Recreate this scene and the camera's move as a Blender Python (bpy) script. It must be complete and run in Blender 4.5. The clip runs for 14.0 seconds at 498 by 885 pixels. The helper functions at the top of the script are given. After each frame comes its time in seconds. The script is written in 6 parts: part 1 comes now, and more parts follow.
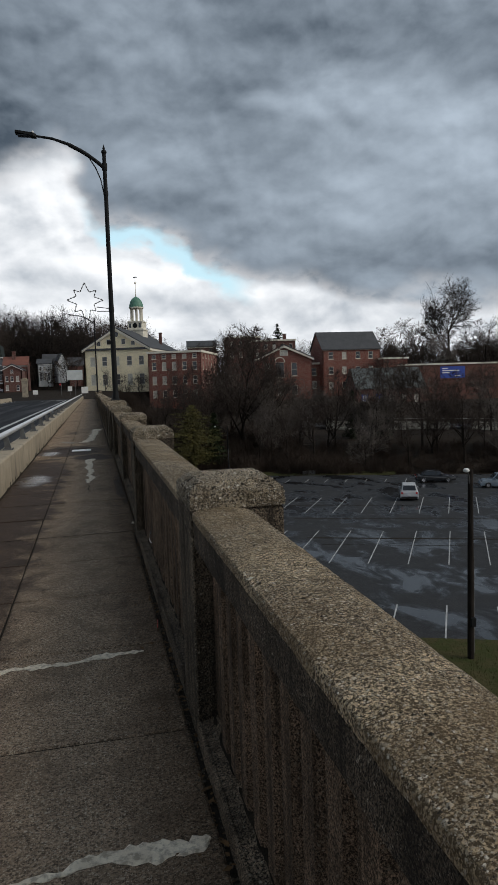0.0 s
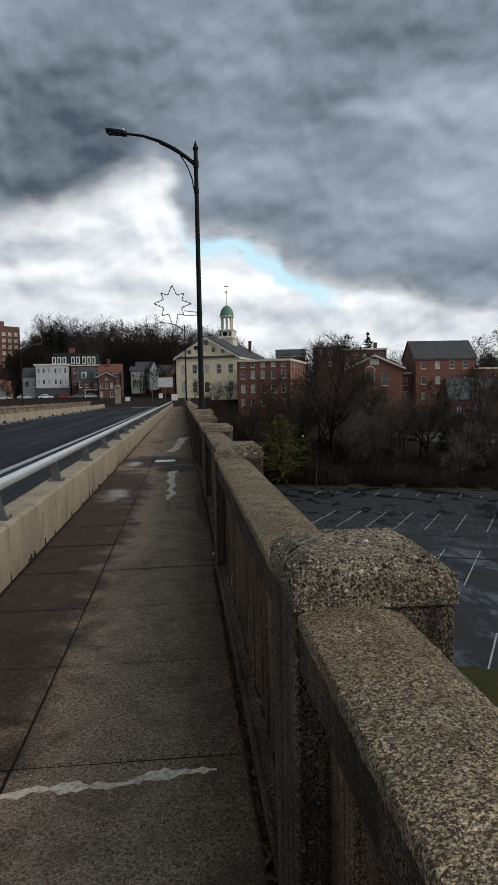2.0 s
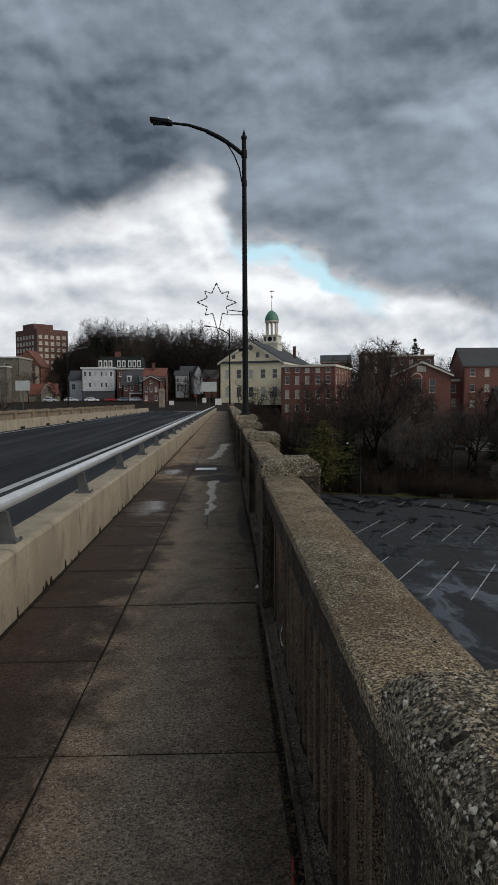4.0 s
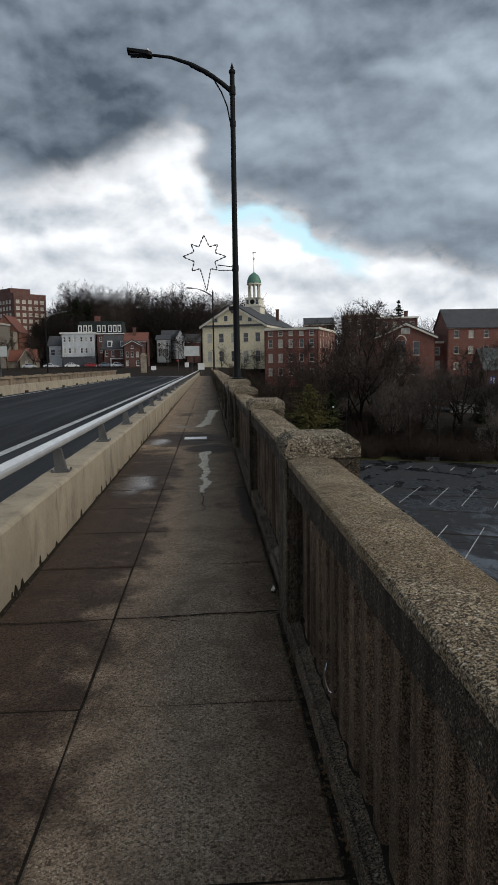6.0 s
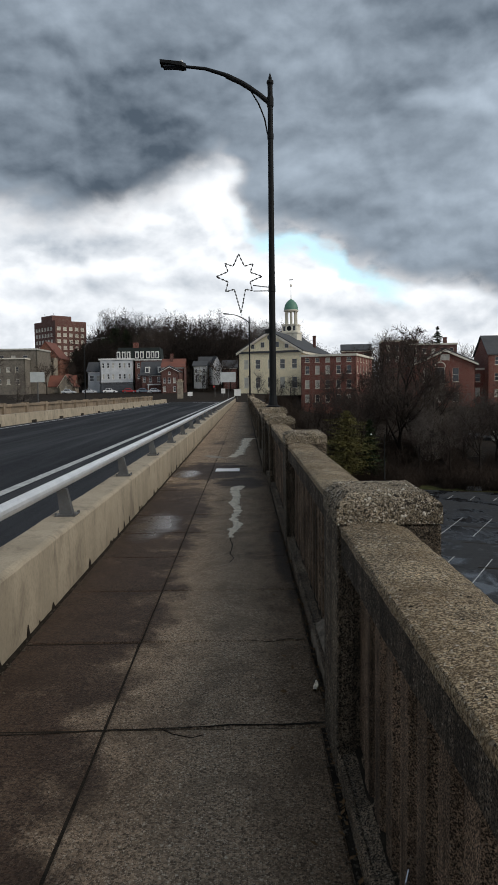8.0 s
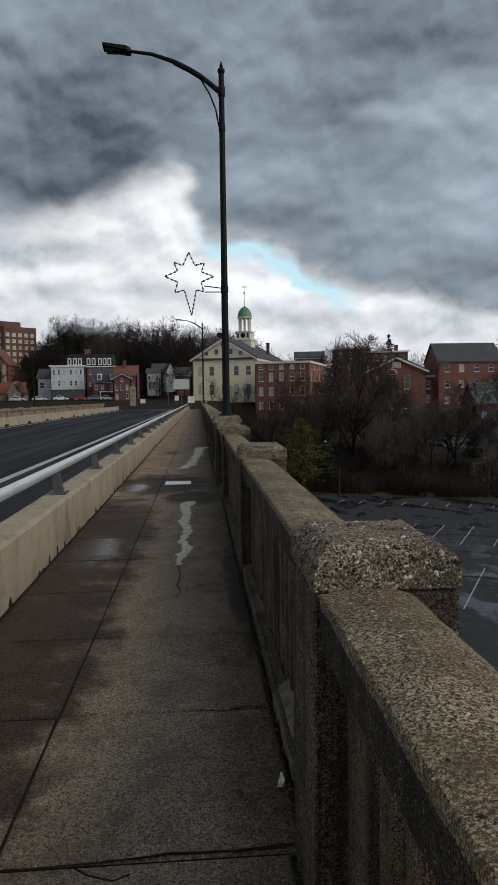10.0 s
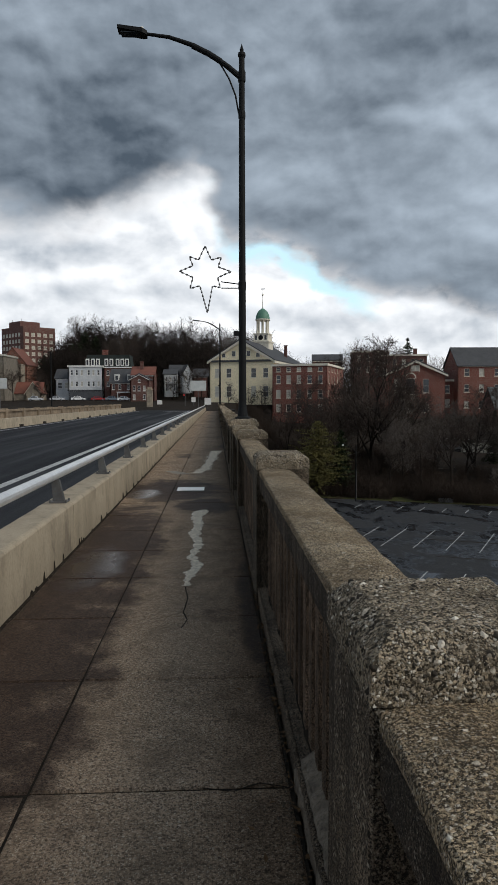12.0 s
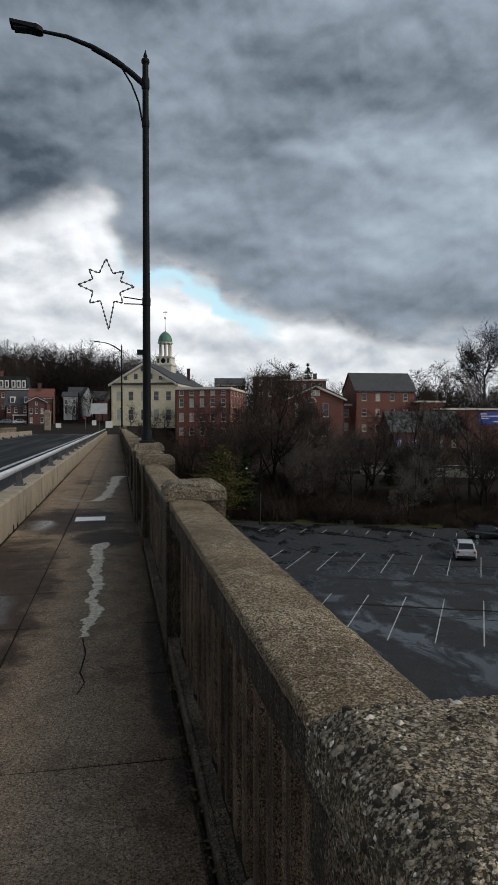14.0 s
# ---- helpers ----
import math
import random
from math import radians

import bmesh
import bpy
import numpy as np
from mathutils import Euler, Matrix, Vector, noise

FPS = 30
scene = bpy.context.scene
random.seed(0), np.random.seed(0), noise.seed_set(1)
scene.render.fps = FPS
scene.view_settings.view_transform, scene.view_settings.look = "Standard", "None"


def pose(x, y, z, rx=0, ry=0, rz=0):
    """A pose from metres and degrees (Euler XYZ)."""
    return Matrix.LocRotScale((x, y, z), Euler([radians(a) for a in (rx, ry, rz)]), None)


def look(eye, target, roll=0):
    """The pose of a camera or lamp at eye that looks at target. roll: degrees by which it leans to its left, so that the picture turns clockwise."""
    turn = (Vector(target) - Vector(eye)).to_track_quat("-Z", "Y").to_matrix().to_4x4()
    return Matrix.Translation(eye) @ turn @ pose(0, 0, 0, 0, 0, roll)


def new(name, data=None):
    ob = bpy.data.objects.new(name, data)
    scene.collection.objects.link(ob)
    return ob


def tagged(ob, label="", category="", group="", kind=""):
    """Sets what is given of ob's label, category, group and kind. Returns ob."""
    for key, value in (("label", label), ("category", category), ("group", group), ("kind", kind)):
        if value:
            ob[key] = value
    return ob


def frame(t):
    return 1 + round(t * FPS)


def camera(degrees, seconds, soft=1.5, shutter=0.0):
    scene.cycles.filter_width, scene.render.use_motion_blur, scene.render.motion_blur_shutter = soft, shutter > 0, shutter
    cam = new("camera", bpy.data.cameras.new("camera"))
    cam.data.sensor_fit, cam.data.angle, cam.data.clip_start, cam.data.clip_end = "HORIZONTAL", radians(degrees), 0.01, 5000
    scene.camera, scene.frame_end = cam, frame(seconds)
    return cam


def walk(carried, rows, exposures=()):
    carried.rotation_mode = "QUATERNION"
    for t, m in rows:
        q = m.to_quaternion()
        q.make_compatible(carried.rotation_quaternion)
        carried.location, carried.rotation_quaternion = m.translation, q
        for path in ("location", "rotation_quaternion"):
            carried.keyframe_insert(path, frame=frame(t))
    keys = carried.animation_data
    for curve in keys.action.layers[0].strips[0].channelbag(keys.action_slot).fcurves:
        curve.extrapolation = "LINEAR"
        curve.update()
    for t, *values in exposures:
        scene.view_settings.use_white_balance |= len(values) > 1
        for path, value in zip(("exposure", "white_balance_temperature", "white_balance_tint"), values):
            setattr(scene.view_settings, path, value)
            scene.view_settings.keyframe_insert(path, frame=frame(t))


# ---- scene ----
cam = camera(40.5, 14.0)
PATH = [
    (0, (-0.033, -0.163, 1.739), (0.411, 1.779, 1.566), -1.8),
    (0.5, (-0.014, 0.165, 1.763), (0.479, 2.1, 1.646), -0.6),
    (1, (0.042, 0.52, 1.74), (0.407, 2.481, 1.598), -0.6),
    (1.5, (0.09, 0.869, 1.75), (0.35, 2.848, 1.621), -0.1),
    (2, (0.097, 1.175, 1.748), (0.289, 3.161, 1.607), -1.1),
    (2.5, (0.088, 1.455, 1.745), (0.215, 3.438, 1.522), -0.6),
    (3, (0.122, 1.765, 1.748), (0.153, 3.762, 1.644), 0.1),
    (3.2, (0.123, 1.888, 1.735), (0.174, 3.884, 1.621), 0.2),
    (5.3, (-0.025, 3.106, 1.758), (0.055, 5.1, 1.624), -0.9),
    (5.5, (-0.061, 3.256, 1.735), (0.051, 5.245, 1.566), -1.0),
    (6, (-0.072, 3.503, 1.722), (0.043, 5.487, 1.493), -0.9),
    (6.5, (-0.048, 3.806, 1.726), (0.085, 5.794, 1.555), -1.0),
    (7, (-0.023, 4.06, 1.72), (0.16, 6.045, 1.563), -2.1),
    (7.5, (-0.038, 4.352, 1.727), (0.109, 6.337, 1.532), -1.5),
    (8, (-0.009, 4.654, 1.736), (0.001, 6.648, 1.585), -0.7),
    (8.5, (0.017, 4.894, 1.734), (0.142, 6.886, 1.596), -0.3),
    (8.7, (0.014, 4.99, 1.744), (0.153, 6.981, 1.612), -0.7),
    (10.8, (0.06, 5.871, 1.744), (0.216, 7.86, 1.612), -0.7),
    (11, (0.045, 5.942, 1.742), (0.235, 7.928, 1.607), -1.2),
    (11.5, (0.042, 6.082, 1.739), (0.238, 8.06, 1.516), -0.6),
    (12, (0.087, 6.305, 1.746), (0.184, 8.299, 1.621), -0.1),
    (12.5, (0.113, 6.45, 1.739), (0.199, 8.443, 1.604), 0.1),
    (13, (0.086, 6.624, 1.748), (0.254, 8.61, 1.586), -0.3),
    (13.5, (0.041, 6.783, 1.752), (0.247, 8.768, 1.63), -0.7),
    (14, (0.076, 6.999, 1.736), (0.458, 8.961, 1.68), 0.0),
]
EXPOSURES = [(0.0, 0.19), (0.5, 0.53), (1.0, 0.47), (1.5, 0.2), (2.0, 0.21), (3.0, 0.17), (5.5, 0.07), (6.0, 0.29), (6.5, 0.25), (7.0, 0.43), (7.5, 0.21),
             (8.0, 0.38), (8.5, 0.12), (11.0, 0.19), (11.5, 0.49), (12.0, 0.33), (12.5, 0.08), (13.0, 0.41), (13.5, 0.11), (14.0, 0.17)]
walk(cam, [(t, look(eye, target, roll)) for t, eye, target, roll in PATH], EXPOSURES)


# ---- sky and light ----
def math_node(nt, op, a, b=None, c=None):
    n = nt.nodes.new("ShaderNodeMath")
    n.operation = op
    for i, v in enumerate((a, b, c)):
        if v is None:
            continue
        if isinstance(v, (int, float)):
            n.inputs[i].default_value = v
        else:
            nt.links.new(v, n.inputs[i])
    return n.outputs[0]


def ramp_node(nt, v, a, b, lo=0.0, hi=1.0, kind="SMOOTHSTEP"):
    n = nt.nodes.new("ShaderNodeMapRange")
    n.interpolation_type = kind
    nt.links.new(v, n.inputs[0])
    for i, x in enumerate((a, b, lo, hi)):
        n.inputs[i + 1].default_value = x
    return n.outputs[0]


def noise_node(nt, vec, scale, detail=4.0, rough=0.55, warp=0.0):
    n = nt.nodes.new("ShaderNodeTexNoise")
    nt.links.new(vec, n.inputs["Vector"])
    n.inputs["Scale"].default_value = scale
    n.inputs["Detail"].default_value = detail
    n.inputs["Roughness"].default_value = rough
    n.inputs["Distortion"].default_value = warp
    return n.outputs[0]


def mix_node(nt, f, a, b, blend="MIX"):
    n = nt.nodes.new("ShaderNodeMix")
    n.data_type, n.blend_type = "RGBA", blend
    for sock, v in ((n.inputs[0], f), (n.inputs[6], a), (n.inputs[7], b)):
        if isinstance(v, (int, float)):
            sock.default_value = v
        elif isinstance(v, tuple):
            sock.default_value = (*v, 1)
        else:
            nt.links.new(v, sock)
    return n.outputs[2]


world = bpy.data.worlds.new("world")
scene.world = world
world.use_nodes = True
nt = world.node_tree
back = nt.nodes["Background"]
co = nt.nodes.new("ShaderNodeTexCoord").outputs["Generated"]
sep = nt.nodes.new("ShaderNodeSeparateXYZ")
nt.links.new(co, sep.inputs[0])
dx, dy, dz = sep.outputs
el = math_node(nt, "MULTIPLY", math_node(nt, "ARCSINE", dz), 57.2958)
az = math_node(nt, "MULTIPLY", math_node(nt, "ARCTAN2", dx, dy), 57.2958)
def add(*vs):
    out = vs[0]
    for v in vs[1:]:
        out = math_node(nt, "ADD", out, v)
    return out


def mul(a, b):
    return math_node(nt, "MULTIPLY", a, b)


def bank(a0, e0, ra, re):
    """One cloud bank: 1 at its heart (degrees of azimuth and elevation), fading out round it."""
    u = math_node(nt, "DIVIDE", math_node(nt, "SUBTRACT", az_w, a0), ra)
    v = math_node(nt, "DIVIDE", math_node(nt, "SUBTRACT", el_w, e0), re)
    return math_node(nt, "POWER", 2.718, mul(add(mul(u, u), mul(v, v)), -1.0))


def cloud_field(da, de, scale, detail, rough, warp=0.15, flat=0.078):
    """Billows seen low over the horizon, wider than high; da, de shift them by degrees."""
    c = nt.nodes.new("ShaderNodeCombineXYZ")
    nt.links.new(mul(math_node(nt, "ADD", az, da), 0.052), c.inputs[0])
    nt.links.new(mul(math_node(nt, "ADD", el, de), flat), c.inputs[1])
    return noise_node(nt, c.outputs[0], scale, detail, rough, warp)


# slow drift that bends every edge, then billows at two sizes and their lit upper sides
drift_a = cloud_field(0, 0, 1.6, 4, 0.55)
drift_e = cloud_field(37, 21, 1.6, 4, 0.55)
az_w = add(az, mul(math_node(nt, "SUBTRACT", drift_a, 0.5), 9.0))
el_w = add(el, mul(math_node(nt, "SUBTRACT", drift_e, 0.5), 4.5))
lump = cloud_field(11, 5, 2.7, 7, 0.50)
lump_up = cloud_field(11.4, 5.8, 2.7, 7, 0.50)
fine_n = cloud_field(-20, 9, 8.0, 6, 0.55)
relief = math_node(nt, "SUBTRACT", lump, lump_up)
wide = cloud_field(70, 3, 1.25, 4, 0.42, 0.2, 0.105)
# lower edge of the dark deck: level on the one hand, a notch above the road, sinking in steps on the other
edge = add(ramp_node(nt, az_w, -13, -1, 13.4, 17.8), ramp_node(nt, az_w, -2.2, 2.4, 0.0, -4.9), ramp_node(nt, az, 1, 15, 0.0, -5.0), ramp_node(nt, az, 15, 27, 0.0, -2.3), ramp_node(nt, az, 33, 60, 0.0, 3.0))
wobble = add(mul(math_node(nt, "SUBTRACT", lump, 0.5), 6.0), mul(math_node(nt, "SUBTRACT", fine_n, 0.5), 2.0), mul(math_node(nt, "SUBTRACT", drift_e, 0.5), 2.0))
over = add(math_node(nt, "SUBTRACT", el, edge), wobble)
soft_left = ramp_node(nt, az, -6, 5, 2.7, 1.1)
dark = ramp_node(nt, math_node(nt, "DIVIDE", over, soft_left), -0.55, 0.75)
# the deck: grey sheets with dark and pale banks
deck_f = add(mul(math_node(nt, "SUBTRACT", wide, 0.5), 0.95), mul(math_node(nt, "SUBTRACT", lump, 0.5), 0.30), mul(relief, 1.2), mul(math_node(nt, "SUBTRACT", fine_n, 0.5), 0.14), ramp_node(nt, az, -14, 26, 0.31, 0.50))
for a0, e0, ra, re, amt in ((-9.0, 20.5, 11.0, 3.6, -0.20), (20.0, 9.4, 9.0, 1.7, -0.17), (11.0, 15.0, 8.0, 1.8, -0.06), (8.0, 13.3, 6.0, 0.9, 0.20), (27.0, 18.0, 9.0, 3.2, 0.24), (17.0, 21.5, 10.0, 2.2, 0.16),
                            (4.0, 17.6, 5.0, 2.4, 0.14), (28.0, 12.6, 7.0, 1.6, 0.16), (-2.0, 27.0, 16.0, 3.5, 0.05), (24.0, 27.0, 12.0, 3.0, -0.10)):
    deck_f = add(deck_f, mul(bank(a0, e0, ra, re), amt))
deck_c = mix_node(nt, ramp_node(nt, deck_f, 0.0, 1.0, kind="LINEAR"), (0.064, 0.086, 0.114), (0.40, 0.47, 0.55))
# cream rims where the deck thins out
rim = mul(ramp_node(nt, over, 0.1, 2.6, 1.0, 0.0), ramp_node(nt, fine_n, 0.36, 0.62, 0.15, 0.72))
deck_c = mix_node(nt, rim, deck_c, (0.60, 0.60, 0.615))
# bright broken cloud below: white heads over grey bases
heads = add(mul(relief, 2.3), mul(math_node(nt, "SUBTRACT", lump, 0.5), 0.42), mul(math_node(nt, "SUBTRACT", fine_n, 0.5), 0.22), 0.64)
for a0, e0, ra, re, amt in ((-13.0, 11.7, 7.0, 1.0, -0.34), (-12.0, 8.2, 8.0, 0.8, -0.28), (-9.0, 14.0, 6.0, 1.3, 0.30), (-11.0, 9.9, 8.0, 0.7, 0.26), (-1.5, 15.5, 2.2, 3.0, 0.30), (-3.0, 6.0, 5.0, 0.9, 0.22), (6.5, 9.3, 7.0, 1.1, 0.42),
                            (10.5, 6.6, 4.5, 1.0, -0.34), (19.0, 5.2, 5.0, 0.9, -0.36), (15.0, 7.4, 3.5, 0.8, 0.40), (24.0, 5.6, 4.0, 0.7, 0.30), (5.0, 5.6, 4.0, 0.8, 0.2)):
    heads = add(heads, mul(bank(a0, e0, ra, re), amt))
puffs = mix_node(nt, ramp_node(nt, heads, 0.0, 1.05, kind="LINEAR"), (0.33, 0.375, 0.43), (0.90, 0.92, 0.945))
# a clear gap above the church, just under the deck's edge
sky = nt.nodes.new("ShaderNodeTexSky")
sky.sky_type, sky.sun_disc = "NISHITA", False
sky.sun_elevation, sky.sun_rotation = radians(36), radians(120)
clear = mix_node(nt, 0.75, mix_node(nt, 1.0, sky.outputs[0], (0.12, 0.12, 0.12), "MULTIPLY"), (0.60, 0.86, 0.95))
gap = mul(mul(ramp_node(nt, over, -1.8, -0.8), ramp_node(nt, az, -1.2, 2.0)), ramp_node(nt, az, 11.0, 14.5, 1.0, 0.0))
gap = mul(gap, ramp_node(nt, lump, 0.50, 0.66, 1.0, 0.1))
low = mix_node(nt, gap, puffs, clear)
final = mix_node(nt, dark, low, deck_c)
nt.links.new(final, back.inputs[0])
back.inputs[1].default_value = 1.0

sun = new("sun", bpy.data.lights.new("sun", "SUN"))
sun.data.energy, sun.data.angle, sun.data.color = 1.7, radians(40), (1.0, 0.93, 0.83)
sun.matrix_basis = look((0, 0, 60), (-0.70, 0.40, 59.42))
scene.view_settings.exposure = 0.0


# ---- materials ----
def mat(name, c1, c2, scale=3.0, rough=0.85, fine=None, fine_scale=60.0, fine_amt=0.35, bump=0.3, bump_d=0.01, metal=0.0, spec=0.5, stretch=None, grime=None, grime_scale=0.6, rough2=None):
    """Two-scale procedural surface in object space: c1..c2 large patches, fine grain, optional grime."""
    m = bpy.data.materials.new(name)
    m.use_nodes = True
    nt = m.node_tree
    b = nt.nodes["Principled BSDF"]
    vec = nt.nodes.new("ShaderNodeNewGeometry").outputs["Position"]
    if stretch:
        mp = nt.nodes.new("ShaderNodeMapping")
        mp.inputs["Scale"].default_value = stretch
        nt.links.new(vec, mp.inputs["Vector"])
        vec = mp.outputs[0]
    big = ramp_node(nt, noise_node(nt, vec, scale, 5, 0.6), 0.3, 0.7)
    col = mix_node(nt, big, c1, c2)
    grain = noise_node(nt, vec, fine_scale, 3, 0.65)
    if fine is None:
        fine = tuple(x * 0.45 for x in c1)
    col = mix_node(nt, math_node(nt, "MULTIPLY", ramp_node(nt, grain, 0.42, 0.68), fine_amt), col, fine)
    if grime:
        g = ramp_node(nt, noise_node(nt, vec, grime_scale, 6, 0.65, 0.5), 0.48, 0.72)
        col = mix_node(nt, math_node(nt, "MULTIPLY", g, 0.8), col, grime)
    nt.links.new(col, b.inputs["Base Color"])
    b.inputs["Roughness"].default_value = rough
    if rough2 is not None:
        r = ramp_node(nt, noise_node(nt, vec, scale * 0.8, 4, 0.6), 0.35, 0.65, rough, rough2)
        nt.links.new(r, b.inputs["Roughness"])
    b.inputs["Metallic"].default_value = metal
    b.inputs["Specular IOR Level"].default_value = spec
    if bump:
        bp = nt.nodes.new("ShaderNodeBump")
        bp.inputs["Strength"].default_value = bump
        bp.inputs["Distance"].default_value = bump_d
        nt.links.new(grain, bp.inputs["Height"])
        nt.links.new(bp.outputs[0], b.inputs["Normal"])
    return m


def aggregate(name, matrix1, matrix2, pebble1, pebble2, size=75.0, streak=0.0, amount=0.62, rough=0.85, stain=(0.05, 0.045, 0.035), stain_amt=0.5, bump=0.8):
    """Old concrete with washed-out gravel: pebbles of two tones in a dark matrix, stains on top."""
    m = bpy.data.materials.new(name)
    m.use_nodes = True
    nt = m.node_tree
    b = nt.nodes["Principled BSDF"]
    pos = nt.nodes.new("ShaderNodeNewGeometry").outputs["Position"]
    warp = nt.nodes.new("ShaderNodeVectorMath")
    warp.operation = "MULTIPLY_ADD"
    wn = nt.nodes.new("ShaderNodeTexNoise")
    wn.inputs["Scale"].default_value = size * 1.3
    nt.links.new(pos, wn.inputs["Vector"])
    nt.links.new(wn.outputs["Color"], warp.inputs[0])
    warp.inputs[1].default_value = (0.012, 0.012, 0.012)
    nt.links.new(pos, warp.inputs[2])
    vo = nt.nodes.new("ShaderNodeTexVoronoi")
    vo.inputs["Scale"].default_value = size
    vo.inputs["Randomness"].default_value = 1.0
    nt.links.new(warp.outputs[0], vo.inputs["Vector"])
    vo2 = nt.nodes.new("ShaderNodeTexVoronoi")
    vo2.inputs["Scale"].default_value = size * 2.6
    nt.links.new(warp.outputs[0], vo2.inputs["Vector"])
    sp = nt.nodes.new("ShaderNodeSeparateColor")
    nt.links.new(vo.outputs["Color"], sp.inputs[0])
    sp2 = nt.nodes.new("ShaderNodeSeparateColor")
    nt.links.new(vo2.outputs["Color"], sp2.inputs[0])
    big = ramp_node(nt, noise_node(nt, pos, 2.2, 5, 0.6), 0.32, 0.68)
    base = mix_node(nt, big, matrix1, matrix2)
    tone = mix_node(nt, ramp_node(nt, sp.outputs[1], 0.45, 1.0), pebble1, pebble2)
    is_peb = math_node(nt, "MULTIPLY", ramp_node(nt, sp.outputs[0], 1.0 - amount, 1.0 - amount + 0.12), ramp_node(nt, vo.outputs["Distance"], 0.30, 0.46, 1.0, 0.0))
    is_fine = math_node(nt, "MULTIPLY", ramp_node(nt, sp2.outputs[0], 0.55, 0.75), ramp_node(nt, vo2.outputs["Distance"], 0.28, 0.5, 0.8, 0.0))
    grit = ramp_node(nt, noise_node(nt, pos, size * 1.15, 3, 0.75), 0.43, 0.57)
    # crushed stone: every grain its own tone
    vo4 = nt.nodes.new("ShaderNodeTexVoronoi")
    vo4.inputs["Scale"].default_value = size * 1.5
    nt.links.new(warp.outputs[0], vo4.inputs["Vector"])
    sp4 = nt.nodes.new("ShaderNodeSeparateColor")
    nt.links.new(vo4.outputs["Color"], sp4.inputs[0])
    grain = math_node(nt, "MULTIPLY", sp4.outputs[0], ramp_node(nt, vo4.outputs["Distance"], 0.35, 0.65, 1.0, 0.3))
    grit = ramp_node(nt, math_node(nt, "ADD", math_node(nt, "MULTIPLY", grain, 0.75), math_node(nt, "MULTIPLY", grit, 0.45)), 0.22, 0.85)
    base = mix_node(nt, grit, tuple(x * 0.12 for x in matrix1), mix_node(nt, big, tuple(x * 1.3 for x in matrix1), tuple(min(1.0, x * 2.2) for x in matrix2)))
    col = mix_node(nt, is_fine, base, mix_node(nt, sp2.outputs[2], matrix1, pebble2))
    col = mix_node(nt, is_peb, col, tone)
    # a few large pale stones
    vo3 = nt.nodes.new("ShaderNodeTexVoronoi")
    vo3.inputs["Scale"].default_value = size * 0.42
    nt.links.new(warp.outputs[0], vo3.inputs["Vector"])
    sp3 = nt.nodes.new("ShaderNodeSeparateColor")
    nt.links.new(vo3.outputs["Color"], sp3.inputs[0])
    is_big = math_node(nt, "MULTIPLY", ramp_node(nt, sp3.outputs[0], 0.88, 0.91), ramp_node(nt, vo3.outputs["Distance"], 0.20, 0.34, 1.0, 0.0))
    # dirt in patches, let through by the stones
    blot = noise_node(nt, pos, 11, 6, 0.75)
    col = mix_node(nt, math_node(nt, "MULTIPLY", ramp_node(nt, blot, 0.48, 0.62, 0.0, 0.62), ramp_node(nt, grit, 0, 1, 1.0, 0.55)), col, tuple(x * 0.28 for x in matrix1))
    col = mix_node(nt, is_big, col, mix_node(nt, sp3.outputs[1], pebble1, pebble2))
    mp = nt.nodes.new("ShaderNodeMapping")
    mp.inputs["Scale"].default_value = (6, 6, 0.35) if streak else (1, 1, 1)
    nt.links.new(pos, mp.inputs["Vector"])
    st = ramp_node(nt, noise_node(nt, mp.outputs[0], 1.6, 6, 0.65, 0.3), 0.42, 0.66)
    col = mix_node(nt, math_node(nt, "MULTIPLY", st, stain_amt), col, stain)
    nt.links.new(col, b.inputs["Base Color"])
    b.inputs["Roughness"].default_value = rough
    b.inputs["Specular IOR Level"].default_value = 0.2
    h = math_node(nt, "ADD", math_node(nt, "MULTIPLY", is_peb, 1.0), math_node(nt, "ADD", math_node(nt, "MULTIPLY", is_fine, 0.4), math_node(nt, "MULTIPLY", grit, 0.9)))
    h = math_node(nt, "ADD", h, is_big)
    bp = nt.nodes.new("ShaderNodeBump")
    bp.inputs["Strength"].default_value = bump
    bp.inputs["Distance"].default_value = 0.009
    nt.links.new(h, bp.inputs["Height"])
    nt.links.new(bp.outputs[0], b.inputs["Normal"])
    return m


def brick_mat(name, c1, c2, mortar, var=0.3):
    m = bpy.data.materials.new(name)
    m.use_nodes = True
    nt = m.node_tree
    b = nt.nodes["Principled BSDF"]
    pos = nt.nodes.new("ShaderNodeTexCoord").outputs["Object"]
    s = nt.nodes.new("ShaderNodeSeparateXYZ")
    nt.links.new(pos, s.inputs[0])
    cb = nt.nodes.new("ShaderNodeCombineXYZ")
    nt.links.new(math_node(nt, "ADD", s.outputs[0], s.outputs[1]), cb.inputs[0])
    nt.links.new(s.outputs[2], cb.inputs[1])
    br = nt.nodes.new("ShaderNodeTexBrick")
    nt.links.new(cb.outputs[0], br.inputs["Vector"])
    br.inputs["Scale"].default_value = 1.0
    br.inputs["Brick Width"].default_value = 0.23
    br.inputs["Row Height"].default_value = 0.075
    br.inputs["Mortar Size"].default_value = 0.008
    for k, v in (("Color1", c1), ("Color2", c2), ("Mortar", mortar)):
        br.inputs[k].default_value = (*v, 1)
    big = ramp_node(nt, noise_node(nt, pos, 0.35, 5, 0.6), 0.35, 0.7)
    col = mix_node(nt, math_node(nt, "MULTIPLY", big, var), br.outputs[0], tuple(x * 0.4 for x in c1))
    nt.links.new(col, b.inputs["Base Color"])
    b.inputs["Roughness"].default_value = 0.9
    return m


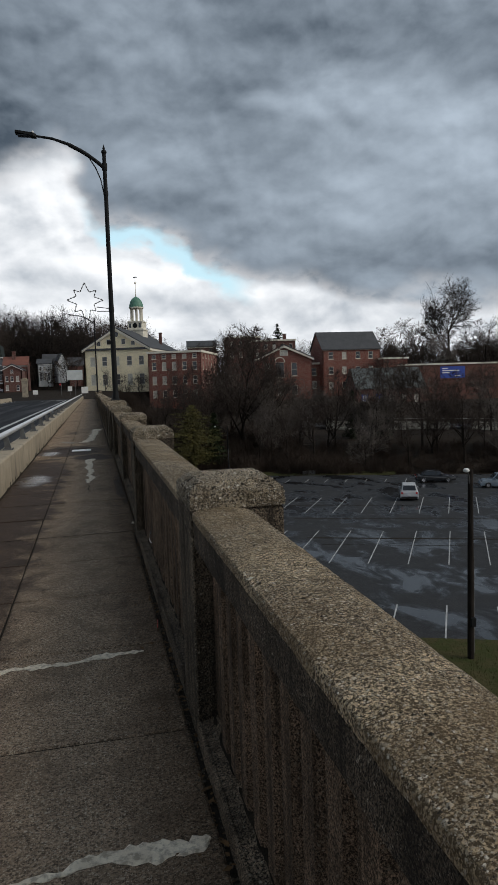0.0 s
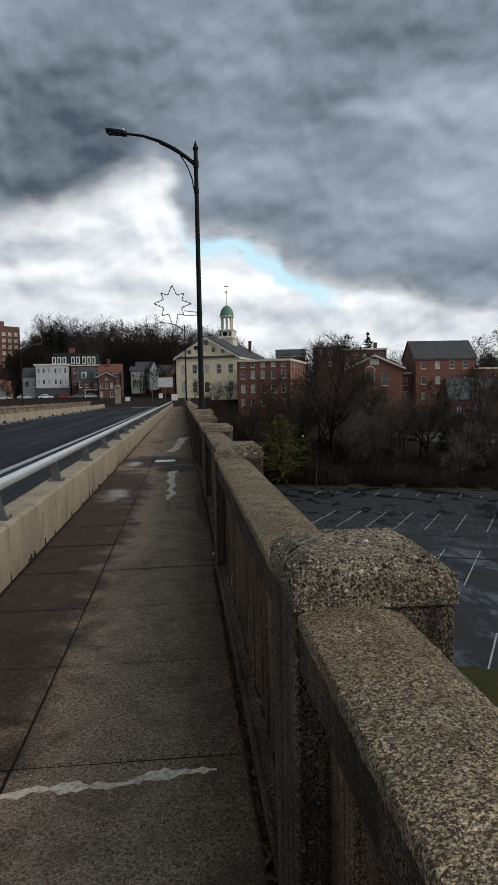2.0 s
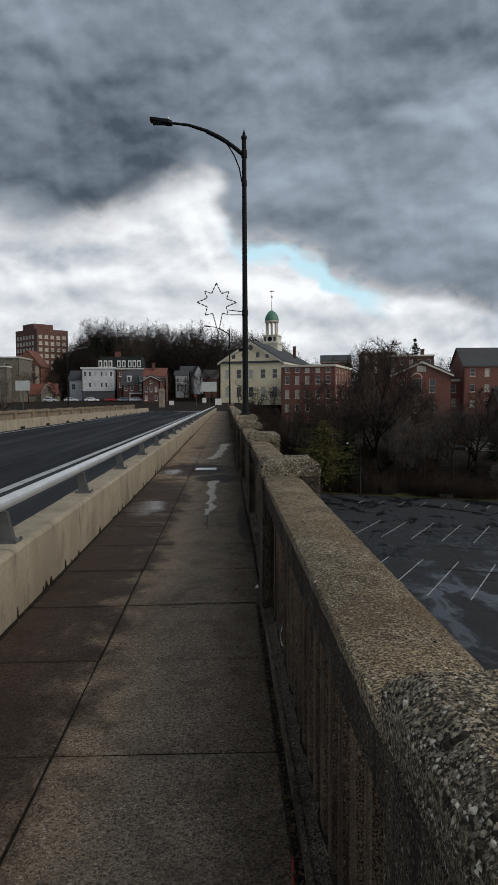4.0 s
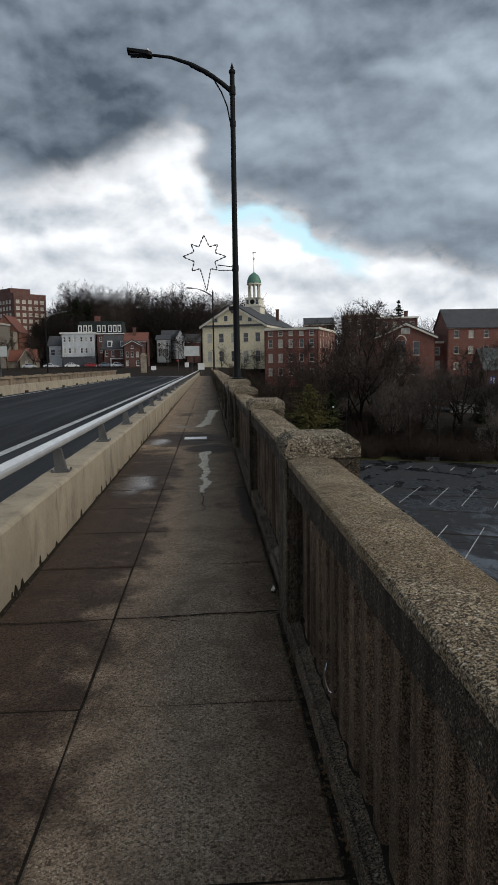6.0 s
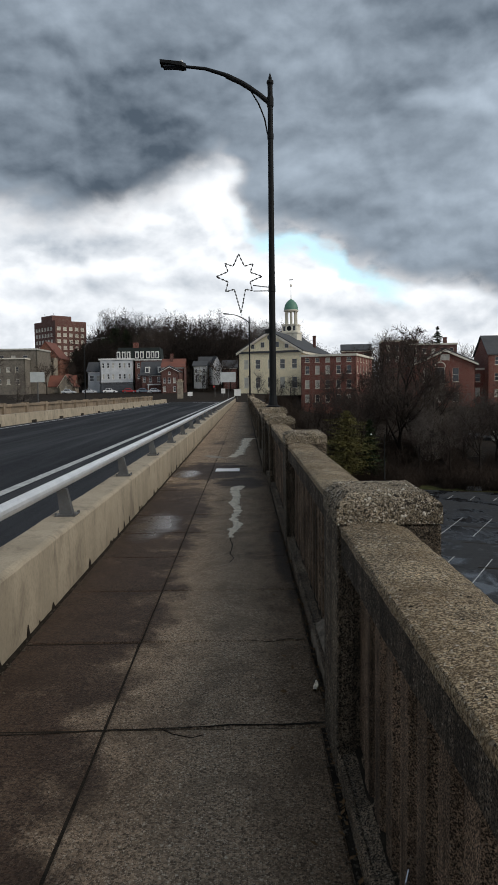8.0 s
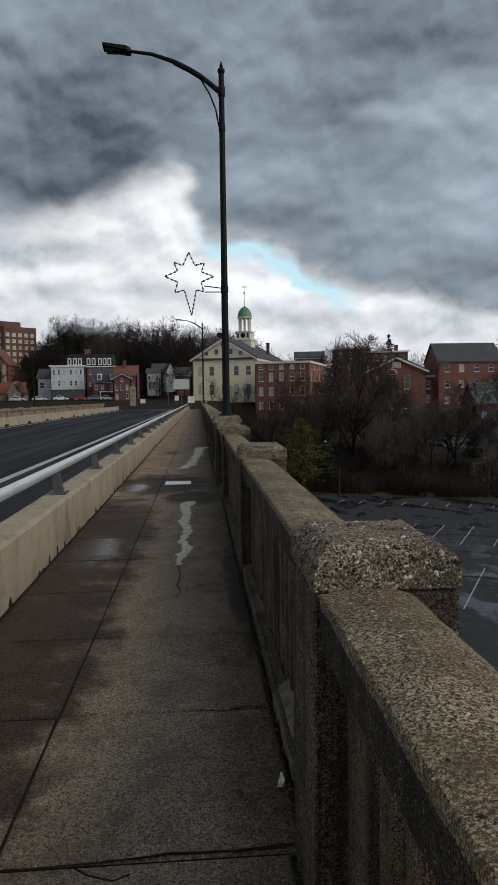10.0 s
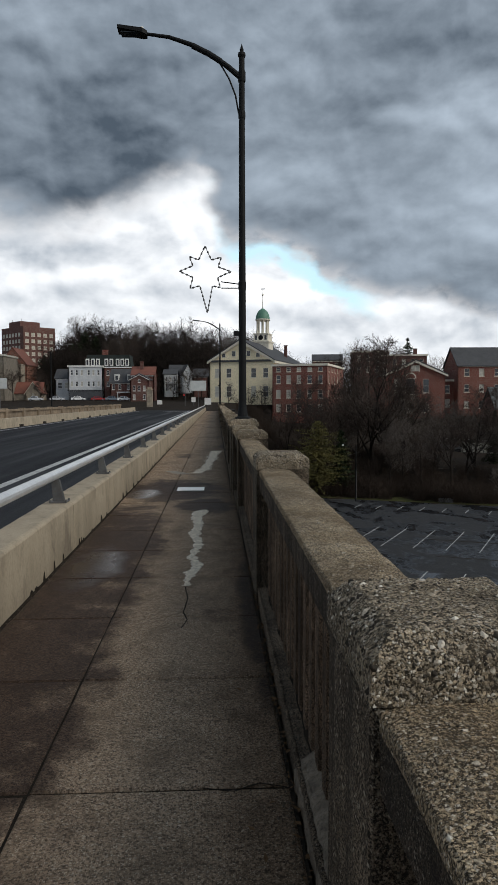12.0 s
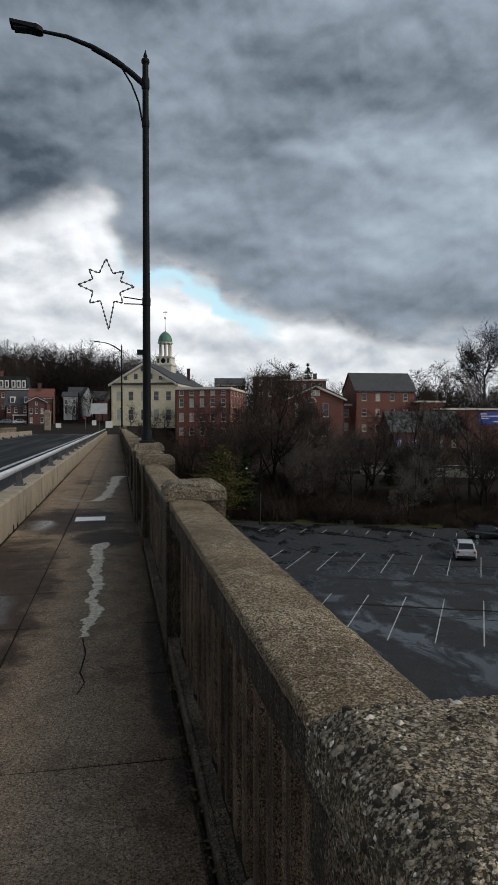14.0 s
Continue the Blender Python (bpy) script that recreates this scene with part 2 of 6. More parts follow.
coping_m = aggregate("coping_gravel", (0.30, 0.228, 0.145), (0.42, 0.333, 0.218), (0.50, 0.42, 0.30), (0.90, 0.83, 0.71), 115, amount=0.5, stain=(0.16, 0.105, 0.050), stain_amt=0.55, bump=1.0)
cap_m = aggregate("cap_gravel", (0.21, 0.168, 0.115), (0.32, 0.262, 0.183), (0.44, 0.38, 0.285), (0.88, 0.83, 0.73), 105, amount=0.62, stain=(0.085, 0.066, 0.04), stain_amt=0.35, bump=1.0)
wall_m = aggregate("stained_concrete", (0.188, 0.126, 0.084), (0.305, 0.21, 0.143), (0.22, 0.165, 0.115), (0.46, 0.39, 0.30), 150, streak=1.0, amount=0.34, stain=(0.020, 0.015, 0.011), stain_amt=0.68, bump=0.9)
# fascia below the coping: stains, plus its shaded side put into the colour
band_m = aggregate("shade_dark_concrete", (0.068, 0.052, 0.038), (0.125, 0.096, 0.070), (0.15, 0.12, 0.09), (0.55, 0.49, 0.40), 130, streak=1.0, amount=0.30, stain=(0.014, 0.011, 0.009), stain_amt=0.7, bump=1.0)
post_m = aggregate("post_concrete", (0.115, 0.088, 0.063), (0.20, 0.156, 0.112), (0.22, 0.18, 0.126), (0.55, 0.49, 0.395), 115, streak=1.0, amount=0.42, stain=(0.020, 0.016, 0.012), stain_amt=0.62, bump=1.0)
kerb_m = aggregate("kerb_concrete", (0.17, 0.128, 0.090), (0.28, 0.215, 0.152), (0.2, 0.16, 0.115), (0.48, 0.43, 0.35), 105, amount=0.4, stain=(0.022, 0.017, 0.013), stain_amt=0.6, bump=0.9)
gravel_m = bpy.data.materials.new("loose_gravel")
gravel_m.use_nodes = True
gn = gravel_m.node_tree
isl = gn.nodes.new("ShaderNodeNewGeometry").outputs["Random Per Island"]
tone = mix_node(gn, ramp_node(gn, isl, 0.30, 0.75), (0.022, 0.018, 0.013), (0.34, 0.29, 0.22))
tone = mix_node(gn, ramp_node(gn, isl, 0.80, 0.96), tone, (0.64, 0.60, 0.52))
tone = mix_node(gn, ramp_node(gn, noise_node(gn, gn.nodes.new("ShaderNodeNewGeometry").outputs["Position"], 160, 3, 0.6), 0.45, 0.7, 0.0, 0.5), tone, (0.06, 0.047, 0.033))
gn.links.new(tone, gn.nodes["Principled BSDF"].inputs["Base Color"])
gn.nodes["Principled BSDF"].inputs["Roughness"].default_value = 0.8
gn.nodes["Principled BSDF"].inputs["Specular IOR Level"].default_value = 0.25
barrier_m = mat("barrier_concrete", (0.38, 0.325, 0.24), (0.28, 0.24, 0.175), 1.5, 0.85, fine=(0.19, 0.158, 0.115), fine_scale=46, fine_amt=0.45, bump=0.4, stretch=(1.5, 1.5, 0.65), grime=(0.125, 0.102, 0.074), grime_scale=2.2)
farwall_m = mat("brown_concrete", (0.27, 0.21, 0.145), (0.18, 0.142, 0.10), 1.2, 0.9, fine=(0.08, 0.062, 0.045), fine_scale=18, fine_amt=0.5, bump=0.3, grime=(0.06, 0.047, 0.034), grime_scale=0.9)
steel_m = mat("galvanised_steel", (0.74, 0.76, 0.77), (0.62, 0.64, 0.66), 4, 0.34, fine=(0.5, 0.51, 0.52), fine_scale=30, fine_amt=0.3, bump=0.05, metal=0.5)
bracket_m = mat("weathered_bracket_steel", (0.13, 0.134, 0.136), (0.09, 0.09, 0.092), 6, 0.6, fine=(0.1, 0.08, 0.06), fine_scale=40, bump=0.1, metal=0.5)
black_m = mat("black_paint", (0.008, 0.009, 0.010), (0.012, 0.013, 0.014), 6, 0.6, fine=(0.018, 0.018, 0.018), fine_scale=50, bump=0.05, spec=0.1)
white_m = mat("white_paint", (0.72, 0.72, 0.70), (0.60, 0.60, 0.58), 3, 0.7, fine=(0.45, 0.45, 0.43), fine_scale=25, fine_amt=0.25, bump=0.1)
plate_m = mat("sky_white_plate", (0.88, 0.88, 0.87), (0.8, 0.8, 0.79), 3, 0.3, fine=(0.6, 0.6, 0.58), fine_scale=25, fine_amt=0.2, bump=0.05)
sign_m = mat("grey_sign_paint", (0.50, 0.53, 0.52), (0.42, 0.45, 0.45), 1.5, 0.5, fine=(0.32, 0.34, 0.34), fine_scale=12, fine_amt=0.3, bump=0.05)
line_m = mat("road_line_paint", (0.50, 0.51, 0.51), (0.32, 0.33, 0.33), 2.5, 0.55, fine=(0.10, 0.10, 0.11), fine_scale=14, fine_amt=0.55, bump=0.1)
seal_m = mat("white_sealant", (0.95, 0.85, 0.68), (0.72, 0.62, 0.48), 9, 0.9, fine=(0.20, 0.15, 0.10), fine_scale=34, fine_amt=0.6, bump=0.4)
seal_edge_m = mat("old_patch_mortar", (0.33, 0.30, 0.25), (0.21, 0.19, 0.155), 5, 0.8, fine=(0.14, 0.125, 0.10), fine_scale=40, fine_amt=0.6, bump=0.5)
smear_m = mat("rough_grey_mortar", (0.24, 0.20, 0.155), (0.13, 0.108, 0.082), 14, 0.9, fine=(0.08, 0.068, 0.052), fine_scale=70, fine_amt=0.7, bump=0.9, bump_d=0.012)
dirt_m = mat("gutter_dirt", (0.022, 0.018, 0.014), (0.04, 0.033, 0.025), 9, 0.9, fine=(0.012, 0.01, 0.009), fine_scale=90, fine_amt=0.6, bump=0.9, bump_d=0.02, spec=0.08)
grass_m = mat("winter_grass", (0.040, 0.050, 0.016), (0.070, 0.058, 0.028), 1.6, 0.95, fine=(0.035, 0.04, 0.014), fine_scale=9, fine_amt=0.6, bump=0.6, bump_d=0.05, spec=0.08)
litter_m = mat("leaf_litter_ground", (0.024, 0.018, 0.013), (0.014, 0.011, 0.009), 0.25, 0.95, fine=(0.04, 0.03, 0.02), fine_scale=2.2, fine_amt=0.5, bump=0.8, bump_d=0.15, spec=0.08)
bark_m = mat("wet_bark", (0.016, 0.013, 0.011), (0.028, 0.023, 0.02), 1.5, 0.9, fine=(0.015, 0.013, 0.011), fine_scale=12, bump=0.4, spec=0.08)
twig_m = mat("bare_twigs", (0.040, 0.031, 0.027), (0.068, 0.053, 0.045), 0.3, 0.9, fine=(0.03, 0.025, 0.02), fine_scale=6, bump=0, spec=0.08)
twig2_m = mat("pale_twigs", (0.10, 0.086, 0.076), (0.15, 0.13, 0.115), 0.3, 0.9, fine=(0.05, 0.042, 0.035), fine_scale=6, bump=0, spec=0.08)
brush_m = mat("brown_brush", (0.027, 0.020, 0.016), (0.056, 0.042, 0.033), 0.25, 0.95, fine=(0.025, 0.02, 0.016), fine_scale=4, bump=0, spec=0.08)
needle_m = mat("pine_needles", (0.018, 0.028, 0.014), (0.035, 0.045, 0.02), 0.8, 0.8, fine=(0.01, 0.015, 0.008), fine_scale=6, bump=0, spec=0.08)
mansard_m = mat("dark_green_mansard_slate", (0.020, 0.027, 0.026), (0.032, 0.040, 0.038), 0.6, 0.8, fine=(0.012, 0.015, 0.015), fine_scale=5, bump=0.1, spec=0.2)
yellow_m = mat("yellow_green_leaves", (0.15, 0.132, 0.045), (0.068, 0.068, 0.028), 0.8, 0.8, fine=(0.03, 0.03, 0.015), fine_scale=6, bump=0, spec=0.08)
brick_m = brick_mat("red_brick", (0.18, 0.042, 0.029), (0.125, 0.031, 0.023), (0.26, 0.2, 0.16))
brick2_m = brick_mat("dark_red_brick", (0.125, 0.042, 0.033), (0.09, 0.032, 0.026), (0.18, 0.14, 0.12))
brick4_m = brick_mat("dull_red_brick", (0.125, 0.040, 0.028), (0.090, 0.031, 0.023), (0.15, 0.11, 0.09))
brick3_m = brick_mat("orange_brick", (0.25, 0.085, 0.048), (0.19, 0.066, 0.04), (0.28, 0.2, 0.16))
cream_m = mat("cream_stucco", (0.84, 0.75, 0.53), (0.72, 0.64, 0.45), 0.3, 0.9, fine=(0.4, 0.35, 0.25), fine_scale=3, fine_amt=0.4, bump=0.2)
trim_m = mat("cream_trim", (0.70, 0.66, 0.56), (0.58, 0.55, 0.46), 0.6, 0.8, fine=(0.4, 0.38, 0.32), fine_scale=5, bump=0)
stone_m = mat("field_stone", (0.34, 0.29, 0.22), (0.22, 0.19, 0.15), 0.9, 0.9, fine=(0.14, 0.12, 0.10), fine_scale=2.2, fine_amt=0.6, bump=0.4, bump_d=0.05)
stone2_m = mat("grey_weathered_stone", (0.20, 0.178, 0.145), (0.135, 0.12, 0.098), 0.9, 0.9, fine=(0.08, 0.07, 0.058), fine_scale=2.2, fine_amt=0.6, bump=0.4, bump_d=0.05)
slate_m = mat("slate_roof", (0.06, 0.063, 0.068), (0.04, 0.042, 0.046), 0.5, 0.75, fine=(0.03, 0.03, 0.034), fine_scale=4, fine_amt=0.5, bump=0.2)
redroof_m = mat("red_shingle_roof", (0.19, 0.068, 0.045), (0.13, 0.05, 0.036), 0.5, 0.8, fine=(0.1, 0.04, 0.03), fine_scale=4, bump=0.2)
greenroof_m = mat("grey_green_metal_roof", (0.075, 0.086, 0.086), (0.05, 0.058, 0.06), 0.4, 0.8, fine=(0.08, 0.09, 0.09), fine_scale=3, bump=0.1)
copper_m = mat("green_copper", (0.10, 0.24, 0.17), (0.07, 0.18, 0.13), 0.8, 0.6, fine=(0.05, 0.12, 0.09), fine_scale=4, bump=0.1)
siding_m = mat("pale_blue_siding", (0.60, 0.62, 0.635), (0.47, 0.49, 0.51), 0.5, 0.8, fine=(0.35, 0.38, 0.42), fine_scale=4, fine_amt=0.3, bump=0)
glass_m = mat("dark_window_glass", (0.02, 0.024, 0.03), (0.035, 0.04, 0.05), 0.8, 0.12, fine=(0.015, 0.018, 0.02), fine_scale=2, bump=0)
blind_m = mat("pale_window_blind", (0.5, 0.48, 0.42), (0.38, 0.37, 0.33), 0.8, 0.4, fine=(0.2, 0.2, 0.18), fine_scale=2, bump=0)
blue_m = mat("blue_sign_paint", (0.02, 0.055, 0.30), (0.025, 0.065, 0.34), 2, 0.5, fine=(0.015, 0.04, 0.22), fine_scale=10, bump=0)
rubber_m = mat("tyre_rubber", (0.012, 0.012, 0.012), (0.02, 0.02, 0.02), 6, 0.85, bump=0)
chrome_m = mat("bright_metal", (0.6, 0.6, 0.62), (0.5, 0.5, 0.52), 6, 0.25, bump=0, metal=1.0)
red_m = mat("red_lens", (0.5, 0.02, 0.02), (0.4, 0.02, 0.02), 6, 0.3, bump=0)


def wet_ground(name, dry1, dry2, wet, scale, stretch, lo, hi, rough_dry, rough_wet, fine, fine_scale, pools=(), edge=None, bump=0.35, bump_d=0.006, spec=0.5, pool_rough=0.3, damps=(), stones=0.0):
    """Paving with damp: rough where dry, darker and glossier where wet; pools are wet ovals (x, y, rx, ry)."""
    m = bpy.data.materials.new(name)
    m.use_nodes = True
    nt = m.node_tree
    b = nt.nodes["Principled BSDF"]
    pos = nt.nodes.new("ShaderNodeNewGeometry").outputs["Position"]
    mp = nt.nodes.new("ShaderNodeMapping")
    mp.inputs["Scale"].default_value = stretch
    nt.links.new(pos, mp.inputs["Vector"])
    s = nt.nodes.new("ShaderNodeSeparateXYZ")
    nt.links.new(pos, s.inputs[0])
    damp = ramp_node(nt, noise_node(nt, mp.outputs[0], scale, 6, 0.62, 0.4), lo, hi)
    wob = noise_node(nt, pos, 2.4, 5, 0.65)
    pool = None
    for (px, py, rx, ry) in damps:
        u = math_node(nt, "DIVIDE", math_node(nt, "SUBTRACT", s.outputs[0], px), rx)
        v = math_node(nt, "DIVIDE", math_node(nt, "SUBTRACT", s.outputs[1], py), ry)
        r = math_node(nt, "ADD", math_node(nt, "ADD", math_node(nt, "MULTIPLY", u, u), math_node(nt, "MULTIPLY", v, v)), math_node(nt, "MULTIPLY", math_node(nt, "SUBTRACT", wob, 0.5), 2.8))
        damp = math_node(nt, "MAXIMUM", damp, ramp_node(nt, r, 0.35, 1.35, 1.0, 0.0))
    for (px, py, rx, ry) in pools:
        u = math_node(nt, "DIVIDE", math_node(nt, "SUBTRACT", s.outputs[0], px), rx)
        v = math_node(nt, "DIVIDE", math_node(nt, "SUBTRACT", s.outputs[1], py), ry)
        r = math_node(nt, "ADD", math_node(nt, "MULTIPLY", u, u), math_node(nt, "MULTIPLY", v, v))
        r = math_node(nt, "ADD", r, math_node(nt, "MULTIPLY", math_node(nt, "SUBTRACT", wob, 0.5), 2.2))
        q = ramp_node(nt, r, 0.1, 1.3, 1.0, 0.0)
        pool = q if pool is None else math_node(nt, "MAXIMUM", pool, q)
    grain = noise_node(nt, pos, fine_scale, 3, 0.7)
    speck = ramp_node(nt, noise_node(nt, pos, fine_scale * 1.7, 3, 0.75, 0.6), 0.54, 0.64)
    soil = ramp_node(nt, noise_node(nt, pos, 3.3, 6, 0.7, 0.4), 0.46, 0.68)
    big = ramp_node(nt, noise_node(nt, pos, 0.9, 5, 0.6), 0.3, 0.7)
    col = mix_node(nt, big, dry1, dry2)
    col = mix_node(nt, math_node(nt, "MULTIPLY", ramp_node(nt, grain, 0.44, 0.60), 0.88), col, tuple(x * 0.28 for x in dry1))
    col = mix_node(nt, math_node(nt, "MULTIPLY", speck, 0.9), col, fine)
    if stones:  # sand and small gravel worn bare, every grain with its own tone
        for sc, lo_t, amt in ((stones, 0.0, 0.85), (stones * 0.55, 0.55, 0.8)):
            vo = nt.nodes.new("ShaderNodeTexVoronoi")
            vo.inputs["Scale"].default_value = sc
            nt.links.new(pos, vo.inputs["Vector"])
            sc_ = nt.nodes.new("ShaderNodeSeparateColor")
            nt.links.new(vo.outputs["Color"], sc_.inputs[0])
            body = ramp_node(nt, vo.outputs["Distance"], 0.25, 0.6, 1.0, 0.1)
            tone = mix_node(nt, ramp_node(nt, sc_.outputs[0], 0.1, 0.98), tuple(x * 0.16 for x in dry1), mix_node(nt, ramp_node(nt, sc_.outputs[1], 0.80, 0.95), tuple(min(1, x * 1.25) for x in dry1), fine))
            col = mix_node(nt, math_node(nt, "MULTIPLY", math_node(nt, "MULTIPLY", body, amt), ramp_node(nt, sc_.outputs[2], lo_t, lo_t + 0.15) if lo_t else 1.0), col, tone)
    col = mix_node(nt, math_node(nt, "MULTIPLY", soil, 0.55), col, tuple(x * 0.45 for x in dry2))
    col = mix_node(nt, math_node(nt, "MULTIPLY", damp, 0.92), col, tuple(min(1.0, 1.1 * w / d) for w, d in zip(wet, dry2)) if stones else wet, "MULTIPLY" if stones else "MIX")
    if edge:  # darker from x0 to x1 with a wandering border: (x0, x1)
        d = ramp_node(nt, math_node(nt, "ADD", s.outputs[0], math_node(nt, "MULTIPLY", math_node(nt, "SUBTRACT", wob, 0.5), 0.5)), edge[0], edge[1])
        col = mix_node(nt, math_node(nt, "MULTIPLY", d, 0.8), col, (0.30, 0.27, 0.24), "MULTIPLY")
    rough = ramp_node(nt, damp, 0, 1, rough_dry, rough_wet, "LINEAR")
    strength = 1.0
    if pool is not None:
        col = mix_node(nt, math_node(nt, "MULTIPLY", pool, 0.75), col, wet)
        rough = math_node(nt, "ADD", math_node(nt, "MULTIPLY", rough, math_node(nt, "SUBTRACT", 1.0, pool)), math_node(nt, "MULTIPLY", pool, pool_rough))
    b.inputs["Specular IOR Level"].default_value = spec
    nt.links.new(col, b.inputs["Base Color"])
    nt.links.new(rough, b.inputs["Roughness"])
    bp = nt.nodes.new("ShaderNodeBump")
    bp.inputs["Distance"].default_value = bump_d
    nt.links.new(grain, bp.inputs["Height"])
    if pool is not None:
        nt.links.new(math_node(nt, "MULTIPLY", math_node(nt, "SUBTRACT", 1.0, pool), bump), bp.inputs["Strength"])
    else:
        bp.inputs["Strength"].default_value = bump
    nt.links.new(bp.outputs[0], b.inputs["Normal"])
    return m


slab_m = wet_ground("sidewalk_concrete", (0.395, 0.287, 0.198), (0.27, 0.195, 0.133), (0.034, 0.0195, 0.013), 0.55, (1.0, 0.45, 1), 0.52, 0.72, 0.9, 0.68, (0.66, 0.565, 0.44), 58,
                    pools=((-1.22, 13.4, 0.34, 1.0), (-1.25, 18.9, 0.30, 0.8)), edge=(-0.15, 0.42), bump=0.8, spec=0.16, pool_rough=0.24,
                    damps=((-1.65, 6.5, 1.05, 7.0), (-1.2, 10.6, 0.62, 3.2), (-0.1, 17.5, 0.5, 0.9), (-1.25, 14.0, 0.7, 3.8), (-0.7, 19.5, 1.0, 1.7), (-1.5, 1.5, 0.35, 2.5), (0.42, 12.0, 0.16, 2.0)), stones=125)
road_m = wet_ground("wet_asphalt", (0.022, 0.025, 0.031), (0.014, 0.016, 0.020), (0.008, 0.009, 0.012), 0.45, (1.4, 0.05, 1), 0.38, 0.66, 0.85, 0.55, (0.05, 0.05, 0.055), 40, bump=0.5, spec=0.08)
lot_m = wet_ground("wet_parking_asphalt", (0.036, 0.039, 0.043), (0.020, 0.022, 0.026), (0.013, 0.0145, 0.017), 0.25, (1.5, 0.9, 1), 0.45, 0.60, 0.92, 0.16, (0.06, 0.06, 0.06), 12, bump=0.3, bump_d=0.01, spec=0.32)


# ---- geometry helpers ----
class Geo:
    """Vertices and faces of one mesh."""

    def __init__(self):
        self.v, self.f = [], []

    def box(self, x0, x1, y0, y1, z0, z1):
        n = len(self.v)
        self.v += [(x, y, z) for z in (z0, z1) for y in (y0, y1) for x in (x0, x1)]
        self.f += [tuple(n + i for i in q) for q in ((0, 2, 3, 1), (4, 5, 7, 6), (0, 1, 5, 4), (1, 3, 7, 5), (3, 2, 6, 7), (2, 0, 4, 6))]
        return self

    def face(self, *pts):
        n = len(self.v)
        self.v += [tuple(p) for p in pts]
        self.f.append(tuple(range(n, n + len(pts))))
        return self

    def tube(self, pts, radii, sides=8, caps=True):
        pts = [Vector(p) for p in pts]
        if isinstance(radii, (int, float)):
            radii = [radii] * len(pts)
        n0 = len(self.v)
        up = None
        for i, p in enumerate(pts):
            d = (pts[min(i + 1, len(pts) - 1)] - pts[max(i - 1, 0)]).normalized()
            if up is None or abs(d.dot(up)) > 0.98:
                up = Vector((0, 0, 1)) if abs(d.z) < 0.9 else Vector((1, 0, 0))
            a = d.cross(up).normalized()
            b = a.cross(d)
            for k in range(sides):
                w = 2 * math.pi * k / sides
                self.v.append(tuple(p + radii[i] * (math.cos(w) * a + math.sin(w) * b)))
        for i in range(len(pts) - 1):
            for k in range(sides):
                p, q = n0 + i * sides, n0 + (i + 1) * sides
                self.f.append((p + k, p + (k + 1) % sides, q + (k + 1) % sides, q + k))
        if caps:
            self.f.append(tuple(n0 + k for k in reversed(range(sides))))
            self.f.append(tuple(n0 + (len(pts) - 1) * sides + k for k in range(sides)))
        return self

    def lathe(self, cx, cy, prof, sides=16):
        """Turned shape: prof is (radius, z) from the foot up."""
        n0 = len(self.v)
        for r, z in prof:
            for k in range(sides):
                w = 2 * math.pi * k / sides
                self.v.append((cx + r * math.cos(w), cy + r * math.sin(w), z))
        for i in range(len(prof) - 1):
            for k in range(sides):
                p, q = n0 + i * sides, n0 + (i + 1) * sides
                self.f.append((p + k, p + (k + 1) % sides, q + (k + 1) % sides, q + k))
        self.f.append(tuple(n0 + k for k in reversed(range(sides))))
        self.f.append(tuple(n0 + (len(prof) - 1) * sides + k for k in range(sides)))
        return self

    def loft(self, prof, ys, amp=0.0, freq=3.0, inset=0.0, seed=0.0):
        """A section (x, z) drawn along y, uneven by amp, its two ends pulled in a little."""
        n0, m = len(self.v), len(prof)
        cx = sum(p[0] for p in prof) / m
        cz = sum(p[1] for p in prof) / m
        rows = [(y, 1.0) for y in ys]
        if inset:
            rows = [(ys[0], 1.0 - inset)] + [(ys[0] + 0.012, 1.0)] + rows[1:-1] + [(ys[-1] - 0.012, 1.0), (ys[-1], 1.0 - inset)]
        for y, s in rows:
            for x, z in prof:
                if amp:
                    o = noise.noise_vector(Vector((x * freq * 2 + seed, y * freq, z * freq * 2))) * amp
                    self.v.append((cx + (x - cx) * s + o.x, y + o.y * 0.4, cz + (z - cz) * s + o.z))
                else:
                    self.v.append((cx + (x - cx) * s, y, cz + (z - cz) * s))
        for i in range(len(rows) - 1):
            for k in range(m):
                p, q = n0 + i * m, n0 + (i + 1) * m
                self.f.append((p + k, q + k, q + (k + 1) % m, p + (k + 1) % m))
        self.f.append(tuple(n0 + k for k in range(m)))
        self.f.append(tuple(n0 + (len(rows) - 1) * m + k for k in reversed(range(m))))
        return self

    def mesh(self, name, material=None, smooth=False):
        me = bpy.data.meshes.new(name)
        me.from_pydata(self.v, [], self.f)
        if material:
            me.materials.append(material)
        if smooth:
            me.polygons.foreach_set("use_smooth", [True] * len(me.polygons))
            me.set_sharp_from_angle(angle=radians(24))
        me.update()
        return me


def soften(prof, r=0.012):
    """Corners of a section cut back, as worn edges are."""
    out = []
    for i, p in enumerate(prof):
        a, b, c = Vector(prof[i - 1]), Vector(p), Vector(prof[(i + 1) % len(prof)])
        out.append(tuple(b + (a - b).normalized() * min(r, (a - b).length * 0.4)))
        out.append(tuple(b + (c - b).normalized() * min(r, (c - b).length * 0.4)))
    return out


def part(name, geo, material, parent, label="", smooth=False, m=None):
    me = geo if isinstance(geo, bpy.types.Mesh) else geo.mesh(name, material, smooth)
    ob = new(name, me)
    ob.parent = parent
    if m is not None:
        ob.matrix_basis = m
    if label:
        ob["label"] = label
    return ob


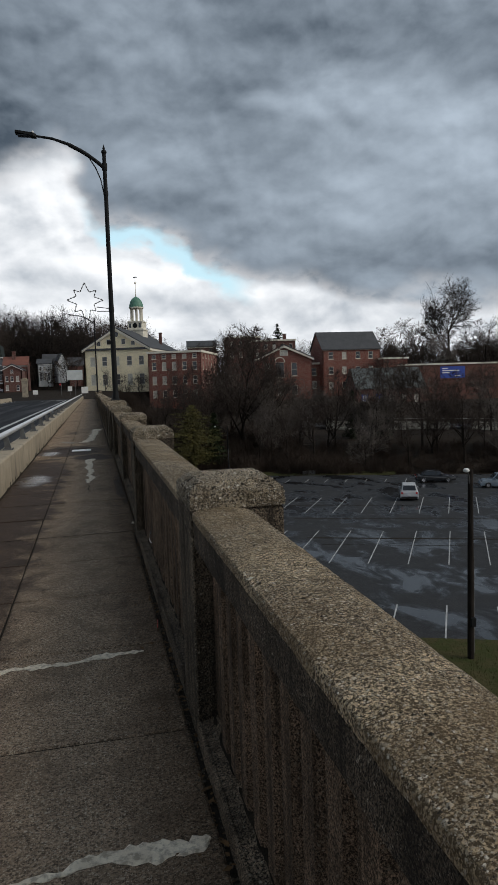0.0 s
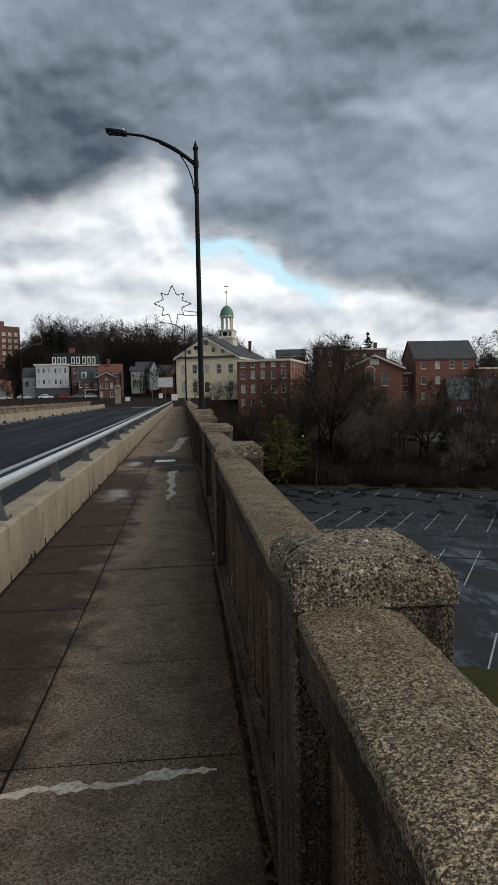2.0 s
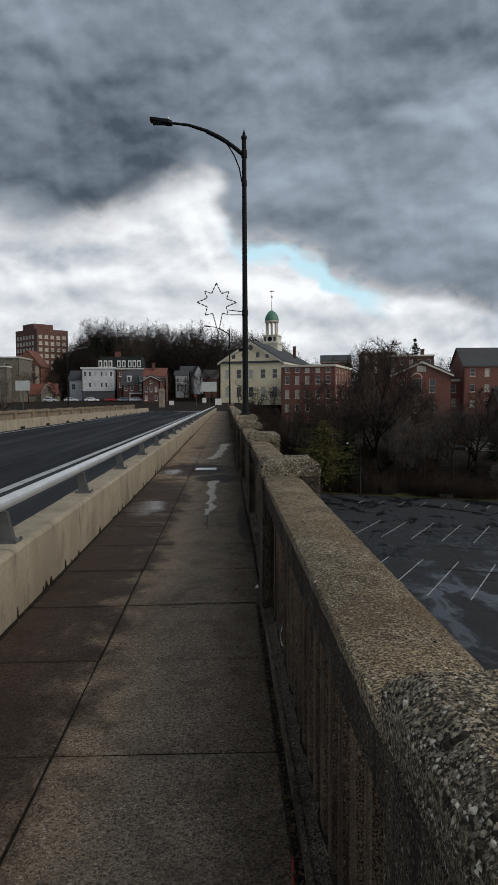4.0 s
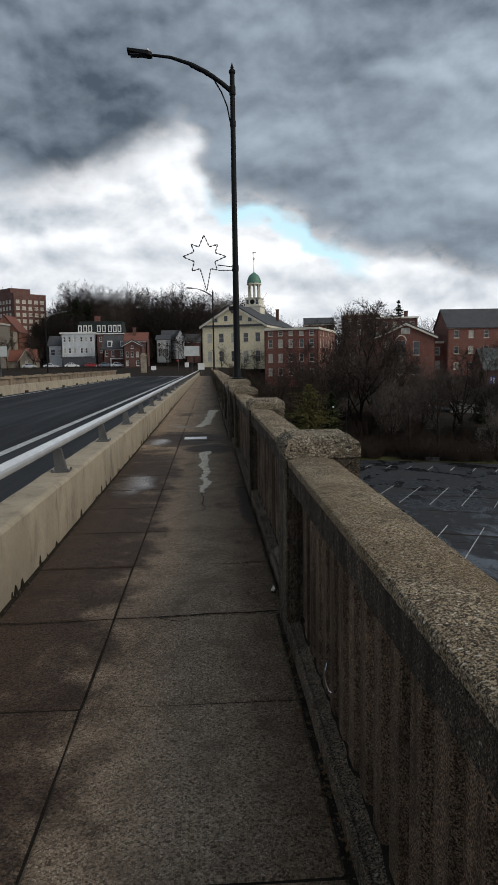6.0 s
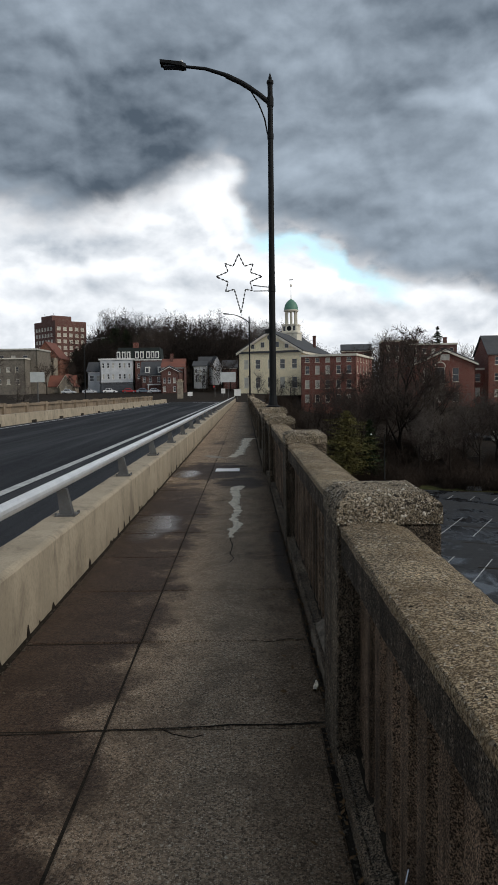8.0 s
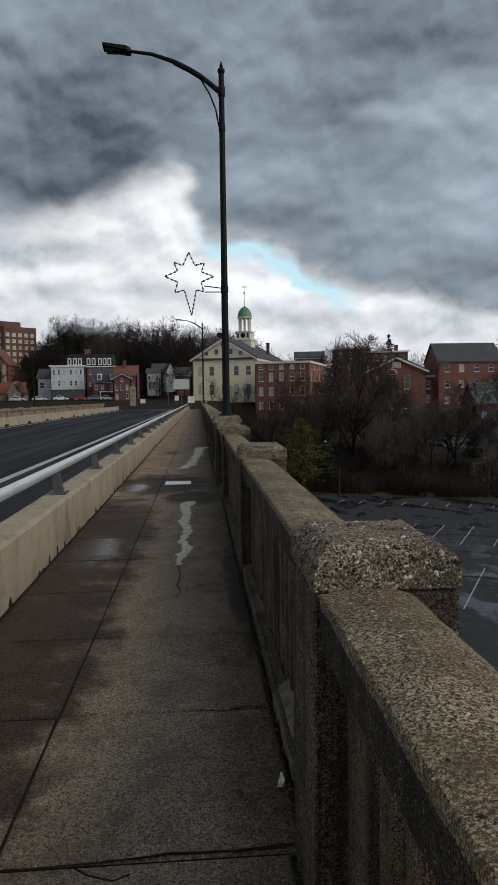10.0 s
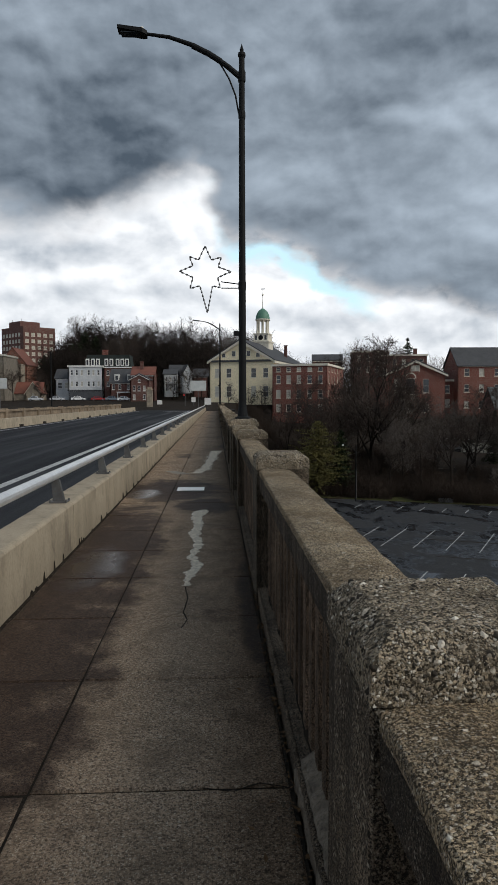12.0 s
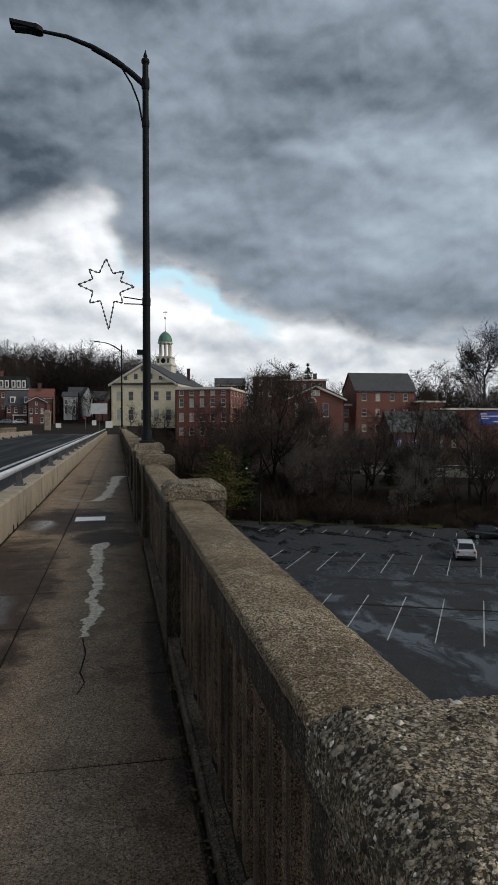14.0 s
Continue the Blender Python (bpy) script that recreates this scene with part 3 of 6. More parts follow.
def thing(name, m, label, category, group="", kind=""):
    ob = new(name)
    ob.matrix_basis = m
    return tagged(ob, label, category, group, kind)


def solid(name, geo, material, label, category, group="", kind="", smooth=False, m=None):
    ob = new(name, geo.mesh(name, material, smooth))
    if m is not None:
        ob.matrix_basis = m
    return tagged(ob, label, category, group, kind)


def spaced(a, b, step):
    n = max(1, round((b - a) / step))
    return [a + (b - a) * i / n for i in range(n + 1)]


rng = random.Random(7)
BRIDGE_END = 118.0

# ---- the bridge ----
deck = thing("bridge_deck", pose(0, 0, 0), "concrete bridge deck carrying road and walkways", "bridge", kind="structure")
part("slab", Geo().box(-16.0, 0.86, -70, BRIDGE_END, -1.1, -0.14), wall_m, deck)
part("girder", Geo().box(-14.0, -11.5, -70, BRIDGE_END, -2.4, -1.1), wall_m, deck)
part("girder", Geo().box(-3.5, -1.0, -70, BRIDGE_END, -2.4, -1.1), wall_m, deck)
for y in (-40, 0, 38, 76):
    part("pier", Geo().box(-14.2, -0.8, y - 1.0, y + 1.0, -14, -2.4), wall_m, deck)

road = solid("road", Geo().box(-13.1, -1.92, -70, 260, -0.139, 0.0), road_m, "dark wet asphalt road with worn wheel tracks", "road", kind="structure")
solid("road_cross", Geo().box(-90, -13.1, 128, 142, -0.1, 0.01).box(-1.92, 3.5, 128, 142, -0.1, 0.01), road_m, "wet asphalt cross street at the bridge end", "road", kind="structure")
lines = thing("road_markings", pose(0, 0, 0), "white painted edge lines on the wet road", "road marking", kind="structure")
part("edge_line", Geo().box(-4.42, -4.22, -60, BRIDGE_END, 0.0, 0.005), line_m, lines)
part("edge_line", Geo().box(-12.55, -12.4, -60, BRIDGE_END, 0.0, 0.005), line_m, lines)
part("stop_line", Geo().box(-8.4, -4.6, 114.0, 115.2, 0.0, 0.005), line_m, lines)

# parapet: posts with caps, coping, fluted panels, sloping kerb
COPE = soften([(0.399, 1.095), (0.715, 1.06), (0.712, 1.112), (0.67, 1.136), (0.60, 1.151), (0.52, 1.154), (0.45, 1.148), (0.399, 1.136)], 0.006)
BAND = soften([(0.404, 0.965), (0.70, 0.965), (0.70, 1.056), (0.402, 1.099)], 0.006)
POST = soften([(0.386, -0.4), (0.85, -0.4), (0.85, 1.148), (0.386, 1.148)], 0.016)
KERB = soften([(0.388, -0.14), (0.56, -0.14), (0.56, 0.152), (0.488, 0.142), (0.470, 0.114), (0.404, 0.100), (0.388, 0.086)], 0.006)


def shifted(prof, dx):
    return [(x + dx, z) for x, z in prof]


def bay(parent, y0, y1, seed, fine=True, dx=0.0):
    step = 0.05 if fine else 0.6
    part("band", Geo().loft(shifted(BAND, dx), spaced(y0, y1, step), 0.004 if fine else 0.0, 7.0, 0, seed + 5), band_m, parent, "stained band below the coping, shade put into its dark colour", smooth=fine)
    part("coping", Geo().loft(shifted(COPE, dx), spaced(y0, y1, step), 0.004 if fine else 0.002, 17.0, 0, seed), coping_m, parent, smooth=fine)
    part("kerb", Geo().loft(shifted(KERB, dx), spaced(y0, y1, 0.08 if fine else 0.8), 0.0035 if fine else 0, 5.0, 0, seed + 9), kerb_m, parent, smooth=fine)
    nose = soften([(0.383, 0.066), (0.403, 0.066), (0.405, 0.106), (0.386, 0.104)], 0.005)
    part("nosing", Geo().loft(shifted(nose, dx), spaced(y0, y1, 0.06 if fine else 0.8), 0.004 if fine else 0, 8.0, 0, seed + 2), kerb_m, parent, "worn nosing of the kerb", smooth=fine)
    if fine:
        # thin uneven dark strip where kerb and panel meet
        angle_sec = [(0.455, 0.108), (0.489, 0.108), (0.489, 0.140), (0.476, 0.124)]
        part("debris", Geo().loft(shifted(angle_sec, dx), spaced(y0, y1, 0.05), 0.010, 9.0, 0, seed + 4), dirt_m, parent, "dark strip in the angle of kerb and panel")
    part("panel", Geo().box(0.486 + dx, 0.66 + dx, y0, y1, 0.10, 0.952), wall_m, parent)
    n = max(2, int((y1 - y0 - 0.36) / 0.205))
    w = (y1 - y0 - 0.36) / n
    for i in range(n):
        a = y0 + 0.18 + i * w
        prof = [(a, 0.4862), (a + 0.022, 0.460), (a + w * 0.58, 0.460), (a + w * 0.58 + 0.022, 0.4862)]
        g = Geo()
        for z in (0.13, 0.951):
            g.v += [(x + dx, y, z) for y, x in prof]
        g.f += [(0, 1, 5, 4), (1, 2, 6, 5), (2, 3, 7, 6), (4, 5, 6, 7), (3, 2, 1, 0), (0, 4, 7, 3)]
        part("rib", g, wall_m, parent)


def post(parent, y0, length=0.5, lift=0.0, seed=0.0, fine=True, grow=0.0, dx=0.0):
    pf = [(x + dx + (grow if x > 0.6 else -grow), z + (lift if z > 1 else 0)) for x, z in POST]
    step = 0.04 if fine else 0.25
    g = Geo()
    x0, x1, ya, yb, z0 = 0.384 + dx - grow, 0.854 + dx + grow, y0 - 0.006, y0 + length + 0.006, 1.146 + lift
    ring = [(0.0, 0.0), (0.0, 0.022), (0.002, 0.072), (0.006, 0.090), (0.052, 0.128), (0.062, 0.133)]
    nx, ny = (12, 13) if fine else (3, 3)
    for k, (ins, dz) in enumerate(ring):
        row = [(x0 + ins + (x1 - x0 - 2 * ins) * i / nx, ya + ins) for i in range(nx)] + [(x1 - ins, ya + ins + (yb - ya - 2 * ins) * i / ny) for i in range(ny)]
        row += [(x1 - ins - (x1 - x0 - 2 * ins) * i / nx, yb - ins) for i in range(nx)] + [(x0 + ins, yb - ins - (yb - ya - 2 * ins) * i / ny) for i in range(ny)]
        for a, b in row:
            o = (noise.noise_vector(Vector((a * 17 + seed, b * 17, dz * 17))) * 0.0055 + noise.noise_vector(Vector((a * 55 + seed, b * 55, dz * 55))) * 0.0035) if fine and dz else Vector()
            worn = 0.006 * max(0.0, noise.noise(Vector((a * 9, b * 9, seed)))) if fine and 2 < k < 5 else 0.0
            g.v.append((a + o.x, b + o.y, z0 + dz + o.z - worn))
    n = 2 * (nx + ny)
    for k in range(len(ring) - 1):
        g.f += [(k * n + i, k * n + (i + 1) % n, (k + 1) * n + (i + 1) % n, (k + 1) * n + i) for i in range(n)]
    top, base = (len(ring) - 1) * n, len(g.v)
    for j in range(ny - 1):
        for i in range(nx - 1):
            a, b = x0 + 0.062 + (x1 - x0 - 0.124) * (i + 1) / nx, ya + 0.062 + (yb - ya - 0.124) * (j + 1) / ny
            g.v.append((a, b, z0 + 0.134 + (0.005 * noise.noise(Vector((a * 30, b * 30, seed))) if fine else 0)))

    def at(i, j):
        if j == 0:
            return top + i
        if i == nx:
            return top + nx + j
        if j == ny:
            return top + nx + ny + (nx - i)
        if i == 0:
            return top + 2 * nx + ny + (ny - j)
        return base + (j - 1) * (nx - 1) + i - 1

    g.f += [(at(i, j), at(i + 1, j), at(i + 1, j + 1), at(i, j + 1)) for j in range(ny) for i in range(nx)]
    p = part("post", Geo().loft(pf, spaced(y0, y0 + length, step), 0.007 if fine else 0, 9.0, 0.03, seed), post_m, parent, smooth=False)
    cap = part("cap", g, cap_m, p, "rough exposed-gravel cap", smooth=False)
    return cap, (x0, x1, ya, yb, z0)


parapet = thing("parapet", pose(0, 0, 0), "weathered gravel-concrete bridge parapet with capped posts and fluted panels", "parapet", kind="structure")


def pebbles(parent, n, spot, seed, small, large, share):
    """Gravel standing out of worn concrete: low stones half sunk at the places that spot gives (point, normal)."""
    q, g = random.Random(seed), Geo()
    for i in range(n):
        p, nrm = spot(q)
        sz = q.uniform(*large) if q.random() < share else q.uniform(*small)
        a = nrm.orthogonal().normalized()
        a = (Matrix.Rotation(q.uniform(0, 6.28), 3, nrm) @ a)
        b = nrm.cross(a)
        k = len(g.v)
        m = 5
        for j in range(m):
            w = 2 * math.pi * (j + q.uniform(-.3, .3)) / m
            g.v.append(tuple(p + a * (math.cos(w) * sz * q.uniform(0.7, 1.25)) + b * (math.sin(w) * sz * 0.72) - nrm * 0.002))
        g.v.append(tuple(p + nrm * sz * q.uniform(0.22, 0.45) + a * sz * q.uniform(-.3, .3)))
        g.f += [(k + j, k + (j + 1) % m, k + m) for j in range(m)]
    ob = part("gravel", g, gravel_m, parent, "pale gravel standing out of the worn concrete")
    ob["kind"] = "stuff"


def cap_spot(box):
    x0, x1, ya, yb, z0 = box

    def spot(q):
        u, v, f = q.uniform(0, 1), q.uniform(0, 1), q.random()
        if f < 0.40:
            return Vector((x0 + 0.06 + (x1 - x0 - 0.12) * u, ya + 0.06 + (yb - ya - 0.12) * v, z0 + 0.134)), Vector((0, 0, 1))
        if f < 0.58:
            return Vector((x0 + 0.006 + 0.046 * v, ya + 0.05 + (yb - ya - 0.1) * u, z0 + 0.091 + 0.037 * v)), Vector((-0.63, 0, 0.78))
        if f < 0.76:
            return Vector((x0 + 0.05 + (x1 - x0 - 0.1) * u, ya + 0.006 + 0.046 * v, z0 + 0.091 + 0.037 * v)), Vector((0, -0.63, 0.78))
        if f < 0.90:
            return Vector((x0 + (x1 - x0) * u, ya + 0.001, z0 + 0.088 * v)), Vector((0, -1, 0))
        return Vector((x0 + 0.001, ya + (yb - ya) * u, z0 + 0.088 * v)), Vector((-1, 0, 0))
    return spot


def coping_spot(y0, y1, dx):
    top = ((0.403, 1.136), (0.45, 1.147), (0.52, 1.153), (0.60, 1.150), (0.67, 1.135), (0.708, 1.112))

    def spot(q):
        k = min(4, int(q.random() * 5.2))
        (xa, za), (xb, zb) = top[k], top[k + 1]
        f = q.random()
        return Vector((xa + (xb - xa) * f + dx, q.uniform(y0, y1), za + (zb - za) * f)), Vector((za - zb, 0, xb - xa)).normalized()
    return spot


POSTS = [-6.15, -1.58, 2.99, 7.58, 12.13, 16.70]
SET_BACK = [0, 0, 0.005, 0, 0.045, 0.03]
BAY_BACK = [0, 0, 0.004, 0.058, 0.045, 0.02]
for i, y in enumerate(POSTS):
    cap, box = post(parapet, y, 0.5, 0, i * 5.3, dx=SET_BACK[i])
    if i in (2, 3, 4):
        pebbles(cap, 1500, cap_spot(box), 70 + i, (0.003, 0.0075), (0.008, 0.016), 0.05)
    nxt = POSTS[i + 1] if i + 1 < len(POSTS) else 18.55
    bay(parapet, y + 0.5, nxt, i * 3.7, dx=BAY_BACK[i])
    if i in (1, 2, 3):
        pebbles(parapet, 6000, coping_spot(max(0.3, y + 0.5), nxt, BAY_BACK[i]), 90 + i, (0.0025, 0.0065), (0.007, 0.013), 0.015)
post(parapet, 18.55, 0.42, 0, 41)
post(parapet, 18.97, 0.82, 0.11, 47, True, 0.03)
y = 19.79
while y < BRIDGE_END - 5:
    tall = 62.0 < y < 66.6
    bay(parapet, y, y + 4.07, y, False)
    post(parapet, y + 4.07, 0.5, 0.30 if tall else 0, y, False, 0.03 if tall else 0)
    y += 4.57
bay(parapet, y, BRIDGE_END, y, False)

# the far walkway's parapet, seen across the road
far_par = thing("parapet_far", pose(0, 0, 0), "brownish concrete parapet along the opposite walkway", "parapet", kind="structure")
part("coping", Geo().box(-15.75, -15.4, -20, BRIDGE_END, 0.93, 1.10), farwall_m, far_par)
part("panel", Geo().box(-15.66, -15.52, -20, BRIDGE_END, -0.1, 0.93), farwall_m, far_par)
fp = Geo().box(-15.80, -15.36, -0.22, 0.22, -0.1, 1.17).mesh("post", farwall_m)
for i in range(30):
    part("post", fp, None, far_par, m=pose(0, -16 + 4.57 * i, 0))
solid("walkway_far", Geo().box(-15.4, -13.5, -60, BRIDGE_END, -0.139, 0.02), slab_m, "grey concrete walkway on the opposite side", "walkway", kind="structure")

# barrier between road and walkway, with its tubular rail
BAR = soften([(-1.598, -0.139), (-1.602, 0.53), (-1.64, 0.552), (-1.93, 0.552), (-1.955, 0.53), (-1.99, -0.139)], 0.012)
barrier = thing("traffic_barrier", pose(0, 0, 0), "tan concrete barrier with a steel tube rail beside the road", "barrier", kind="structure")
SEG = 3.11
bar_mesh = [Geo().loft(BAR, spaced(0.008, SEG - 0.008, 0.12), 0.006, 3.0, 0.02, k * 11.0).mesh("barrier_segment", barrier_m) for k in range(4)]
stand = Geo()
stand.loft(soften([(-1.86, 0.552), (-1.66, 0.552), (-1.66, 0.568), (-1.86, 0.568)], 0.004), [-0.1, 0.1])
blade = Geo()
blade.v = [(-1.825, -0.04, 0.568), (-1.70, -0.04, 0.568), (-1.70, 0.04, 0.568), (-1.825, 0.04, 0.568), (-1.85, -0.03, 0.825), (-1.755, -0.03, 0.815), (-1.755, 0.03, 0.815), (-1.85, 0.03, 0.825)]
blade.f = [(0, 3, 2, 1), (4, 5, 6, 7), (0, 1, 5, 4), (1, 2, 6, 5), (2, 3, 7, 6), (3, 0, 4, 7)]
foot_mesh, blade_mesh = stand.mesh("base_plate", bracket_m), blade.mesh("rail_post", bracket_m)
bolt_mesh = Geo().lathe(0, 0, [(0.012, 0), (0.012, 0.014), (0.008, 0.02)], 8).mesh("bolt", bracket_m)
for i in range(-3, 36):
    y = 8.10 + SEG * i
    part("barrier_segment", bar_mesh[i % 4], None, barrier, m=pose(0, y, 0))
    rp = part("rail_post", blade_mesh, None, barrier, m=pose(0, y - 0.02, 0))
    part("base_plate", foot_mesh, None, rp)
    for bx, by in ((-1.85, -0.08), (-1.67, -0.08), (-1.85, 0.08), (-1.67, 0.08)):
        part("bolt", bolt_mesh, None, rp, m=pose(bx, by, 0.568))
for i in range(-1, 13):
    part("rail", Geo().tube([(-1.82, 8.6 + 9.33 * (i - 1), 0.868), (-1.82, 8.585 + 9.33 * i, 0.868)], 0.058, 14), steel_m, barrier, "galvanised steel tube rail", smooth=True)
    part("sleeve", Geo().tube([(-1.82, 8.55 + 9.33 * i, 0.868), (-1.82, 8.63 + 9.33 * i, 0.868)], 0.0595, 14), steel_m, barrier, smooth=True)

BARL = soften([(-13.1, -0.139), (-13.5, -0.139), (-13.46, 0.62), (-13.2, 0.62), (-13.16, 0.25)], 0.012)
bar2 = thing("traffic_barrier_far", pose(0, 0, 0), "long pale concrete barrier with dark drain slots on the opposite side", "barrier", kind="structure")
seg2 = Geo().loft(BARL[::-1], spaced(0.01, 6.2, 0.7), 0.006, 2.0, 0.02).mesh("barrier_segment", barrier_m)
slot = Geo().loft([(-13.09, 0.0), (-13.094, 0.16), (-13.12, 0.16), (-13.12, 0.0)][::-1], [2.6, 3.5]).mesh("drain_slot", dirt_m)
for i in range(-3, 19):
    s = part("barrier_segment", seg2, None, bar2, m=pose(0, 6.22 * i, 0))
    part("drain_slot", slot, None, s, "dark drain slot")

# dark growth creeping up the barrier's foot
for i in range(-1, 9):
    for k in range(6):
        yy = 8.10 + SEG * i + rng.uniform(0.05, SEG - 0.25)
        w, hh = rng.uniform(0.012, 0.07), rng.uniform(0.012, 0.09)
        g = Geo()
        pts = [(yy - w, -0.006), (yy + w, -0.006), (yy + w * 0.5, hh * 0.5), (yy + w * rng.uniform(-.3, .3), hh), (yy - w * 0.6, hh * 0.4)]
        for x in (-1.592, -1.600):
            g.v += [(x - 0.006 * max(0, z), a, z) for a, z in pts]
        g.f = [(0, 1, 2, 3, 4)] + [(q, q + 5, (q + 1) % 5 + 5, (q + 1) % 5) for q in range(5)]
        part("moss_tuft", g, dirt_m, barrier)

# ---- street lamps ----
def street_lamp(x, y, foot, label, star):
    lamp = thing("street_lamp", pose(x, y, 0), label, "street lamp", "street lamps on the bridge")
    part("pole", Geo().lathe(0, 0, [(0.075, foot), (0.072, foot + 1.5), (0.062, 5.0), (0.054, 8.12), (0.054, 8.17)], 14), black_m, lamp, smooth=True)
    part("base_flange", Geo().lathe(0, 0, [(0.15, foot), (0.15, foot + 0.03), (0.10, foot + 0.05), (0.085, foot + 0.2), (0.076, foot + 0.24)], 14), black_m, lamp, smooth=True)
    part("finial", Geo().lathe(0, 0, [(0.055, 8.16), (0.075, 8.20), (0.07, 8.25), (0.03, 8.28), (0.04, 8.31), (0.02, 8.36), (0.004, 8.42)], 12), black_m, lamp, smooth=True)
    arm = [(-0.04, 7.82), (-0.25, 7.99), (-0.54, 8.19), (-0.95, 8.385), (-1.36, 8.51), (-1.78, 8.555)]
    part("arm", Geo().tube([(a, 0, z) for a, z in arm], [0.052, 0.05, 0.046, 0.042, 0.034, 0.03], 10), black_m, lamp, smooth=True)
    part("arm_sleeve", Geo().tube([(-0.40, 0, 8.095), (-0.62, 0, 8.225), (-0.92, 0, 8.365)], 0.053, 10), black_m, lamp, smooth=True)
    part("brace", Geo().tube([(-0.56, 0, 8.19), (-0.40, 0, 8.04), (-0.24, 0, 7.78), (-0.12, 0, 7.48), (-0.06, 0, 7.15)], 0.016, 8), black_m, lamp, smooth=True)
    part("collar", Geo().lathe(0, 0, [(0.066, 7.72), (0.072, 7.74), (0.072, 7.9), (0.066, 7.92)], 12), black_m, lamp, smooth=True)
    part("collar", Geo().lathe(0, 0, [(0.064, 7.05), (0.068, 7.07), (0.068, 7.16), (0.064, 7.18)], 12), black_m, lamp, smooth=True)
    hg = Geo()
    hg.v = [(-1.76, -0.075, 8.585), (-1.76, 0.075, 8.585), (-1.76, 0.075, 8.51), (-1.76, -0.075, 8.51),
            (-1.84, -0.13, 8.605), (-1.84, 0.13, 8.605), (-1.84, 0.13, 8.525), (-1.84, -0.13, 8.525),
            (-2.30, -0.13, 8.655), (-2.30, 0.13, 8.655), (-2.30, 0.13, 8.60), (-2.30, -0.13, 8.60)]
    hg.f = [(0, 1, 2, 3), (11, 10, 9, 8)] + [(4 * i + a, 4 * i + 4 + a, 4 * i + 4 + (a + 1) % 4, 4 * i + (a + 1) % 4) for i in (0, 1) for a in range(4)]
    head = part("lamp_head", hg, black_m, lamp)
    part("photocell", Geo().lathe(-1.86, 0, [(0.035, 8.60), (0.035, 8.67), (0.02, 8.685)], 10), white_m, head, "small white photocell")
    part("diffuser", Geo().box(-2.24, -1.9, -0.1, 0.1, 8.535, 8.548), glass_m, head)
    part("junction_box", Geo().box(-0.17, -0.06, -0.05, 0.05, 2.98, 3.07), black_m, lamp)
    if star:
        sg = thing("star_decoration", pose(x, y, 0), "wire star decoration wound with garland, fixed to a lamp pole", "decoration")
        pts = [(-0.11, 4.68), (0.01, 4.42), (0.20, 4.47), (0.14, 4.29), (0.39, 4.20), (0.13, 4.09), (0.18, 3.90), (0.03, 3.93),
               (-0.07, 3.42), (-0.21, 3.93), (-0.40, 3.88), (-0.34, 4.09), (-0.60, 4.20), (-0.34, 4.31), (-0.41, 4.48), (-0.23, 4.42)]
        pts = [Vector((a - x, 0, z)) for a, z in pts]
        fr, wound, thick = Geo(), [], []
        for a, b in zip(pts, pts[1:] + pts[:1]):
            fr.tube([a, b], 0.007, 6)
            n = max(2, int((b - a).length / 0.075))
            for k in range(n):
                for f, w in ((0.08, 0.008), (0.16, 0.016), (0.36, 0.02), (0.56, 0.015), (0.64, 0.008)):
                    wound.append(a.lerp(b, (k + f) / n) + Vector((0, rng.uniform(-.004, .004), rng.uniform(-.003, .003))))
                    thick.append(w)
        ga = Geo().tube(wound, thick, 6)
        part("frame", fr, black_m, sg)
        part("garland", ga, bracket_m, sg, "dark garland tufts along the wire")
        part("bracket", Geo().tube([(0.19 - x, 0, 4.01), (-0.05, 0, 3.965)], 0.011, 6), black_m, sg)
        part("bracket", Geo().tube([(0.20 - x, 0, 3.89), (-0.05, 0, 3.89)], 0.011, 6), black_m, sg)
        part("clamp", Geo().lathe(0, 0, [(0.068, 3.86), (0.076, 3.87), (0.076, 4.0), (0.068, 4.01)], 12), black_m, sg, smooth=True)
    return lamp


street_lamp(0.60, 19.4, 1.385, "tall black street lamp with a curved arm on a parapet pier", True)
street_lamp(0.44, 65.0, 1.40, "distant black street lamp with a curved arm on the parapet", False)

# ---- the walkway ----
walk_base = thing("sidewalk", pose(0, 0, 0), "worn damp concrete sidewalk slabs on the bridge", "sidewalk", kind="structure")
part("bed", Geo().box(-1.6, 0.43, -9, BRIDGE_END, -0.139, -0.010), dirt_m, walk_base, "dark dirty bed below the slabs")


def slab_geo(x0, x1, length, seed):
    g = Geo()
    e = 0.012
    # ring just inside the edge lies level, the edge itself dips
    xs = [x0, x0 + e, *[x0 + (x1 - x0) * k / 4 for k in (1, 2, 3)], x1 - e, x1]
    ys = [0, e, *[length * k / 4 for k in (1, 2, 3)], length - e, length]
    n0 = len(g.v)
    for j, yy in enumerate(ys):
        for i, xx in enumerate(xs):
            rim = i in (0, 6) or j in (0, 6)
            wx = noise.noise(Vector((seed, yy * 6, xx))) * 0.007 if i in (0, 1, 5, 6) else 0
            wy = noise.noise(Vector((xx * 6, seed, yy))) * 0.004 if j in (0, 1, 5, 6) else 0
            g.v.append((xx + wx, yy + wy, -0.008 if rim else 0.0))
    for j in range(6):
        for i in range(6):
            a = n0 + j * 7 + i
            g.f.append((a, a + 1, a + 8, a + 7))
    rim = [j for j in range(7)] + [7 * j + 6 for j in range(1, 7)] + [42 + i for i in range(5, -1, -1)] + [7 * j for j in range(5, 0, -1)]
    m0 = len(g.v)
    for r in rim:
        x, y, z = g.v[n0 + r]
        g.v.append((x, y, -0.05))
    for k in range(len(rim)):
        k2 = (k + 1) % len(rim)
        g.f.append((n0 + rim[k2], n0 + rim[k], m0 + k, m0 + k2))
    return g


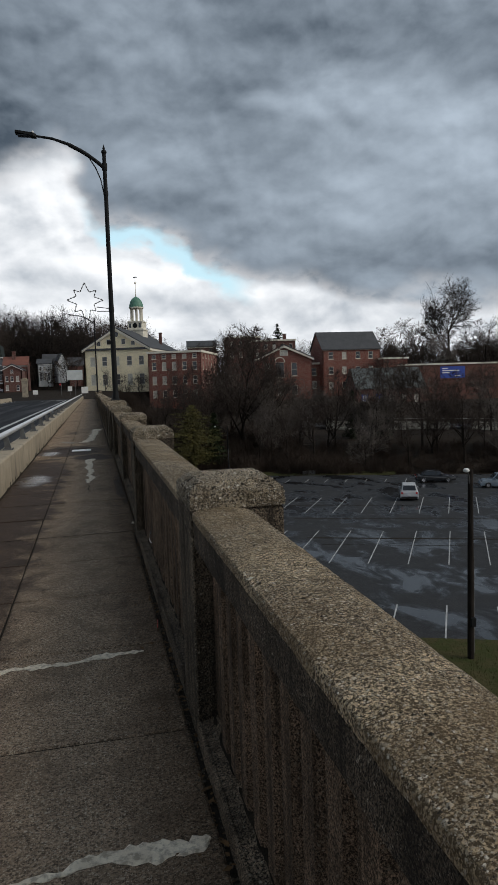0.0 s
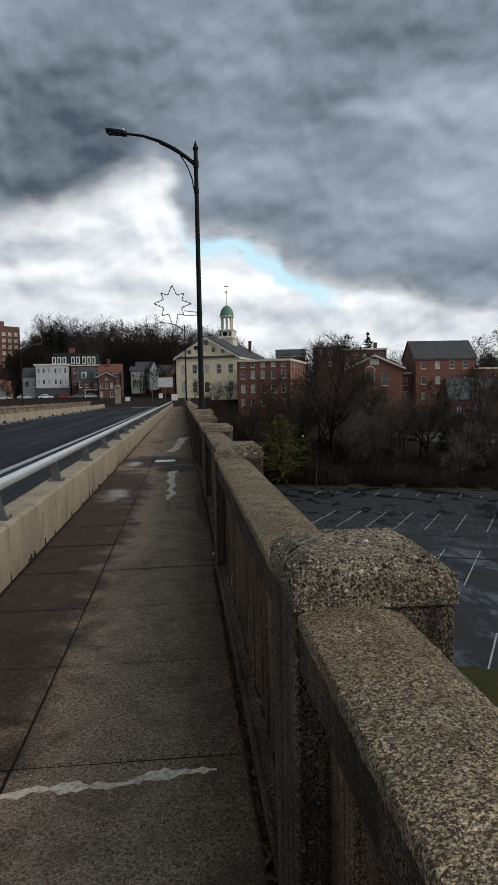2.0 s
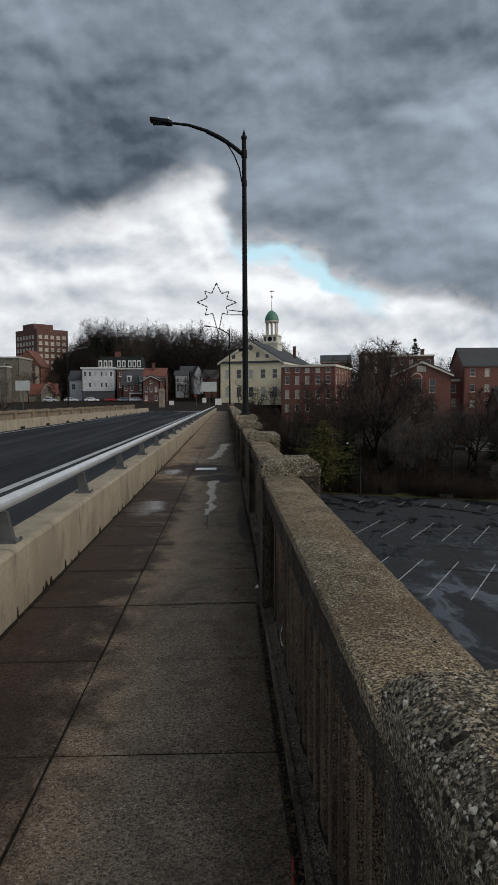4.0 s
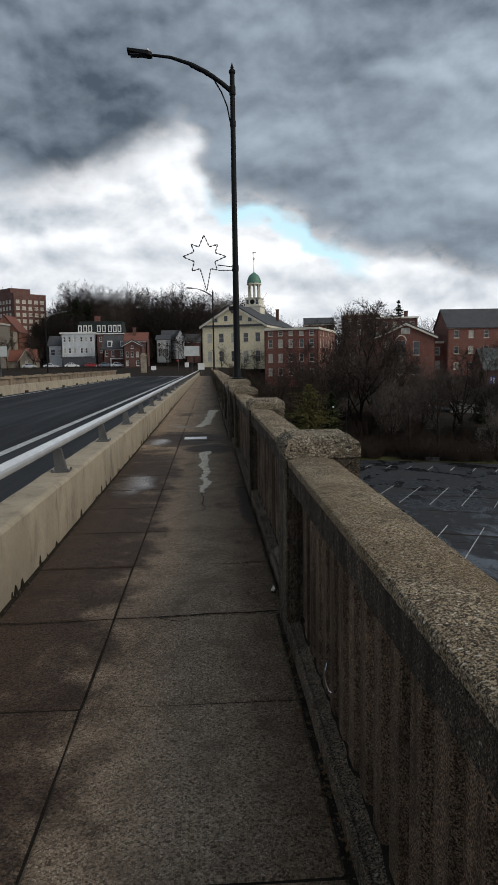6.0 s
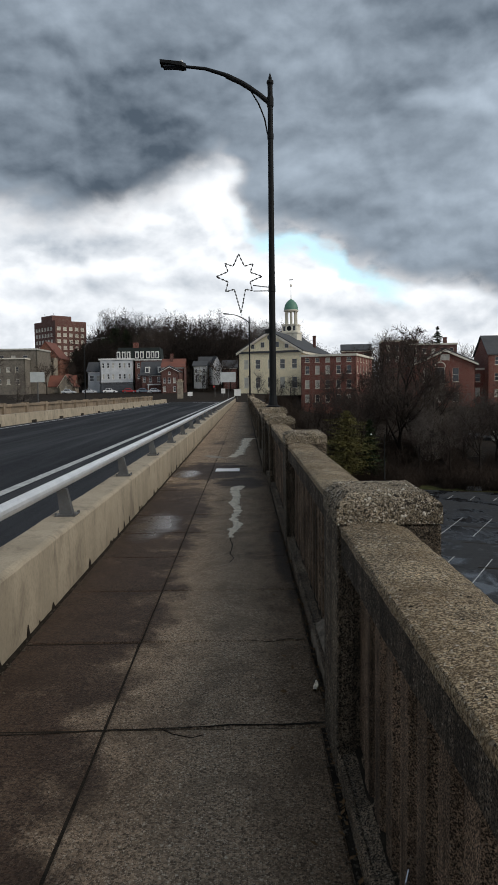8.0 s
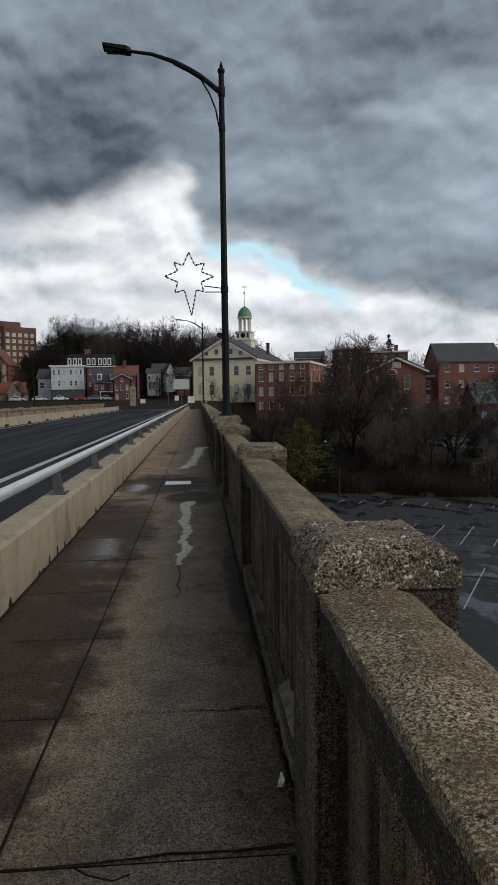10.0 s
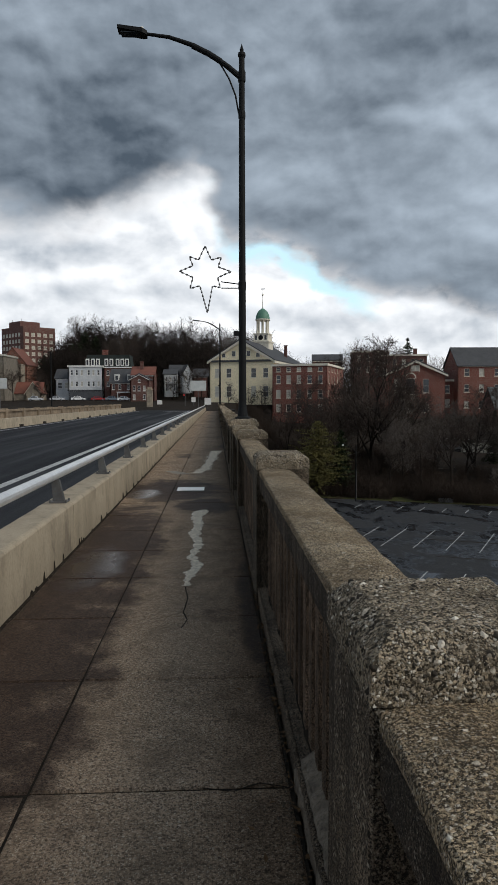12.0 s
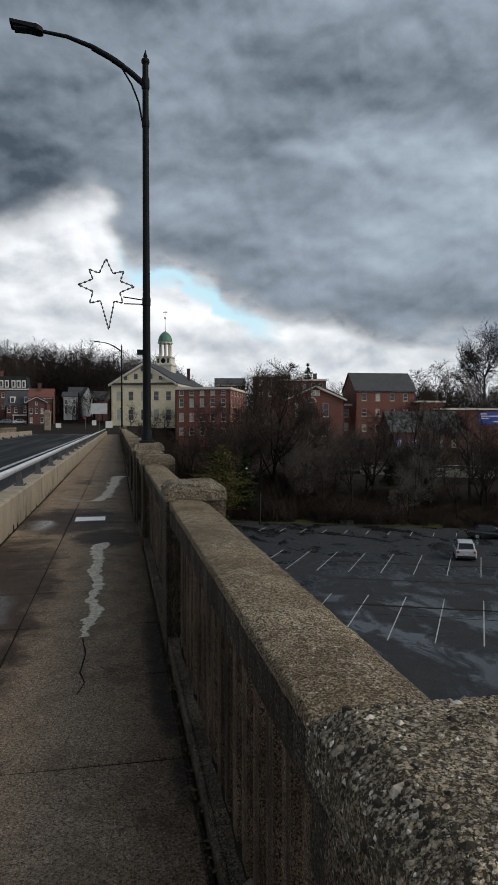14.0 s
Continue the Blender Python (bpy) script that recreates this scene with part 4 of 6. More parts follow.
PITCH = 1.222
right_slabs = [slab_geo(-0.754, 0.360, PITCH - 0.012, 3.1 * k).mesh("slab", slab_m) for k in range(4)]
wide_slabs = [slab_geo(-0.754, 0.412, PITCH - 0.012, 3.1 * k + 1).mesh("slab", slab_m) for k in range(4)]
left_slabs = [slab_geo(-1.562, -0.765, PITCH - 0.012, 5.7 * k + 2).mesh("slab", slab_m) for k in range(4)]
n = 0
y = 8.03 - PITCH * 9
while y < BRIDGE_END - 1.3:
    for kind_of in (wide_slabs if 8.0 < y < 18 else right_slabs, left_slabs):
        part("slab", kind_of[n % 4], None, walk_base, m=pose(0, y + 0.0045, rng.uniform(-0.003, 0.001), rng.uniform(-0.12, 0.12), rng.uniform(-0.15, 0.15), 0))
        n += 1
    y += PITCH


def ragged(cx, cy, pts, thick, seed, jag=0.02):
    """A flat ragged patch round a centre line of (x, y, half width)."""
    g = Geo()
    left, right = [], []
    dense = []
    for (a, b) in zip(pts, pts[1:]):
        k = max(3, int(math.hypot(b[0] - a[0], b[1] - a[1]) / 0.025))
        dense += [tuple(a[j] + (b[j] - a[j]) * i / k for j in range(3)) for i in range(k)]
    dense.append(pts[-1])
    for i, (x, yy, w) in enumerate(dense):
        p, q = dense[max(0, i - 1)], dense[min(len(dense) - 1, i + 1)]
        d = Vector((q[0] - p[0], q[1] - p[1])).normalized()
        nrm = Vector((-d.y, d.x))
        w1 = max(0.004, w + jag * (noise.noise(Vector((x * 6, yy * 6, seed))) + 0.7 * noise.noise(Vector((x * 23, yy * 23, seed)))))
        w2 = max(0.004, w + jag * (noise.noise(Vector((x * 6, yy * 6, seed + 8))) + 0.7 * noise.noise(Vector((x * 23, yy * 23, seed + 8)))))
        left.append((x + nrm.x * w1, yy + nrm.y * w1))
        right.append((x - nrm.x * w2, yy - nrm.y * w2))
    m = len(left)
    g.v = [(x, yy, 0.0015) for x, yy in left] + [(x, yy, thick) for x, yy in [((l[0] * .9 + r[0] * .1), (l[1] * .9 + r[1] * .1)) for l, r in zip(left, right)]]
    g.v += [(x, yy, thick) for x, yy in [((l[0] * .1 + r[0] * .9), (l[1] * .1 + r[1] * .9)) for l, r in zip(left, right)]] + [(x, yy, 0.0015) for x, yy in right]
    for i in range(m - 1):
        for r in range(3):
            g.f.append((r * m + i, (r + 1) * m + i, (r + 1) * m + i + 1, r * m + i + 1))
    return g


solid("sealant_strip", ragged(0, 0, [(-1.5, 2.17, 0.02), (-0.9, 2.18, 0.02), (-0.4, 2.21, 0.022), (-0.1, 2.245, 0.012), (0.0, 2.25, 0.035), (0.15, 2.265, 0.045), (0.27, 2.27, 0.04), (0.31, 2.30, 0.006)], 0.006, 1, 0.06), seal_m,
      "ragged white sealant smeared across the sidewalk", "sealant")
solid("sealant_strip", ragged(0, 0, [(-1.5, 4.11, 0.02), (-0.8, 4.14, 0.035), (-0.42, 4.16, 0.03), (-0.2, 4.17, 0.016), (-0.05, 4.195, 0.035), (0.12, 4.215, 0.035), (0.21, 4.225, 0.006)], 0.005, 2, 0.055), seal_m,
      "thin cracked line of white sealant across the sidewalk", "sealant")
solid("mortar_patch", ragged(0, 0, [(-0.21, 12.58, 0.02), (-0.20, 12.9, 0.05), (-0.12, 13.3, 0.06), (-0.19, 13.8, 0.045), (-0.13, 14.4, 0.055), (-0.2, 15.1, 0.07), (-0.16, 15.8, 0.06), (-0.22, 16.3, 0.08), (-0.16, 16.8, 0.12), (-0.10, 17.0, 0.06)], 0.006, 3, 0.05), seal_m,
      "pale ragged mortar patch along the sidewalk", "mortar patch")
solid("mortar_patch", ragged(0, 0, [(-0.40, 22.4, 0.10), (-0.22, 23.4, 0.14), (-0.12, 24.8, 0.10), (-0.05, 26.5, 0.12), (0.02, 28.4, 0.14), (0.1, 29.6, 0.2)], 0.006, 4, 0.12), seal_m,
      "worn pale patch of mortar on the sidewalk", "mortar patch")
solid("mortar_patch", ragged(0, 0, [(-1.1, 23.0, 0.10), (-0.85, 22.6, 0.16), (-0.62, 22.3, 0.12)], 0.005, 5, 0.1), seal_edge_m, "small worn patch of mortar on the sidewalk", "mortar patch")
# cover plate: the bright sky mirrored on it is put into its white colour
solid("cover_plate", Geo().loft(soften([(-0.68, 0.001), (-0.15, 0.001), (-0.15, 0.012), (-0.68, 0.012)][::-1], 0.004), [19.28, 19.78]), plate_m, "metal cover plate set in the sidewalk, reflected sky put into its white colour", "cover plate")
solid("fallen_mortar", Geo().loft(soften([(0.438, -0.01), (0.50, -0.01), (0.558, 0.160), (0.532, 0.152), (0.474, 0.122), (0.440, 0.07)], 0.006), spaced(8.50, 9.28, 0.02), 0.013, 20.0, 0.4), smear_m, "grey mortar lump smeared at the foot of the parapet", "mortar patch")
solid("mortar_chip", ragged(0, 0, [(0.372, 8.43, 0.012), (0.385, 8.48, 0.018), (0.393, 8.55, 0.006)], 0.02, 7, 0.006), seal_m, "white mortar chip lying beside the parapet", "chip")

solid("sidewalk_crack", ragged(0, 0, [(-0.21, 12.55, 0.006), (-0.17, 12.2, 0.005), (-0.19, 11.8, 0.005), (-0.15, 11.6, 0.004), (-0.19, 11.4, 0.004)], 0.002, 12, 0.004), dirt_m, "thin dark crack in the sidewalk", "crack", kind="structure")
solid("sidewalk_crack", ragged(0, 0, [(-1.55, 7.985, 0.003), (-1.1, 7.99, 0.004), (-0.76, 8.02, 0.006), (-0.4, 8.03, 0.006), (-0.1, 8.06, 0.007), (0.15, 8.05, 0.010), (0.39, 8.07, 0.012)], 0.002, 21, 0.010), dirt_m, "wide dark open joint across the sidewalk", "crack", kind="structure")
solid("sidewalk_crack", ragged(0, 0, [(-0.46, 8.02, 0.003), (-0.40, 7.97, 0.003), (-0.30, 7.93, 0.002), (-0.24, 7.96, 0.002)], 0.002, 22, 0.004), dirt_m, "short fine crack branching off a sidewalk joint", "crack", kind="structure")
solid("sidewalk_crack", ragged(0, 0, [(0.02, 9.25, 0.002), (0.16, 9.22, 0.003), (0.28, 9.28, 0.003), (0.40, 9.24, 0.003)], 0.002, 23, 0.006), dirt_m, "fine wandering crack beside the parapet", "crack", kind="structure")
# litter, grit and dead leaves along both edges
g = Geo()
for i in range(4200):
    if rng.random() < 0.62:
        yy = rng.uniform(0.2, 26)
        x = (0.385 if not 8.0 < yy < 18 else 0.425) - abs(rng.gauss(0, 0.035))
    else:
        x, yy = -1.57 + abs(rng.gauss(0, 0.05)), rng.uniform(3, 26)
    s, a = rng.uniform(0.003, 0.011), rng.uniform(0, 6.28)
    z = 0.001 if x < (0.36 if not 8.0 < yy < 18 else 0.405) else -0.010
    c, d = math.cos(a) * s, math.sin(a) * s
    n0 = len(g.v)
    g.v += [(x - c, yy - d, z), (x + d * .6, yy - c * .6, z), (x + c, yy + d, z), (x - d * .6, yy + c * .6, z), (x, yy, z + s * 0.9)]
    g.f += [(n0, n0 + 1, n0 + 4), (n0 + 1, n0 + 2, n0 + 4), (n0 + 2, n0 + 3, n0 + 4), (n0 + 3, n0, n0 + 4)]
grit_m = mat("grit", (0.045, 0.035, 0.024), (0.12, 0.098, 0.07), 60, 0.9, fine=(0.03, 0.02, 0.015), fine_scale=140, fine_amt=0.7, bump=0)
solid("grit", g, grit_m, "scattered grit and leaf crumbs along the sidewalk edges", "debris", kind="stuff")
leaf_m = mat("dead_leaf", (0.16, 0.095, 0.045), (0.09, 0.055, 0.03), 30, 0.85, fine=(0.05, 0.03, 0.018), fine_scale=80, bump=0, spec=0.1)
g = Geo()
for i in range(420):
    yy = rng.uniform(1.2, 14)
    x = (0.392 if not 8.0 < yy < 18 else 0.44) - abs(rng.gauss(0, 0.022)) - (0.25 * rng.random() if rng.random() < 0.12 else 0)
    s, a, t = rng.uniform(0.008, 0.024), rng.uniform(0, 6.28), rng.uniform(0.2, 0.9)
    u = Vector((math.cos(a), math.sin(a), rng.uniform(-.2, .4))) * s
    v = Vector((-math.sin(a), math.cos(a), rng.uniform(-.3, .3))) * s * 0.45
    p = Vector((x, yy, 0.004 + s * 0.35))
    g.face(p - u, p - u * 0.2 + v, p + u, p - u * 0.2 - v + Vector((0, 0, s * 0.3 * t)))
solid("dead_leaves", g, leaf_m, "curled brown leaves lying in the sidewalk gutter", "leaves", kind="stuff")
solid("wire", Geo().tube([(0.475, 6.60, 0.30), (0.455, 6.575, 0.255), (0.45, 6.52, 0.225), (0.455, 6.46, 0.21), (0.475, 6.42, 0.212)], 0.004, 6), chrome_m, "bent pale wire sticking out of the parapet panel", "wire", smooth=True)
solid("plastic_straw", Geo().tube([(0.34, 4.62, 0.004), (0.355, 4.78, 0.006)], 0.004, 6), red_m, "thin red plastic straw lying by the kerb", "litter")

# road sign at the end of the barrier, and one across the road
def road_sign(x, y, w, z0, z1, label):
    s = thing("road_sign", pose(x, y, 0), label, "road sign", "road signs")
    part("post", Geo().box(-0.05, 0.05, 0.02, 0.10, 0, z1 - 0.1), bracket_m, s)
    part("panel", Geo().box(-w / 2, w / 2, -0.01, 0.018, z0, z1), sign_m, s, "pale grey sign panel")
    for z in (z0 + 0.3, z1 - 0.3):
        part("rail", Geo().box(-w / 2 + 0.1, w / 2 - 0.1, 0.018, 0.05, z - 0.03, z + 0.03), bracket_m, s)


road_sign(-2.78, 116.5, 2.55, 3.3, 4.93, "large pale rectangular road sign on a post by the barrier end")
road_sign(-21.5, 75.0, 1.5, 2.95, 4.0, "pale rectangular road sign on a post across the bridge")

# ---- ground ----
LOT = -11.0


def smooth(a, b, x):
    t = min(1.0, max(0.0, (x - a) / (b - a)))
    return t * t * (3 - 2 * t)


def ground_z(x, y):
    """Valley floor under the bridge, wooded bank, terrace with the brick buildings, wooded hill behind."""
    s = y + 0.42 * (x - 20)          # the bank runs aslant to the bridge
    z = LOT - 0.06
    z += 2.6 * smooth(91, 118, s) + 4.0 * smooth(142, 182, s) + 3.6 * smooth(175 + 40 * smooth(70, 90, x), 225 + 40 * smooth(70, 90, x), s)
    town = 0.0 + 0.016 * max(0.0, min(y, 260) - 118)
    w = smooth(14, 4, x) * smooth(104, 117, y) if x > -25 else smooth(104, 117, y)
    z = z * (1 - w) + (town - 0.12) * w
    w2 = smooth(170, 215, y) * smooth(60, 10, x)
    z = max(z, z * (1 - w2) + (town - 0.12) * w2)
    z += 24.0 * smooth(262, 420, y) * smooth(90, -10, x) * smooth(-260, -60, x) + 7.0 * smooth(262, 420, y)
    if x < -20 and y < 110:
        z = max(z, -7 + 6.5 * smooth(60, 112, y))
    return z


g = Geo()
xs = [-1500, -800, -400, -250] + [-180 + 6 * i for i in range(70)] + [300, 450, 800, 1500]
ys = [-900, -400, -150, -60] + [-30 + 5 * i for i in range(100)] + [520, 650, 900, 1500, 2500]
for yy in ys:
    for xx in xs:
        k = 0.25 if 88 < yy + 0.42 * (xx - 20) < 175 and xx > 8 else 0.05
        g.v.append((xx, yy, ground_z(xx, yy) + k * noise.noise(Vector((xx * 0.11, yy * 0.11, 0)))))
w = len(xs)
for j in range(len(ys) - 1):
    for i in range(w - 1):
        a = j * w + i
        g.f.append((a, a + 1, a + w + 1, a + w))
ground = solid("ground", g, litter_m, "dark leaf-strewn valley floor and wooded bank", "ground", kind="structure", smooth=True)

# parking lot below the bridge
U = Vector((2.53, -1.05, 0)).normalized()      # along the rows
V = Vector((0.5, 0.866, 0))                    # along the stalls


def lot_pt(o, a, b, z=0.0):
    p = Vector(o) + U * a + V * b
    return (p.x, p.y, LOT + z)


lot = thing("parking_lot", pose(0, 0, 0), "wet dark asphalt parking lot with white stall lines and puddles", "parking lot", kind="structure")
g = Geo()
near, far = (17.2, 28.6, 0), (27.8, 87.6, 0)
g.v = [lot_pt(near, -60, 0, -0.05), lot_pt(near, 90, 0, -0.05), (128, 45, LOT - 0.05), lot_pt(far, 12, 0, -0.05), lot_pt(far, -52, 0, -0.05)]
g.v += [(x, y, LOT) for x, y, z in g.v]
g.f = [(5, 6, 7, 8, 9), (4, 3, 2, 1, 0)] + [(i, (i + 1) % 5, 5 + (i + 1) % 5, 5 + i) for i in range(5)]
part("asphalt", g, lot_m, lot)


def stripe(o, k, d, length, vec=V, width=0.085, step=2.72, name="stall_line", material=None):
    p = Vector((o[0], o[1], 0)) + U * (step * k)
    q = p + vec * length
    nrm = Vector((vec.y, -vec.x, 0)).normalized() * width / 2
    s = Geo()
    for z in (LOT, LOT + 0.012):
        s.v += [(c.x, c.y, z) for c in (p - nrm, p + nrm, q + nrm, q - nrm)]
    s.f = [(4, 5, 6, 7), (0, 1, 5, 4), (1, 2, 6, 5), (2, 3, 7, 6), (3, 0, 4, 7)]
    part(name, s, material or line_m, lot)


for k in range(-5, 14):
    stripe((24.52, 59.93), k, 0, 9.0, width=0.075)
    stripe((15.56, 44.04), k, 0, 10.5, width=0.075)
for k in range(-3, 8):
    stripe((23.4, 82.3), k, 0, 2.7, step=2.5)
for k in range(-1, 14):
    stripe((16.13, 28.9), k, 0, 5.2)
for o, length, wd in (((19.6, 66.6), 26, 0.22), ((17.9, 60.0), 40, 0.16), ((16.5, 52.0), 46, 0.30), ((16.9, 49.4), 42, 0.05)):
    stripe(o, 0, 0, length, U, wd, name="tar_seam", material=dirt_m)

grass = Geo()
for (o, a0, a1, b0, b1) in ((near, -60, 90, -14, -0.1), (far, -52, 12, 0.1, 3.4)):
    c = [lot_pt(o, a0, b0, 0), lot_pt(o, a1, b0, 0), lot_pt(o, a1, b1, 0.05), lot_pt(o, a0, b1, 0.05)]
    nn = len(grass.v)
    grass.v += [(x, y, z + 0.02) for x, y, z in c] + [(x, y, z - 0.4) for x, y, z in c]
    grass.f += [(nn, nn + 1, nn + 2, nn + 3)] + [(nn + 4 + i, nn + 4 + (i + 1) % 4, nn + (i + 1) % 4, nn + i) for i in range(4)]
solid("grass_verge", grass, grass_m, "patchy winter grass verge along the parking lot", "grass", kind="structure")
g = Geo()
for i in range(9000):
    p = lot_pt(near, rng.uniform(-6, 14), rng.uniform(-8, -0.2), 0.02)
    h, a = rng.uniform(0.05, 0.16), rng.uniform(0, 6.28)
    dx_, dy_ = 0.02 * math.cos(a), 0.02 * math.sin(a)
    g.face((p[0] - dx_, p[1] - dy_, p[2]), (p[0] + dx_, p[1] + dy_, p[2]), (p[0] + rng.uniform(-.06, .06), p[1] + rng.uniform(-.06, .06), p[2] + h))
solid("grass_blades", g, grass_m, "short uneven winter grass blades", "grass", kind="stuff")


def lot_lamp(x, y, top, arm, label, wood):
    l = thing("lot_lamp", pose(x, y, LOT), label, "lamp post", "parking lot lamps")
    h = top - LOT
    part("pole", Geo().lathe(0, 0, [(0.15, 0), (0.135, h * 0.5), (0.11, h)] if wood else [(0.08, 0), (0.06, h)], 12), bark_m if wood else black_m, l, smooth=True)
    part("arm", Geo().tube([(0, 0, h - 0.9), (arm * 0.5, -0.1, h - 0.2), (arm, -0.2, h)], 0.04, 8), bracket_m if wood else black_m, l, smooth=True)
    hd = part("lamp_head", Geo().lathe(arm * 1.15, -0.25, [(0.06, h - 0.06), (0.13, h - 0.02), (0.14, h + 0.05), (0.08, h + 0.12)], 12), white_m, l, "pale lamp head", smooth=True)
    part("conduit", Geo().tube([(0.155 if wood else 0.08, 0, 0.3), (0.15 if wood else 0.08, 0, h * 0.55)], 0.03, 6), bracket_m, l)
    if wood:
        part("meter_box", Geo().box(-0.11, 0.11, -0.27, -0.14, 1.6, 2.0), black_m, l)


lot_lamp(16.05, 26.5, -2.35, -0.3, "dark wooden lamp pole with a pale lamp head", True)
lot_lamp(17.6, 90.0, -3.9, -1.5, "slim street lamp with a pale head at the parking lot edge", False)
solid("drain_box", Geo().box(-0.9, 0.9, -0.4, 0.4, 0, 0.5).box(-0.7, 0.7, -0.43, -0.4, 0.08, 0.42), bracket_m, "low dark concrete drain box on the verge", "drain", m=pose(28.6, 88.4, LOT, 0, 0, -23))


# ---- cars ----
def rounded(geo, offset, name, material):
    """The same body with its edges rolled over."""
    bm = bmesh.new()
    vs = [bm.verts.new(p) for p in geo.v]
    for f in geo.f:
        bm.faces.new([vs[i] for i in f])
    bmesh.ops.bevel(bm, geom=bm.edges[:], offset=offset, segments=3, profile=0.6, affect="EDGES", clamp_overlap=True)
    me = bpy.data.meshes.new(name)
    bm.to_mesh(me)
    bm.free()
    me.materials.append(material)
    me.polygons.foreach_set("use_smooth", [True] * len(me.polygons))
    return me


def car(x, y, rz, z, paint, label, length=4.6, width=1.82, height=1.48, suv=False):
    c = thing("car", pose(x, y, z, 0, 0, rz), label, "car", "parked cars")
    h = height
    belt = 0.62 * h if not suv else 0.60 * h
    # body along +x (front), section widths taper at the ends
    L = length / 2
    prof = [(-L, 0.42), (-L + 0.03, belt * 0.95), (-L + 0.25, belt + 0.02), (L - 1.35, belt), (L - 0.35, belt * 0.86), (L - 0.02, 0.58), (L, 0.35), (L - 0.1, 0.24), (-L + 0.1, 0.24)]
    g = Geo()
    for s, k in ((-1, 0.93), (-0.9, 1.0), (0.9, 1.0), (1, 0.93)):
        g.v += [(px * (k * 0.02 + 0.98), s * width / 2, 0.5 + (pz - 0.5) * k) for px, pz in prof]
    n = len(prof)
    for i in range(3):
        for k in range(n):
            g.f.append((i * n + k, i * n + (k + 1) % n, (i + 1) * n + (k + 1) % n, (i + 1) * n + k))
    g.f += [tuple(reversed(range(n))), tuple(3 * n + k for k in range(n))]
    part("body", rounded(g, 0.07, "body", paint), None, c)
    top = [(-L + (0.12 if suv else 0.55), belt), (-L + (0.42 if suv else 1.15), h - 0.03), (-0.1, h), (0.45, h - 0.06), (L - 1.30, belt)]
    cab, gl = Geo(), Geo()
    for s, wk in ((-1, 1), (1, 1)):
        cab.v += [(px, s * (width / 2 - 0.06 - (pz - belt) * 0.30), pz) for px, pz in top]
    m = len(top)
    cab.f += [(k, k + 1, m + k + 1, m + k) for k in range(m - 1)] + [tuple(reversed(range(m))), tuple(m + k for k in range(m)), (0, m, 2 * m - 1, m - 1)]
    part("cabin", rounded(cab, 0.07, "cabin", paint), None, c)
    for s in (-1, 1):
        yb, yt = s * (width / 2 - 0.055), s * (width / 2 - 0.05 - (h - 0.1 - belt) * 0.30)
        z0, z1 = belt + 0.05, h - 0.12
        x0, x1, x2, x3 = top[0][0] + 0.25, top[1][0] + 0.08, 0.42, L - 1.5
        for a0, a1, b0, b1 in ((x0, -0.12, x1, -0.12), (0.0, x3 - 0.05, 0.0, x2 - 0.05)):
            w = Geo()
            w.v = [(a0, yb - s * 0.012, z0), (a1, yb - s * 0.012, z0), (b1, yt - s * 0.0, z1), (b0, yt, z1)]
            w.v += [(px, py + s * 0.012, pz) for px, py, pz in w.v]
            w.f = [(0, 1, 2, 3), (7, 6, 5, 4), (0, 4, 5, 1), (1, 5, 6, 2), (2, 6, 7, 3), (3, 7, 4, 0)]
            part("side_window", w, glass_m, c)
    hw = width / 2 - 0.2
    for name, pa, pb in (("windscreen", top[4], top[3]), ("rear_window", top[0], top[1])):
        sx = 1 if name == "windscreen" else -1
        pa2 = (pa[0] + (pb[0] - pa[0]) * 0.14, pa[1] + (pb[1] - pa[1]) * 0.14)
        pb2 = (pa[0] + (pb[0] - pa[0]) * 0.9, pa[1] + (pb[1] - pa[1]) * 0.9)
        w = Geo()
        w.v = [(pa2[0] + sx * 0.012, -hw + 0.05, pa2[1] + 0.01), (pa2[0] + sx * 0.012, hw - 0.05, pa2[1] + 0.01), (pb2[0] + sx * 0.012, hw - 0.12, pb2[1] + 0.01), (pb2[0] + sx * 0.012, -hw + 0.12, pb2[1] + 0.01)]
        w.v += [(px - sx * 0.02, py, pz - 0.015) for px, py, pz in w.v]
        w.f = [(0, 1, 2, 3), (7, 6, 5, 4), (0, 4, 5, 1), (1, 5, 6, 2), (2, 6, 7, 3), (3, 7, 4, 0)]
        part(name, w, glass_m, c)
    for sx in (-L + 0.85, L - 0.9):
        for s in (-1, 1):
            wh = part("wheel", Geo().tube([(sx, s * (width / 2 - 0.2), 0.33), (sx, s * (width / 2 + 0.01), 0.33)], 0.33, 18), rubber_m, c, smooth=False)
            part("rim", Geo().tube([(sx, s * (width / 2), 0.33), (sx, s * (width / 2 + 0.022), 0.33)], 0.2, 12), chrome_m, wh)
    for s in (-1, 1):
        part("headlight", Geo().box(L - 0.20, L - 0.03, s * 0.68 - 0.16, s * 0.68 + 0.16, 0.60, 0.74), chrome_m, c)
        part("tail_light", Geo().box(-L - 0.01, -L + 0.1, s * 0.74 - 0.1, s * 0.74 + 0.1, belt - 0.26, belt - 0.06), red_m, c)
        part("mirror", Geo().box(0.55, 0.72, s * (width / 2 + 0.02) - 0.09, s * (width / 2 + 0.02) + 0.09, belt + 0.02, belt + 0.16), paint, c)
    part("bumper", Geo().box(-L - 0.03, -L + 0.12, -width / 2 + 0.1, width / 2 - 0.1, 0.28, 0.48), rubber_m, c)
    part("plate", Geo().box(-L - 0.035, -L - 0.02, -0.2, 0.2, 0.60, 0.70), white_m, c)
    return c


